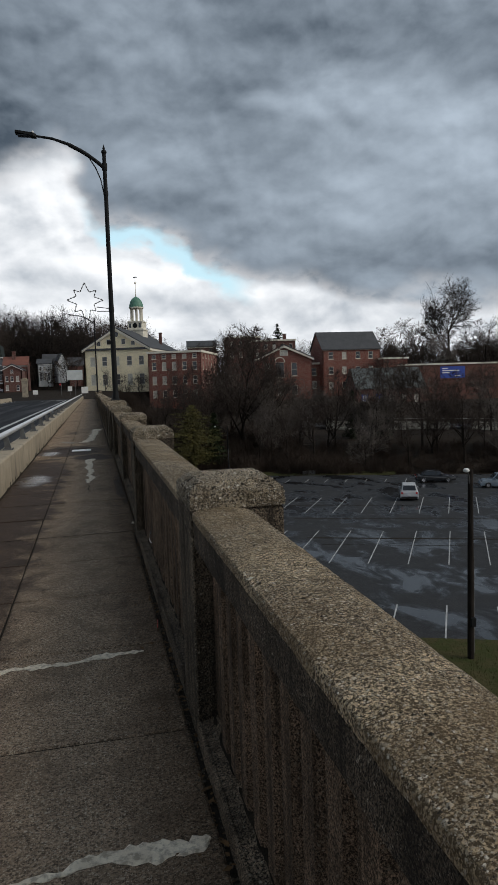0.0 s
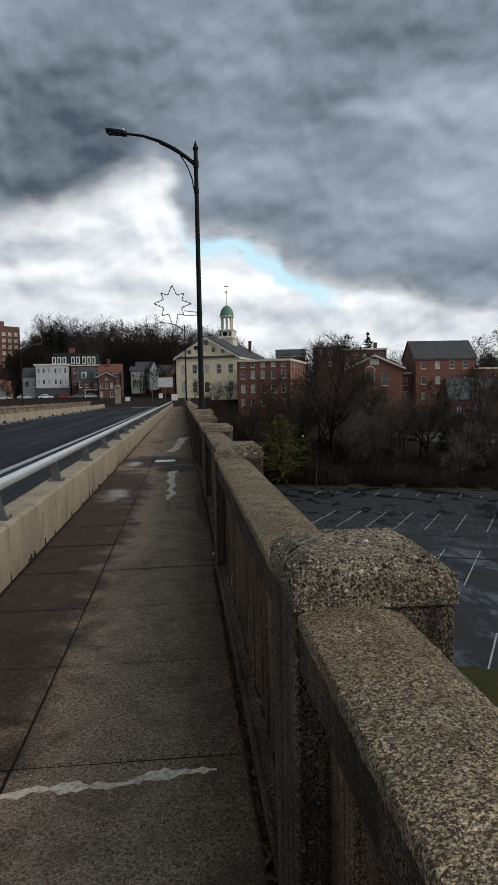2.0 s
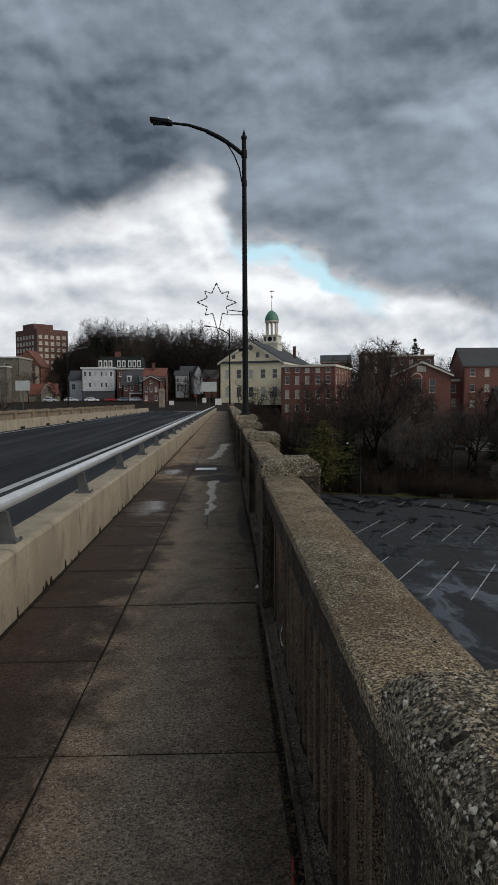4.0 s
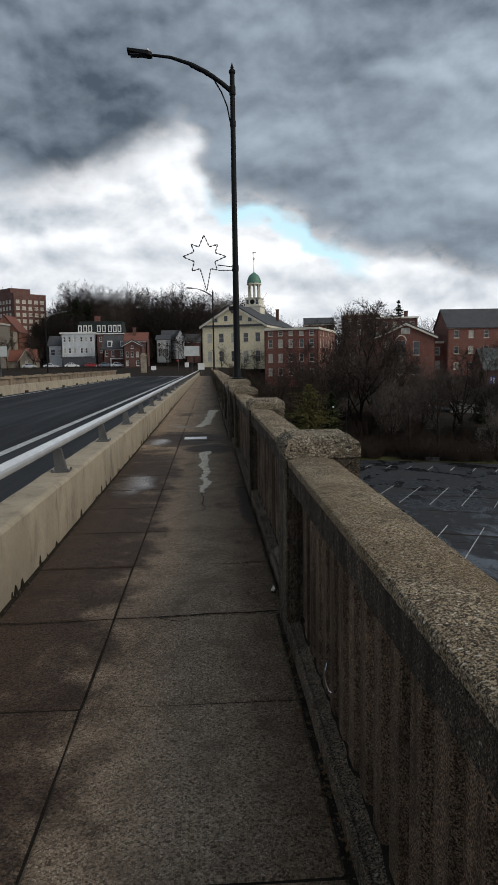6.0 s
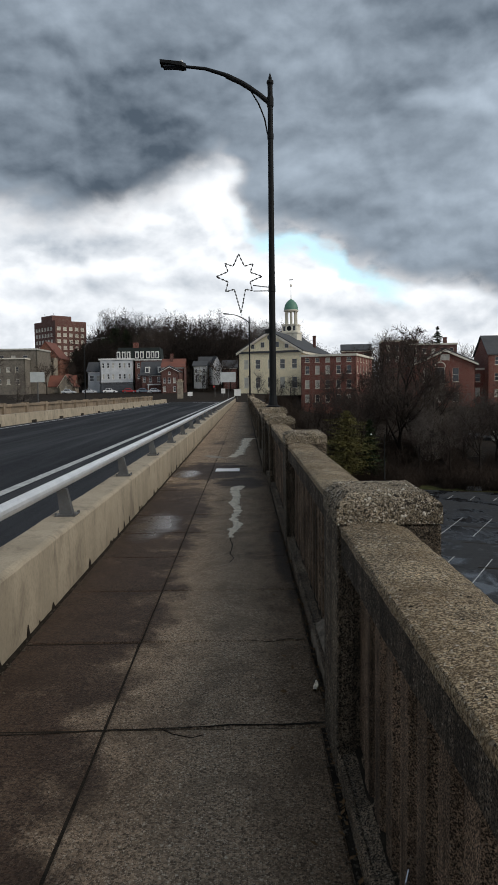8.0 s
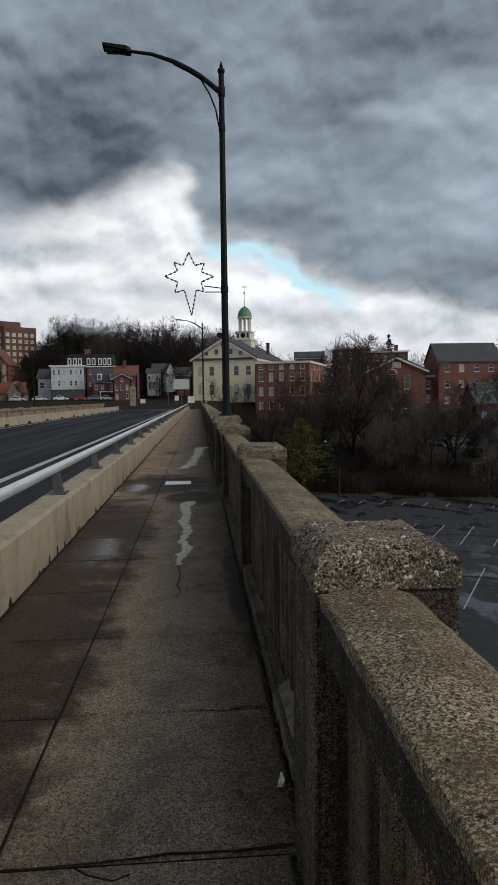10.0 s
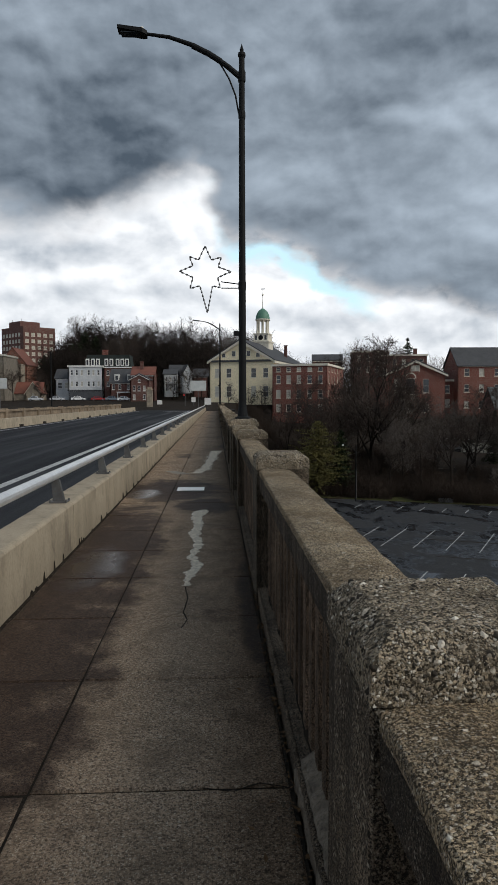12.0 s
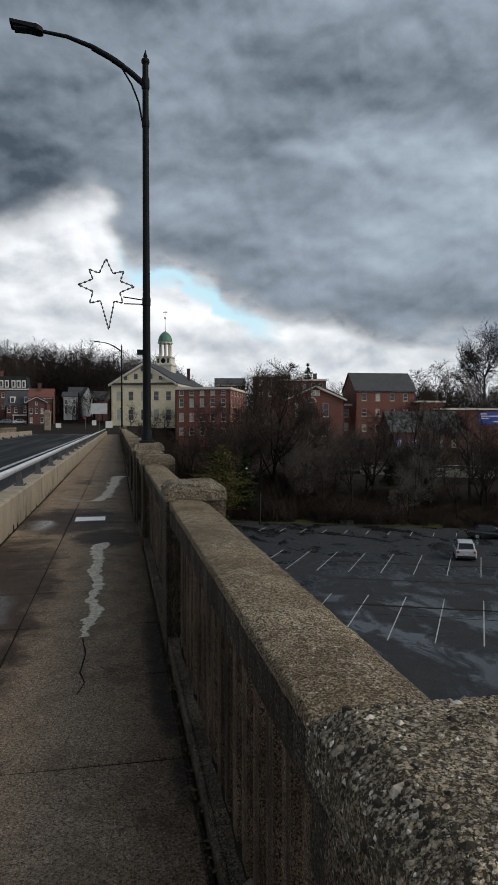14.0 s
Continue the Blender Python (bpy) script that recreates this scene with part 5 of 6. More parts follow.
def paint(name, c):
    return mat(name, c, tuple(x * 0.9 for x in c), 2, 0.22, fine=tuple(x * 0.8 for x in c), fine_scale=10, fine_amt=0.2, bump=0, spec=0.6)


silver_p, black_p, grey_p, white_p, red_p = paint("silver_car_paint", (0.5, 0.52, 0.54)), paint("black_car_paint", (0.012, 0.013, 0.016)), paint("blue_grey_car_paint", (0.17, 0.21, 0.25)), paint("white_car_paint", (0.75, 0.75, 0.75)), paint("red_car_paint", (0.30, 0.02, 0.02))
car(32.6, 66.2, 66, LOT, silver_p, "silver sport utility car parked on wet asphalt", 4.5, 1.85, 1.68, True)
car(40.6, 75.2, -20, LOT, black_p, "black saloon car parked at the lot edge", 4.7, 1.8, 1.45)
car(45.2, 68.6, 157, LOT, grey_p, "blue-grey sport utility car parked in the lot", 4.6, 1.85, 1.68, True)
for x, y, rz, p, lab in ((-44, 226, 2, white_p, "white car parked along the street"), (-37.5, 225, 4, red_p, "red car parked along the street"), (-32.5, 222, 0, grey_p, "grey car parked in front of brick houses"),
                         (-28.3, 219, 3, white_p, "white car parked in front of brick houses"), (-57, 224, 0, silver_p, "silver car parked along the street"), (-50.5, 225, 1, silver_p, "pale car parked along the street")):
    car(x, y, rz, ground_z(x, y) + 0.13, p, lab)


# ---- buildings ----
def wall_with_openings(w, h, openings, depth=0.22):
    """A wall face in x and z at y = 0, pierced by openings (x0, x1, z0, z1) whose reveals go back by depth."""
    g = Geo()
    xs = sorted({0, w, *[o[0] for o in openings], *[o[1] for o in openings]})
    zs = sorted({0, h, *[o[2] for o in openings], *[o[3] for o in openings]})
    for i in range(len(xs) - 1):
        for j in range(len(zs) - 1):
            cx, cz = (xs[i] + xs[i + 1]) / 2, (zs[j] + zs[j + 1]) / 2
            if not any(o[0] < cx < o[1] and o[2] < cz < o[3] for o in openings):
                g.face((xs[i], 0, zs[j]), (xs[i + 1], 0, zs[j]), (xs[i + 1], 0, zs[j + 1]), (xs[i], 0, zs[j + 1]))
    for x0, x1, z0, z1 in openings:
        d = depth
        g.face((x0, 0, z0), (x0, d, z0), (x0, d, z1), (x0, 0, z1))
        g.face((x1, 0, z0), (x1, 0, z1), (x1, d, z1), (x1, d, z0))
        g.face((x0, 0, z0), (x1, 0, z0), (x1, d, z0), (x0, d, z0))
        g.face((x0, 0, z1), (x0, d, z1), (x1, d, z1), (x1, 0, z1))
    g.face((0, 0.3, 0), (0, 0.3, h), (w, 0.3, h), (w, 0.3, 0))
    g.face((0, 0, h), (w, 0, h), (w, 0.3, h), (0, 0.3, h))
    g.face((0, 0, 0), (0, 0, h), (0, 0.3, h), (0, 0.3, 0))
    g.face((w, 0, 0), (w, 0.3, 0), (w, 0.3, h), (w, 0, h))
    return g


def window(parent, m, x0, x1, z0, z1, pane_m, frame_m, sill=True, hood=False, bars=True):
    w = part("window", Geo().box(x0, x1, 0.16, 0.20, z0, z1), pane_m, parent, m=m)
    f, t = Geo(), 0.09
    f.box(x0, x0 + t, 0.09, 0.158, z0, z1).box(x1 - t, x1, 0.09, 0.158, z0, z1).box(x0 + t, x1 - t, 0.09, 0.158, z1 - t, z1).box(x0 + t, x1 - t, 0.09, 0.158, z0, z0 + t)
    if bars:
        f.box(x0 + t, x1 - t, 0.10, 0.156, (z0 + z1) / 2 - 0.04, (z0 + z1) / 2 + 0.04)
    part("frame", f, frame_m, w)
    if sill:
        part("sill", Geo().box(x0 - 0.1, x1 + 0.1, -0.08, 0.09, z0 - 0.16, z0 - 0.003), frame_m, w)
    if hood:
        part("lintel", Geo().box(x0 - 0.12, x1 + 0.12, -0.05, 0.09, z1 + 0.003, z1 + 0.26), frame_m, w)


def grid_openings(w, cols, rows, ww):
    """cols: window centres along the wall; rows: (sill height, window height)."""
    return [(c - ww / 2, c + ww / 2, z, z + hh) for c in cols for z, hh in rows]


def house(name, x, y, z, rz, w, d, h, label, wall, roof_m, trim=white_m, front=(), side=(), left=(), ridge=0.0, gable_front=False, overhang=0.35, pane=None, cornice=0.5, hood=False, sill=True, category="building", hip=0.0):
    """A block with its front along local x at y = 0; openings are cut in the front, the side at x = w and the side at x = 0."""
    pane = pane or glass_m
    b = thing(name, pose(x, y, z, 0, 0, rz), label, category, "town buildings")
    walls = ((pose(0, 0, 0), w, front), (pose(w, 0, 0, 0, 0, 90), d, side), (pose(w, d, 0, 0, 0, 180), w, ()), (pose(0, d, 0, 0, 0, -90), d, left))
    for m, ww, ops in walls:
        wl = part("wall", wall_with_openings(ww, h, list(ops)), wall, b, m=m)
        for k, o in enumerate(ops):
            window(wl, None, *o, blind_m if (k * 7 + len(ops)) % 5 in (0, 2) else pane, trim, sill, hood)
    o = overhang
    if ridge and gable_front:
        for mm, yy in ((0, 0.0), (1, d)):
            part("gable", Geo().face((0, yy, h), (w, yy, h), (w / 2, yy, h + ridge)).face((0, yy + (0.3 if not mm else -0.3), h), (w / 2, yy + (0.3 if not mm else -0.3), h + ridge), (w, yy + (0.3 if not mm else -0.3), h)), wall, b)
        sl = ridge / (w / 2)
        g = Geo()
        t = 0.25
        sec = [(-o, h - o * sl), (w / 2, h + ridge), (w + o, h - o * sl), (w + o, h - o * sl + t), (w / 2, h + ridge + t * 1.2), (-o, h - o * sl + t)]
        n = len(sec)
        for yy, shrink in ((-o, 0), (d + o, hip)):
            g.v += [(px, yy - (shrink if pz > h + ridge * 0.6 else 0), pz) for px, pz in sec]
        g.f += [(k, n + k, n + (k + 1) % n, (k + 1) % n) for k in range(n)] + [tuple(range(n)), tuple(reversed(range(n, 2 * n)))]
        part("roof", g, roof_m, b)
        if cornice:
            for s in (0, 1):
                rk = Geo()
                p = [(-o - 0.05, h - o * sl - 0.1), (w / 2, h + ridge - 0.1), (w / 2, h + ridge - 0.1 - cornice), (-o - 0.05, h - o * sl - 0.1 - cornice * 0.8)]
                if s:
                    p = [(w - a, c) for a, c in p]
                for yy in (-o - 0.06, -0.003):
                    rk.v += [(a, yy, c) for a, c in p]
                rk.f += [(0, 1, 2, 3), (7, 6, 5, 4)] + [(k, 4 + k, 4 + (k + 1) % 4, (k + 1) % 4) for k in range(4)]
                part("raking_cornice", rk, trim, b)
    elif ridge:
        sl = ridge / (d / 2)
        for xx, off in ((0.0, 0.3), (w, -0.3)):
            part("gable", Geo().face((xx, 0, h), (xx, d, h), (xx, d / 2, h + ridge)).face((xx + off, 0, h), (xx + off, d / 2, h + ridge), (xx + off, d, h)), wall, b)
        g, t = Geo(), 0.22
        sec = [(-o, h - o * sl), (d / 2, h + ridge), (d + o, h - o * sl), (d + o, h - o * sl + t), (d / 2, h + ridge + t * 1.2), (-o, h - o * sl + t)]
        n = len(sec)
        for xx in (-o, w + o):
            g.v += [(xx, py, pz) for py, pz in sec]
        g.f += [(k, (k + 1) % n, n + (k + 1) % n, n + k) for k in range(n)] + [tuple(reversed(range(n))), tuple(range(n, 2 * n))]
        part("roof", g, roof_m, b)
        if cornice:
            part("cornice", Geo().box(0, w, -0.14, -0.003, h - cornice, h - 0.02), trim, b)
    else:
        part("roof", Geo().box(0.31, w - 0.31, 0.31, d - 0.31, h - 0.4, h - 0.15), roof_m, b)
        if cornice:
            part("cornice", Geo().box(-0.3, w + 0.3, -0.3, -0.003, h - cornice * 0.6, h + 0.25).box(w + 0.003, w + 0.3, 0, d, h - cornice * 0.6, h + 0.25).box(-0.3, -0.003, 0, d, h - cornice * 0.6, h + 0.25).box(0, w, 0.002, 0.4, h + 0.003, h + 0.25), trim, b)
    return b


def chimney(parent, x, y, z0, z1, m=None, s=0.6):
    c = part("chimney", Geo().box(x - s, x + s, y - s * 0.7, y + s * 0.7, z0, z1).box(x - s - 0.1, x + s + 0.1, y - s * 0.7 - 0.1, y + s * 0.7 + 0.1, z1 + 0.003, z1 + 0.22), m or brick2_m, parent)


# church with a cupola at the bridge end
ops = grid_openings(18.7, (2.2, 5.7, 9.35, 13.0, 16.5), ((2.2, 3.0), (7.6, 2.6)), 1.5)
sops = grid_openings(40, (4, 10, 16, 22, 28, 34), ((2.2, 3.4), (7.6, 2.8)), 1.6)
church = house("church", -1.62, 200, 0.5, -20, 18.7, 40.5, 12.6, "cream stuccoed church with a grey gable roof and green-domed cupola", cream_m, slate_m, trim_m, ops, sops, (), 5.6, True, 0.6, cornice=0.7, category="church", hip=6.0)
part("cornice", Geo().box(-0.5, 19.2, -0.45, -0.003, 12.0, 12.55), slate_m, church, "dark cornice line below the pediment")
part("cornice", Geo().box(18.703, 19.2, 0, 40.5, 11.6, 12.3), trim_m, church)
for px in (4.2, 7.2, 11.5, 14.3):
    wl = part("window", Geo().box(px - 0.5, px + 0.5, -0.03, -0.004, 13.6 if 5 < px < 13 else 13.3, 15.0 if 5 < px < 13 else 14.4), glass_m, church)
    z1 = 15.1 if 5 < px < 13 else 14.5
    fr = Geo().box(px - 0.62, px - 0.5, -0.05, -0.004, 13.25, z1).box(px + 0.5, px + 0.62, -0.05, -0.004, 13.25, z1)
    part("frame", fr.box(px - 0.5, px + 0.5, -0.05, -0.031, z1 - 0.1, z1).box(px - 0.5, px + 0.5, -0.05, -0.031, 13.25, 13.35), trim_m, wl)
part("lunette", Geo().tube([(9.35, -0.004, 16.4), (9.35, -0.04, 16.4)], 0.75, 16), glass_m, church)
chimney(church, 15.2, 28.0, 14.0, 18.4, s=0.45)
tx, ty = 9.35, 22.0
tower = part("bell_tower", Geo().box(tx - 2.6, tx + 2.6, ty - 2.6, ty + 2.6, 14.5, 19.0), trim_m, church, "cream wooden tower stages")
part("cornice", Geo().box(tx - 2.85, tx + 2.85, ty - 2.85, ty + 2.85, 19.003, 19.4), trim_m, tower)
part("stage", Geo().box(tx - 2.3, tx + 2.3, ty - 2.3, ty + 2.3, 19.403, 21.5).box(tx - 2.5, tx + 2.5, ty - 2.5, ty + 2.5, 21.503, 21.85), trim_m, tower)
part("clock_face", Geo().tube([(tx, ty - 2.303, 20.5), (tx, ty - 2.37, 20.5)], 0.75, 20), black_m, tower, "dark round clock face")
for a in (-1.55, 1.55):
    part("louvre", Geo().box(tx + a - 0.35, tx + a + 0.35, ty - 2.34, ty - 2.303, 19.8, 21.2), glass_m, tower)
for k in range(8):
    a = 2 * math.pi * (k + 0.5) / 8
    part("column", Geo().lathe(tx + 1.75 * math.cos(a), ty + 1.75 * math.sin(a), [(0.30, 21.853), (0.30, 22.05), (0.24, 22.1), (0.22, 25.6), (0.3, 25.7), (0.3, 25.85)], 10), trim_m, tower, smooth=True)
part("drum", Geo().lathe(tx, ty, [(2.15, 25.853), (2.3, 26.0), (2.3, 26.3), (2.1, 26.35)], 20), trim_m, tower)
part("dome", Geo().lathe(tx, ty, [(2.2, 26.353), (2.15, 27.0), (1.9, 27.9), (1.45, 28.7), (0.8, 29.3), (0.3, 29.6), (0.15, 29.7)], 20), copper_m, tower, "green copper dome", smooth=True)
part("spire", Geo().lathe(tx, ty, [(0.16, 29.6), (0.1, 31.5), (0.07, 33.4), (0.28, 33.6), (0.34, 33.9), (0.2, 34.2), (0.05, 34.3), (0.04, 36.0)], 10), trim_m, tower, smooth=True)
part("weather_vane", Geo().box(tx - 0.6, tx + 0.7, ty - 0.03, ty + 0.03, 35.5, 35.75), black_m, tower)

# brick blocks across the creek
ops = grid_openings(14.2, (1.6, 4.3, 7.0, 9.8, 12.5), ((3.0, 1.9), (6.5, 2.1), (10.2, 2.1), (13.2, 1.1)), 1.15)
sops = grid_openings(24, (3, 7, 11, 15, 19), ((6.5, 2.1), (10.2, 2.1), (13.2, 1.1)), 1.15)
house("brick_hall", 14.6, 180.2, -4.2, -20.5, 14.2, 24, 14.9, "long red brick hall with white cornice and sash windows", brick_m, slate_m, trim_m, ops, sops, (), category="brick building")
ops = [(5.2, 7.6, 6.6, 10.8), (9.6, 11.2, 7.0, 10.6), (2.2, 3.8, 7.0, 10.6), (5.6, 7.2, 1.8, 4.4), (9.6, 11.2, 1.8, 4.4), (2.2, 3.8, 1.8, 4.4)]
hb = house("brick_chapel", 44.6, 182.3, -3.4, -9, 15.3, 24, 12.0, "red brick hall with a white-trimmed gable front and arched window", brick_m, slate_m, trim_m, ops, grid_openings(24, (4, 9, 14, 19), ((7.0, 3.4),), 1.4), (), 3.5, True, 0.6, cornice=0.55, category="brick building")
wl = part("window", Geo().box(6.6, 8.6, -0.05, -0.004, 12.6, 14.0), blind_m, hb)
part("frame", Geo().box(6.45, 6.6, -0.07, -0.004, 12.5, 14.1).box(8.6, 8.75, -0.07, -0.004, 12.5, 14.1).box(6.6, 8.6, -0.07, -0.004, 14.0, 14.12).box(7.55, 7.65, -0.07, -0.052, 12.6, 14.0), trim_m, wl)
arch = Geo()
for k in range(12):
    a0, a1 = math.pi * k / 12, math.pi * (k + 1) / 12
    arch.face(*[(6.4 + r * math.cos(a), -0.06, 10.8 + r * math.sin(a)) for r, a in ((1.25, a0), (1.5, a0), (1.5, a1), (1.25, a1))])
    arch.face(*[(6.4 + r * math.cos(a), yy, 10.8 + r * math.sin(a)) for r, a, yy in ((1.5, a0, -0.06), (1.5, a0, -0.003), (1.5, a1, -0.003), (1.5, a1, -0.06))])
part("arch", arch, trim_m, hb)
house("brick_house", 46, 232, 0, -8, 12, 14, 18.0, "dark brick house with a flat roof behind bare trees", brick2_m, slate_m, trim_m, grid_openings(12, (2, 5, 8, 10.5), ((11, 2), (14.6, 2)), 1.1), (), (), category="brick building")
bh = house("brick_house", 54.5, 230, 0, -8, 15.5, 14, 16.6, "dark brick house with white windows and a flat roof", brick2_m, slate_m, trim_m, grid_openings(15.5, (2, 5, 8, 11, 13.8), ((10.5, 1.9), (13.6, 1.7)), 1.2), (), (), category="brick building")
chimney(bh, 12.2, 4, 16.0, 18.8)
house("brick_house", 33, 236, 0, -8, 10, 12, 15.2, "grey-roofed brick house among bare trees", brick2_m, slate_m, trim_m, grid_openings(10, (2, 5, 8), ((9.5, 2), (12.6, 1.6)), 1.1), (), (), 2.2, category="brick building")
ops = grid_openings(17, (2.4, 6.3, 10.4, 14.2), ((3.0, 1.9), (7.2, 2.0), (11.4, 2.0)), 1.35)
house("gabled_brick_house", 63.9, 182.4, -3.4, -3, 17, 13, 14.2, "tall red brick house with a dark slate gable roof", brick_m, slate_m, trim_m, ops, grid_openings(13, (3.2, 9.8), ((7.2, 2.0), (11.4, 2.0)), 1.2), (), 5.0, cornice=0.35, category="brick building")
house("brick_link", 60.2, 186, -3.4, -3, 4.4, 8, 10.4, "low brick link between two halls with a flat roof", brick_m, slate_m, trim_m, grid_openings(4.4, (2.1,), ((3.2, 2.2), (7.0, 2.1)), 1.5), (), (), category="brick building")
house("brick_wing", 80.4, 178.2, -3.6, -3, 7.2, 8, 11.3, "flat-roofed red brick wing with white coping", brick_m, slate_m, trim_m, (), (), (), cornice=0.3, category="brick building")
house("long_brick_building", 84.5, 174.5, -5.0, -3, 60, 22, 10.6, "long plain red brick building with white coping", brick4_m, slate_m, trim_m, (), (), (), cornice=0.3, category="brick building")
sign = thing("wall_sign", pose(84.5, 174.5, -5.0, 0, 0, -3), "blue sign with white lettering on a long brick wall", "sign")
part("panel", Geo().box(11.2, 18.6, -0.12, -0.004, 6.6, 9.9), blue_m, sign)
for z, x0, x1 in ((9.2, 11.7, 13.4), (8.6, 11.7, 16.8), (8.0, 11.7, 14.0), (7.1, 15.2, 17.2)):
    part("lettering_bar", Geo().box(x0, x1, -0.14, -0.121, z, z + 0.28), white_m, sign)
gh = house("low_brick_building", 67.6, 166.5, -7.0, -3, 19, 10, 6.7, "low brick building with a grey-green pitched roof and blue doors", brick2_m, greenroof_m, trim_m, grid_openings(19, (9.5, 13, 16.5), ((2.6, 2.2),), 1.2), (), (), 5.0, cornice=0.0, category="brick building")
for px in (1.2, 5.2):
    d = part("door", Geo().box(px, px + 1.7, -0.06, -0.004, 1.5, 5.0), blue_m, gh, "blue double door")
    for gx in (0.35, 1.0):
        part("door_glass", Geo().box(px + gx, px + gx + 0.35, -0.08, -0.061, 3.0, 4.7), white_m, d)

# street behind the creek: low pale wall, railing
rw = thing("roadside_wall", pose(0, 0, 0), "low pale concrete wall with a railing along a creekside road", "wall", kind="structure")
a, b = Vector((44, 136.5, 0)), Vector((92, 103.5, 0))
n = 14
for k in range(n):
    p, q = a.lerp(b, k / n), a.lerp(b, (k + 0.97) / n)
    zp, zq = -7.3 - 0.9 * k / n, -7.3 - 0.9 * (k + 1) / n
    nr = Vector((b.y - a.y, a.x - b.x, 0)).normalized() * 0.2
    if k in (1, 2, 4, 5, 6, 8, 9, 10, 12):
        g = Geo()
        g.v = [(c.x, c.y, z) for c, z in ((p - nr, zp - 2.5), (q - nr, zq - 2.5), (q + nr, zq - 2.5), (p + nr, zp - 2.5), (p - nr, zp + 0.9), (q - nr, zq + 0.9), (q + nr, zq + 0.9), (p + nr, zp + 0.9))]
        g.f = [(0, 3, 2, 1), (4, 5, 6, 7), (0, 1, 5, 4), (1, 2, 6, 5), (2, 3, 7, 6), (3, 0, 4, 7)]
        part("wall_section", g, trim_m, rw)
    part("rail", Geo().tube([(p.x, p.y, zp + 1.5), (q.x, q.y, zq + 1.5)], 0.06, 6), white_m, rw)
    part("rail_post", Geo().tube([(p.x, p.y, zp - 1.0), (p.x, p.y, zp + 1.5)], 0.05, 6), white_m, rw)
rd = Geo()
off = Vector((18, 24, 0)).normalized() * 7
for c, z in ((a + Vector((-6, 4, 0)), -7.6), (b, -8.3), (b + off, -8.1), (a + Vector((-6, 4, 0)) + off, -7.3)):
    rd.v.append((c.x, c.y, z))
for c in list(rd.v):
    rd.v.append((c[0], c[1], c[2] - 2.5))
rd.f = [(0, 1, 2, 3), (7, 6, 5, 4)] + [(k, 4 + k, 4 + (k + 1) % 4, (k + 1) % 4) for k in range(4)]
solid("creekside_road", rd, lot_m, "grey creekside road behind bare trees", "road", kind="structure")

# the town across the intersection
tb_w = [2.2 + 3.0 * k for k in range(6)]
tb = house("apartment_tower", -105.5, 348, 0, -46, 21, 17, 37.0, "dark red brick apartment tower of many storeys", brick2_m, slate_m, trim_m,
           [(c - 0.95, c + 0.95, 5 + 3.05 * k, 6.6 + 3.05 * k) for c in tb_w for k in range(10)], [(c - 0.95, c + 0.95, 5 + 3.05 * k, 6.6 + 3.05 * k) for c in (2.0, 5.2, 8.4, 11.6, 14.8) for k in range(10)], (), cornice=0.0, sill=True, category="apartment block", pane=blind_m)
part("penthouse", Geo().box(4.5, 15.5, 1.6, 12, 36.5, 39.9), brick2_m, tb)
for px, py in ((5.5, 3), (12.5, 4)):
    part("aerial", Geo().tube([(px, py, 39.8), (px, py, 41.4)], 0.06, 5), black_m, tb)
house("brick_gable_house", -80, 262, 2, -2, 10, 12, 13.2, "orange brick house with a steep roof", brick3_m, redroof_m, trim_m, (), (), (), 6.0, True, cornice=0.0, category="house")
house("stone_house", -82, 256, 2, -2, 11.5, 5, 13.0, "pale stone house below an orange brick gable", stone_m, slate_m, trim_m, grid_openings(11.5, (2, 5, 8), ((6, 1.6), (9.6, 1.4)), 1.0), (), (), cornice=0.0, category="house")
house("long_flat_building", -96, 232, 1, -2, 27, 14, 15.6, "long flat-roofed building of weathered stone", stone2_m, slate_m, blind_m, grid_openings(27, (3, 7, 11, 15, 19, 23), ((8, 1.8), (12, 1.6)), 1.6), (), (), category="building")
house("low_dark_building", -82, 226, 1, -2, 10.5, 5, 12.2, "low dark shop building", stone2_m, slate_m, trim_m, grid_openings(10.5, (2, 5, 8), ((4, 1.6), (8, 1.6)), 1.1), (), (), cornice=0.2, category="building")
house("stone_cottage", -73, 241, -1.4, 0, 13.5, 5.5, 5.9, "stone cottage with an orange roof and pale gable end", stone_m, redroof_m, trim_m, (), (), (), 3.4, cornice=0.0, category="house")
house("stone_cottage_end", -64.2, 238.2, -1.4, 0, 5.1, 8, 5.9, "pale stone gable end of a cottage with dark windows", stone_m, redroof_m, trim_m, [(1.0, 1.9, 2.2, 3.9), (3.2, 4.1, 2.2, 3.9), (2.1, 3.0, 4.4, 5.6)], (), (), 3.7, True, cornice=0.15, category="house")
house("siding_house", -56, 246, 1.0, 0, 8, 9, 8.5, "grey-blue sided house with dark shopfront", siding_m, slate_m, white_m, grid_openings(8, (1.6, 4, 6.4), ((5.0, 2.0),), 1.5), (), (), 3.2, category="house")
ops = grid_openings(11.7, (1.2, 2.9, 4.6, 6.9, 8.5, 10.2), ((5.2, 1.7), (9.0, 1.7)), 0.8)
wb = house("white_row_building", -50.2, 240, 1.4, 0, 11.7, 12, 12.0, "three-storey pale blue-white row building with a dark shopfront", siding_m, slate_m, white_m, ops, (), (), category="row building")
part("shopfront", Geo().box(0.2, 11.5, -0.12, -0.004, 0.2, 3.6), glass_m, wb, "dark shopfront")
part("awning", Geo().box(-0.2, 11.9, -0.5, -0.122, 3.65, 4.0), slate_m, wb)
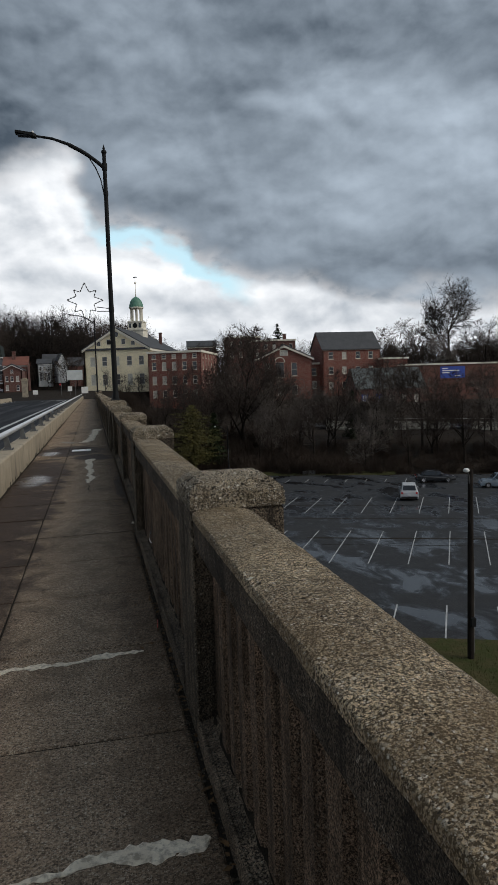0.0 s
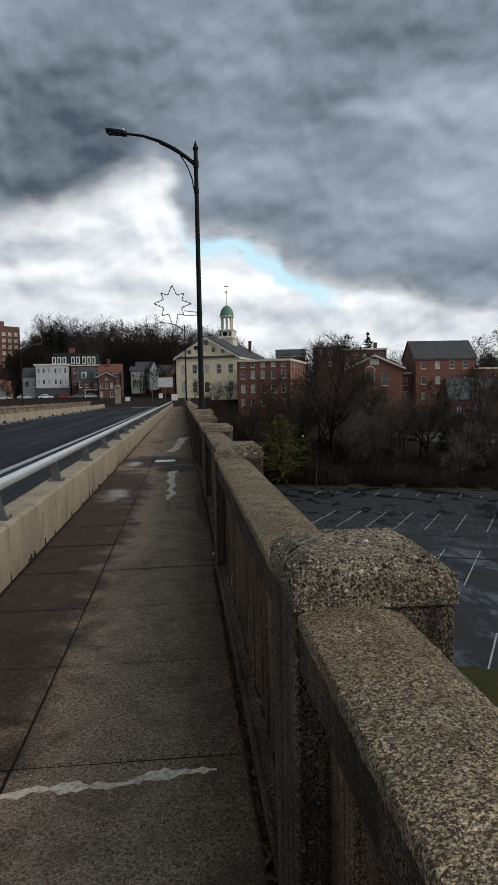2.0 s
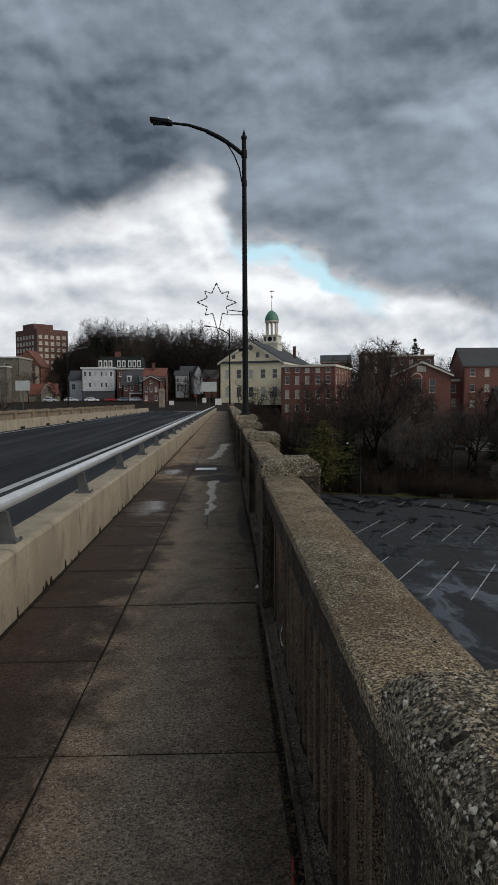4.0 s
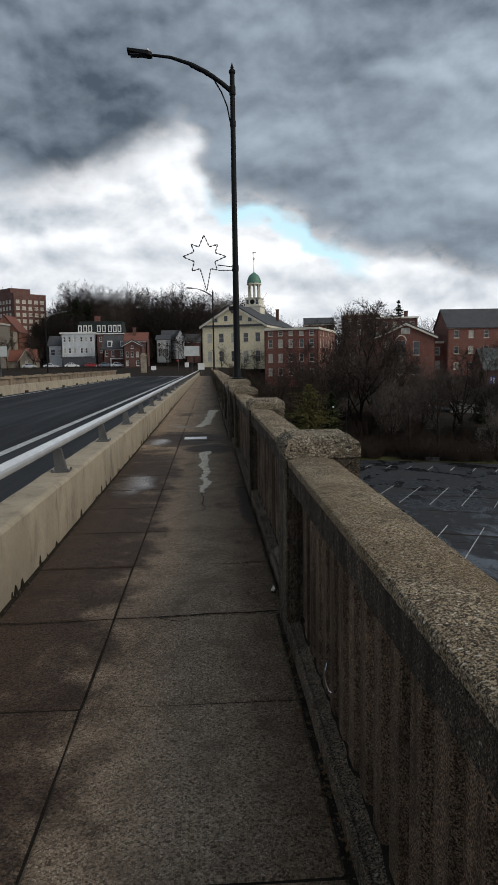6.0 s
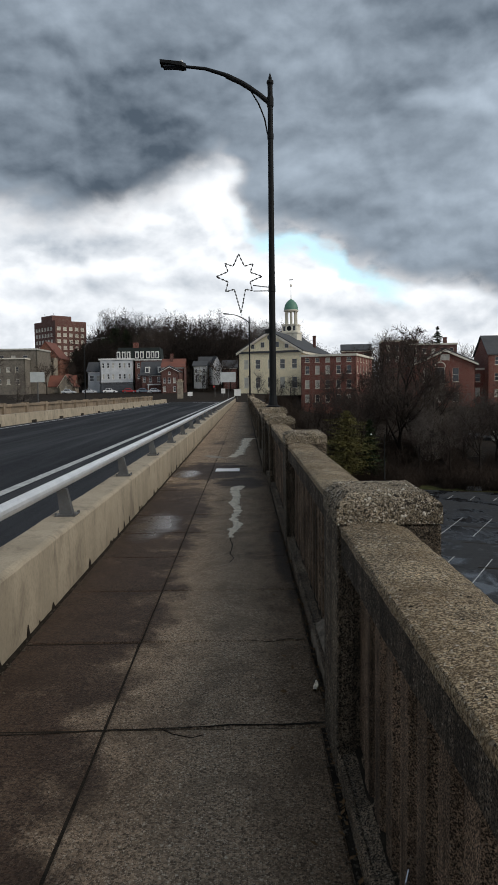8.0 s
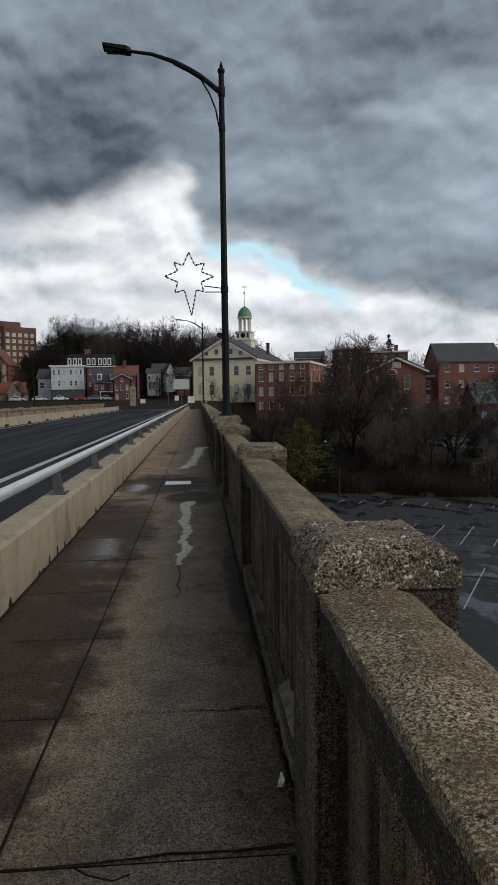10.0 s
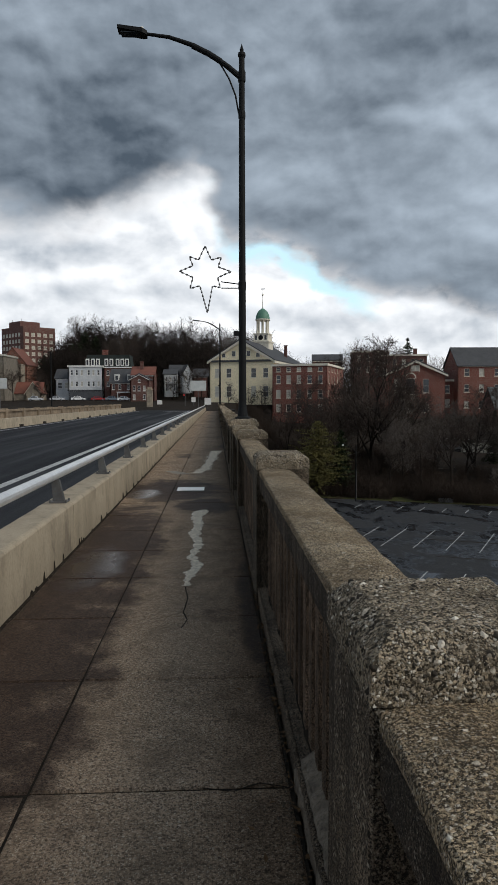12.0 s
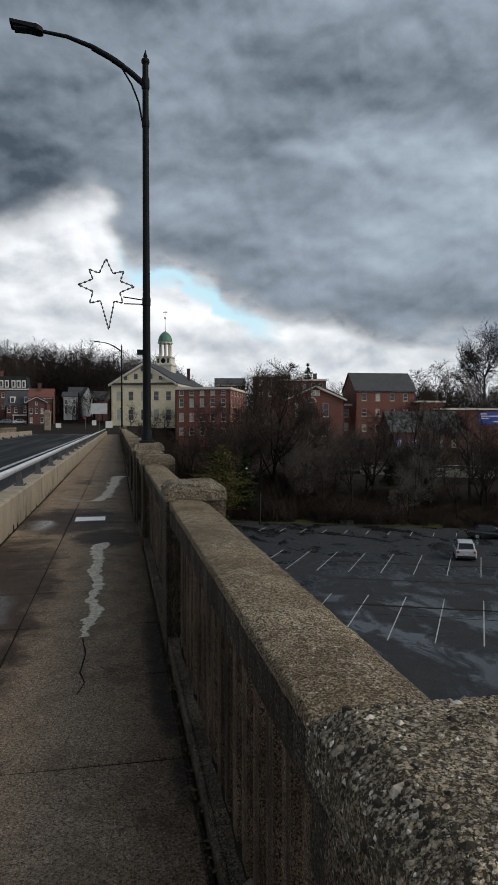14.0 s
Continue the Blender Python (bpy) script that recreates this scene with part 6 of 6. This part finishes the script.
mb = house("mansard_building", -38.3, 240.5, 1.4, 0, 9.5, 12, 11.6, "brick row building with a dark mansard roof and white dormers", brick2_m, slate_m, white_m, grid_openings(9.5, (1.5, 4, 6.5), ((5.2, 1.7), (9.0, 1.6)), 0.9), (), (), cornice=0.2, category="row building")
part("mansard", Geo().loft([(0, 0), (15.4, 0), (14.9, 4.0), (0.5, 4.0)][::-1], [0.3, 9.0]), mansard_m, mb, m=pose(-6.1, 0.0, 11.9))
for k, px in enumerate((-5.4, -3.6, -1.9, 1.0, 2.7, 4.8, 6.4, 8.0)):
    dm = part("dormer", Geo().box(px - 0.6, px + 0.6, -0.1, 1.0, 12.2, 14.6), white_m, mb, "white dormer")
    part("pane", Geo().box(px - 0.32, px + 0.32, -0.13, -0.103, 12.5, 14.2), glass_m, dm)
chimney(mb, 0.2, 3, 11.6, 17.6, brick_m, 0.9)
br = house("brick_row", -34.6, 230, 1.3, 0, 9.0, 10, 6.4, "dark red brick row with two white dormers", brick2_m, slate_m, white_m, grid_openings(9.0, (1.2, 3.2, 6.0, 8.0), ((4.0, 1.7),), 0.9), (), (), 4.3, category="row building")
for px in (2.2, 6.4):
    dm = part("dormer", Geo().box(px - 0.75, px + 0.75, 0.4, 3.0, 7.0, 9.0), white_m, br, "white dormer")
    part("pane", Geo().box(px - 0.45, px + 0.45, 0.36, 0.397, 7.2, 8.6), glass_m, dm)
part("porch", Geo().box(2.4, 7.2, -1.4, -0.004, 2.9, 3.3).box(2.5, 2.8, -1.3, -1.0, 0, 2.897).box(6.8, 7.1, -1.3, -1.0, 0, 2.897), white_m, br, "white entrance porch")
house("brick_gable_house", -26.2, 215.5, 1.1, 0, 5.6, 14, 7.2, "red brick gabled house with white raking trim", brick2_m, slate_m, white_m, [(0.8, 1.6, 3.6, 5.2), (2.3, 3.1, 3.6, 5.2), (3.9, 4.7, 3.6, 5.2), (0.8, 1.6, 0.9, 2.5), (3.9, 4.7, 0.9, 2.5), (2.4, 3.1, 6.2, 7.1)], (), (), 1.5, True, cornice=0.2, category="house")
gr = house("red_roof_house", -27, 226, 1.2, 0, 7.2, 9, 8.8, "brick house with a red roof", brick2_m, redroof_m, white_m, (), (), (), 2.6, category="house")
chimney(gr, 3.0, 3, 9, 13.0, brick2_m, 0.5)
house("white_house", -18.0, 242, 3.0, 0, 4.6, 9, 7.8, "white sided house with a grey roof below a wooded hill", siding_m, slate_m, white_m, grid_openings(4.6, (1.0, 2.4, 3.7), ((2.0, 2.6), (5.4, 1.4)), 0.8), (), (), 1.6, category="house")
house("white_gable_house", -11.4, 243, 4.2, 12, 3.4, 8, 6.8, "white gabled house with a steep grey roof", siding_m, slate_m, white_m, grid_openings(3.4, (1.1, 2.4), ((4.6, 1.5),), 0.6), (), (), 3.0, True, cornice=0.15, category="house")
house("grey_house", -16.6, 250, 5.0, 0, 6, 9, 6.0, "grey house with a dark roof on the slope", stone_m, slate_m, white_m, (), (), (), 3.4, category="house")
house("dark_shed", -7.8, 246, 2.8, 0, 5, 8, 7.5, "dark timber house between trees", brick2_m, slate_m, white_m, (), (), (), 2.5, category="house")

# things at the intersection
pil = thing("gate_pillar", pose(-13.9, 150, ground_z(-13.9, 150)), "square stone gate pillar at the bridge end", "pillar")
part("shaft", Geo().box(-0.58, 0.58, -0.58, 0.58, 0, 3.5), stone_m, pil)
part("capstone", Geo().box(-0.7, 0.7, -0.7, 0.7, 3.503, 3.8).box(-0.4, 0.4, -0.4, 0.4, 3.803, 4.1), barrier_m, pil)
def street_sign(x, y, w, z0, z1, label):
    zz = ground_z(x, y)
    s = thing("street_sign", pose(x, y, zz), label, "sign", "street signs")
    part("post", Geo().tube([(0, 0.06, 0), (0, 0.06, z1)], 0.05, 6), bracket_m, s)
    part("panel", Geo().box(-w / 2, w / 2, -0.02, 0.009, z0, z1), white_m, s)


street_sign(-11.8, 150, 1.05, 0.5, 1.4, "small white street sign by the stone pillar")
street_sign(-5.0, 160, 0.95, 0.8, 1.9, "small white street sign near the crossing")
street_sign(-1.5, 138, 1.3, 0.7, 2.0, "white arrow-shaped street sign at the walkway end")
tl = thing("traffic_signal", pose(-7.4, 158, ground_z(-7.4, 158)), "traffic signal with a red lamp on a slim post", "traffic signal")
part("post", Geo().tube([(0.6, 0, 0), (0.6, 0, 4.6), (-0.6, 0, 4.7)], 0.07, 6), bracket_m, tl)
part("signal_head", Geo().box(0.2, 0.55, -0.25, -0.003, 1.6, 2.7), black_m, tl)
part("lens", Geo().tube([(0.38, -0.253, 2.4), (0.38, -0.3, 2.4)], 0.22, 12), red_m, tl, "red signal lens")
sl = thing("street_lamp", pose(-27.4, 121, ground_z(-27.4, 121)), "grey street lamp with an angled arm across the bridge", "street lamp")
part("pole", Geo().lathe(0, 0, [(0.13, 0), (0.1, 5), (0.08, 10)], 10), black_m, sl)
part("arm", Geo().tube([(0, 0, 9.6), (0.9, 0, 10.6), (2.2, 0, 11.1), (3.2, 0, 11.2)], 0.05, 6), bracket_m, sl)
part("lamp_head", Geo().box(2.9, 3.6, -0.15, 0.15, 11.15, 11.3), bracket_m, sl)


# ---- trees ----
def branch_tree(seed, height, spread=0.5, levels=(8, 6, 5, 4, 3), lean=0.0, start=0.25, tw=0.02, r0=None, bole=0.62, dome=None, slivers=2, sides=(5, 4, 3), up=0.07):
    """A bare tree about its foot: a trunk with its limbs, and all finer branches. The last levels are fine tapering twigs; dome is the crown's outline
    as shares of the height (middle, radius across, radius up)."""
    r = random.Random(seed)
    trunk, crown = Geo(), Geo()
    rad = r0 or height * 0.016
    dome = dome or (0.60, 0.36, 0.42)

    def inside(p):
        k = 1.0 + 0.22 * noise.noise(Vector((p.x, p.y, p.z)) * (3.2 / height) + Vector((seed, 0, 0)))
        if p.z < dome[0] * height:
            return math.hypot(p.x, p.y) < dome[1] * height * k
        return (math.hypot(p.x, p.y) / (dome[1] * height * k)) ** 2 + ((p.z - dome[0] * height) / (dome[2] * height * k)) ** 2 < 1.0

    def grow(g, p, d, length, radius, segs, n_sides, wig, lift, free):
        pts, rr = [p], [radius]
        for i in range(segs):
            d = (d + Vector((r.gauss(0, wig), r.gauss(0, wig), r.gauss(0, wig) + lift))).normalized()
            q = p + d * (length / segs)
            if not free and not inside(q):
                if len(pts) > 1:
                    break
                q = p + d * (length / segs * 0.35)
            p = q
            pts.append(p)
            rr.append(max(tw * 0.5, radius * (1 - 0.72 * (i + 1) / segs)))
        g.tube(pts, rr, n_sides, False)
        return pts, rr

    def split(pts, rr, depth, length):
        n = levels[depth]
        for k in range(n):
            t = r.uniform(start if depth == 0 else 0.2, 1.0) if k else 0.98
            i = min(len(pts) - 2, int(t * (len(pts) - 1)))
            f = t * (len(pts) - 1) - i
            p = pts[i].lerp(pts[i + 1], f)
            d0 = (pts[i + 1] - pts[i]).normalized()
            side = Vector((r.gauss(0, 1), r.gauss(0, 1), r.gauss(0, 0.5)))
            side = (side - d0 * side.dot(d0)).normalized()
            s = spread * r.uniform(0.7, 1.5) * (0.5 if k == 0 else 1)
            d = (d0 * (1 - s * 0.55) + side * s).normalized()
            ln = length * (r.uniform(0.45, 0.72) * (1.15 - 0.45 * t) if depth == 0 else r.uniform(0.38, 0.62))
            if depth >= len(levels) - slivers:
                d = (d + Vector((0, 0, up))).normalized()
                ln *= 1.25
                e = p + d * ln
                if not inside(e):
                    e = p + d * ln * 0.4
                w = d.cross(Vector((r.gauss(0, 1), r.gauss(0, 1), r.gauss(0, 1)))).normalized() * tw * (0.8 if depth == len(levels) - 1 else 1.2)
                crown.face(p - w, p + w, e)
                q, qr = [p, e], [tw, tw * 0.5]
            else:
                rd = max(tw * (1.0 if depth > 1 else 1.6), (rr[i] * 0.62))
                q, qr = grow(trunk if depth == 0 else crown, p, d, ln, min(rd, ln * 0.05), (4, 3, 2)[min(depth, 2)], sides[min(depth, 2)], (0.14, 0.2, 0.26)[min(depth, 2)], up, False)
            if depth < len(levels) - 1:
                split(q, qr, depth + 1, ln)

    pts, rr = grow(trunk, Vector((0, 0, -0.3)), Vector((lean, 0, 1)).normalized(), height * bole, rad, 6, 7, 0.05, 0.03, True)
    split(pts, rr, 0, height * 0.62)
    return trunk, crown


def tree_meshes(seed, height, tw_m=None, **kw):
    t, c = branch_tree(seed, height, **kw)
    return t.mesh("trunk", bark_m, True), c.mesh("crown", tw_m or twig_m)


def plant(name, meshes, x, y, z, s, rz, label, group="bare trees"):
    t = thing(name, pose(x, y, z, 0, 0, rz) @ Matrix.Scale(s, 4), label, "tree", group)
    part("trunk", meshes[0], None, t)
    part("crown", meshes[1], None, t)
    return t


kinds = [tree_meshes(11, 14, spread=0.55, tw=0.022), tree_meshes(12, 15, spread=0.5, tw=0.022, lean=0.08), tree_meshes(13, 12, spread=0.65, tw=0.022, start=0.15),
         tree_meshes(14, 13, twig2_m, spread=0.6, tw=0.022, start=0.1), tree_meshes(15, 16, spread=0.45, tw=0.024)]
dense_k = [tree_meshes(31, 13, spread=0.55, levels=(9, 6, 5, 5, 4), tw=0.02, start=0.12), tree_meshes(32, 12, twig2_m, spread=0.6, levels=(11, 7, 5, 4, 4), tw=0.02, start=0.06)]
r = random.Random(5)
labels = ("bare dark tree with fine twigs on the creek bank", "slim bare tree on the wooded bank", "spreading bare tree above leaf litter", "pale-twigged bare tree on the bank", "tall bare tree among brush")
# bank behind the parking lot
for row, (s0, n, h0) in enumerate(((97, 10, 0.62), (103, 11, 0.72), (110, 9, 0.82), (120, 6, 0.75))):
    for k in range(n):
        x = 8 + (92 - 8) * (k + r.uniform(0.1, 0.9)) / n
        y = s0 + r.uniform(-3, 3) - 0.42 * (x - 20)
        if y < 58:
            continue
        i = r.randrange(5)
        gz = ground_z(x, y)
        plant("bare_tree", kinds[i], x, y, gz, h0 * r.uniform(0.8, 1.15) * (0.9 if x > 55 else 1.0), r.uniform(0, 360), labels[i])
# a dense dark group in the middle of the bank, and pale brush trees
for x, y, i, s in ((24.5, 112, 0, 1.60), (27.5, 116, 0, 1.55), (21.0, 115, 1, 1.0), (30, 111, 1, 1.0), (33.5, 108, 1, 0.85), (37, 104, 1, 0.9), (32, 103.5, 1, 0.72), (27.5, 106, 1, 0.75), (41, 101, 1, 0.7), (42, 103, 0, 1.0), (29, 119, 0, 1.5), (17, 106, 0, 0.95), (46, 100, 1, 0.8)):
    plant("bare_tree", dense_k[i], x, y, ground_z(x, y), s, r.uniform(0, 360), ("dense dark bare tree on the creek bank", "pale brushy bare tree on the creek bank")[i])
# taller trees beyond: among the buildings and at the skyline
big = tree_meshes(61, 26, bark_m, spread=0.60, levels=(9, 8, 7, 6, 4), tw=0.026, start=0.60, r0=0.5, bole=0.48, dome=(0.70, 0.25, 0.28), up=0.10)
plant("bare_tree", big, 130.2, 228, -2, 1.73, 0, "great spreading bare tree on the skyline")
for x, y, i, s in ((40, 205, 0, 1.45), (43, 214, 2, 1.5), (46.5, 210, 4, 1.25), (36, 214, 1, 1.1), (99, 225, 0, 1.3), (107, 232, 2, 1.5), (114, 235, 3, 1.5), (122, 236, 0, 1.4), (93, 230, 1, 1.25), (140, 232, 3, 1.5), (147, 236, 0, 1.3), (88, 236, 2, 1.3),
                   (110, 222, 3, 1.2), (152, 228, 2, 1.3), (26, 216, 2, 1.0), (18, 236, 1, 1.3), (9, 188, 2, 0.62), (12.5, 186, 0, 0.62), (16, 183, 1, 0.6), (22, 168, 1, 0.95), (31, 166, 0, 1.0), (35, 169, 2, 1.05), (14.5, 160, 2, 0.85), (66, 150, 1, 0.95), (71, 148, 0, 1.0), (88, 140, 2, 1.0), (95, 138, 0, 1.0), (103, 142, 1, 1.1), (3.5, 187, 3, 0.5)):
    plant("bare_tree", kinds[i], x, y, ground_z(x, y), s, r.uniform(0, 360), labels[i])
# a belt of crowns behind the long brick building
for x, y, i, s in ((96, 214, 0, 1.35), (101, 219, 1, 1.15), (106, 214, 0, 1.5), (111, 221, 0, 1.35), (117, 214, 1, 1.3), (122, 220, 0, 1.25), (127, 214, 0, 1.2), (136, 215, 0, 1.45), (141, 220, 1, 1.35), (146, 214, 0, 1.5), (152, 219, 0, 1.55), (158, 214, 1, 1.4), (164, 219, 0, 1.5), (92, 220, 1, 1.1)):
    plant("bare_tree", dense_k[i], x, y, ground_z(x, y), s * 1.25, r.uniform(0, 360), ("dense dark bare tree behind a long brick building", "pale bare tree behind a long brick building")[i])
# bushes on the near side of the town
for x, y, i, s in ((-31, 84, 1, 0.5), (-34, 90, 0, 0.55), (-38, 88, 1, 0.6), (-43, 94, 0, 0.6), (-47, 92, 1, 0.65), (-36, 99, 1, 0.5)):
    plant("bare_tree", dense_k[i], x, y, ground_z(x, y), s, r.uniform(0, 360), ("low dark bare bush beside the bridge", "low pale bare bush beside the bridge")[i])
# thin pale trees that veil the brick halls
for x, y, i, s in ((47, 118, 3, 0.8), (51, 113, 3, 0.85), (55, 118, 1, 0.95), (58, 110, 3, 0.8), (62, 114, 0, 0.95), (67, 108, 3, 0.85), (72, 112, 0, 0.95), (77, 104, 3, 0.8), (82, 106, 2, 1.0), (86, 100, 0, 0.95), (35, 124, 3, 0.95), (39, 120, 3, 0.85), (18.5, 120, 3, 0.8), (26, 128, 3, 1.1)):
    plant("bare_tree", kinds[i], x, y, ground_z(x, y), s, r.uniform(0, 360), labels[i])
for x, s0, i, s in ((50, 106, 0, 0.85), (56, 110, 0, 0.95), (61, 105, 1, 0.8), (65, 111, 0, 1.0), (69, 106, 0, 0.9), (73, 110, 1, 0.85), (77, 107, 0, 1.0), (81, 111, 0, 0.95), (86, 108, 0, 0.95), (90, 111, 0, 1.0), (46, 112, 0, 0.95), (38, 111, 0, 1.0), (14, 110, 0, 0.9), (19, 113, 0, 1.05)):
    y = s0 - 0.42 * (x - 20)
    plant("bare_tree", dense_k[i], x, y, ground_z(x, y), s, r.uniform(0, 360), ("dense dark bare tree on the creek bank", "pale brushy bare tree on the creek bank")[i])
# among the town's houses
for x, y, i, s in ((-21, 236, 0, 0.75), (-14.5, 238, 2, 0.8), (-8.5, 238, 0, 0.85), (-5, 240, 1, 0.9), (-58, 236, 2, 0.65), (-62, 246, 0, 0.8), (-70, 236, 1, 0.7), (-76, 232, 0, 0.75), (-24, 246, 2, 0.9), (-44, 262, 4, 1.1), (-33, 264, 0, 1.2)):
    plant("bare_tree", kinds[i], x, y, ground_z(x, y), s, r.uniform(0, 360), "bare tree between the town's houses", "bare trees in the town")
# left bank
for x, y, i, s in ((-37, 98, 0, 0.8), (-43, 103, 2, 0.8), (-48, 112, 3, 0.85), (-34, 106, 3, 0.55), (-52, 122, 0, 0.8), (-60, 210, 1, 0.7), (-70, 250, 0, 1.2), (-64, 262, 2, 1.2)):
    plant("bare_tree", kinds[i], x, y, ground_z(x, y), s, r.uniform(0, 360), labels[i])


def conifer(seed, height, width, tiers, leaf, tip=0.15, ragged_=0.3, domed=False):
    """An evergreen: many drooping boughs of short needle sprays round a trunk."""
    q = random.Random(seed)
    t, g = Geo(), Geo()
    t.tube([(0, 0, -0.3), (0, 0, height * 0.97)], [height * 0.018, 0.03], 7, False)
    for k in range(tiers):
        f = (k + q.uniform(0, 0.8)) / tiers
        z = height * (0.06 + 0.92 * f)
        rad = width * ((1 - f) ** 0.8 * (1 - tip) + tip * (1 - f)) * q.uniform(1 - ragged_, 1.1)
        if domed:
            rad = width * math.sin(math.pi * (0.22 + 0.76 * f)) ** 0.8 * q.uniform(1 - ragged_, 1.1)
        for b in range(9):
            a = q.uniform(0, 6.28)
            ln = rad * q.uniform(0.6, 1.1)
            d = Vector((math.cos(a), math.sin(a), q.uniform(-0.25, 0.25)))
            n = max(3, int(ln / 0.28))
            for i in range(n):
                p = Vector((0, 0, z)) + d * (ln * (i + 0.6) / n)
                for c in range(3):
                    e = Vector((q.gauss(0, 1), q.gauss(0, 1), q.gauss(0, 0.6))).normalized() * leaf * q.uniform(0.7, 1.5)
                    w = Vector((-e.y, e.x, q.gauss(0, 0.2))).normalized() * leaf * 0.28
                    g.face(p - w, p + w, p + e)
    return t, g


def evergreen(seed, h, w, tiers, leaf, m, x, y, z, label, **kw):
    t, g = conifer(seed, h, w, tiers, leaf, **kw)
    ob = thing("evergreen_tree", pose(x, y, z), label, "tree", "evergreens")
    part("trunk", t, bark_m, ob)
    part("needles", g, m, ob)


evergreen(1, 9.4, 5.0, 46, 0.24, yellow_m, 13.6, 95, -10.2, "yellow-green evergreen at the edge of the woods", ragged_=0.55, domed=True)
evergreen(2, 8.0, 3.0, 26, 0.42, needle_m, 17.0, 97, -10.2, "dark evergreen at the edge of the woods", tip=0.5)
evergreen(3, 9, 2.0, 30, 0.4, needle_m, 44.5, 112, -8.8, "slim dark evergreen on the creek bank", tip=0.3)
evergreen(4, 9, 2.0, 30, 0.4, needle_m, 50.5, 112, -8.8, "slim dark evergreen on the creek bank", tip=0.3)
evergreen(5, 24.0, 9.0, 34, 0.6, needle_m, 64.5, 232, -1, "tall conifer behind the brick halls", ragged_=0.45, tip=0.4)
for i, (x, y, h, w) in enumerate(((-59, 290, 21, 5.5), (-55, 296, 25, 7), (-50, 292, 24, 6), (-68, 292, 17, 4), (-72, 296, 15, 4), (-46, 300, 20, 6))):
    evergreen(10 + i, h, w * 1.15, 30, 0.8, needle_m, x, y, ground_z(x, y), "dark evergreen on the hill above the town", ragged_=0.45, domed=True)

# woods on the hill and brush on the bank
def scatter(base, places):
    """Many copies of a light mesh, joined."""
    v, f = np.array(base.v), base.f
    n = len(v)
    allv, allf = [], []
    for k, (x, y, z, s, a) in enumerate(places):
        c, d = math.cos(a) * s, math.sin(a) * s
        m = np.array([[c, -d, 0], [d, c, 0], [0, 0, s]])
        allv.append(v @ m.T + np.array([x, y, z]))
        allf += [tuple(i + k * n for i in q) for q in f]
    g = Geo()
    g.v = [tuple(p) for p in np.concatenate(allv)]
    g.f = allf
    return g


for seed, tone in ((51, bark_m), (52, twig_m), (53, bark_m)):
    t, c = branch_tree(seed, 22, spread=0.55, levels=(9, 7, 6, 6), tw=0.03, start=0.3, slivers=2, sides=(4, 3, 3))
    base = Geo()
    base.v = t.v + c.v
    base.f = t.f + [tuple(i + len(t.v) for i in q) for q in c.f]
    places = []
    for i in range(54):
        x, y = r.uniform(-66, 26), r.uniform(262, 345)
        places.append((x, y, ground_z(x, y) - 0.2, r.uniform(0.7, 1.25), r.uniform(0, 6.28)))
    for i in range(22):
        x, y = r.uniform(22, 190), r.uniform(246, 300)
        places.append((x, y, ground_z(x, y) - 0.2, r.uniform(0.65, 0.95), r.uniform(0, 6.28)))
    solid("far_woods", scatter(base, places), tone, "bare winter woods on the hill above the town", "woods", kind="stuff")

q = random.Random(9)
shrub = Geo()
for i in range(26):
    a, ln = q.uniform(0, 6.28), q.uniform(1.2, 3.4)
    p = Vector((q.gauss(0, 0.4), q.gauss(0, 0.4), -0.1))
    d = Vector((math.cos(a) * 0.45, math.sin(a) * 0.45, 1)).normalized()
    e = p + d * ln
    mid = p.lerp(e, 0.5) + Vector((q.gauss(0, .1), q.gauss(0, .1), 0))
    shrub.tube([p, mid, e], [0.03, 0.02, 0.008], 3, False)
    for k in range(11):
        f = q.uniform(0.25, 1)
        s = p.lerp(mid, f * 2) if f < 0.5 else mid.lerp(e, f * 2 - 1)
        o = Vector((q.gauss(0, 1), q.gauss(0, 1), abs(q.gauss(0, 1)) + 0.4)).normalized() * q.uniform(0.4, 1.2)
        w = o.cross(Vector((q.gauss(0, 1), q.gauss(0, 1), q.gauss(0, 1)))).normalized() * 0.016
        shrub.face(s - w, s + w, s + o)
places = []
while len(places) < 1000:
    x = q.uniform(4, 100)
    s = 92.0 + 42 * q.random() ** 1.9
    y = s - 0.42 * (x - 20)
    if y > 62 and not (x > 34 and s > 112):
        places.append((x, y, ground_z(x, y) - 0.1, q.uniform(0.45, 1.05) * (0.75 if x > 34 else 1.0), q.uniform(0, 6.28)))
solid("brush", scatter(shrub, places), brush_m, "tangled brown winter brush on the bank", "brush", kind="stuff")
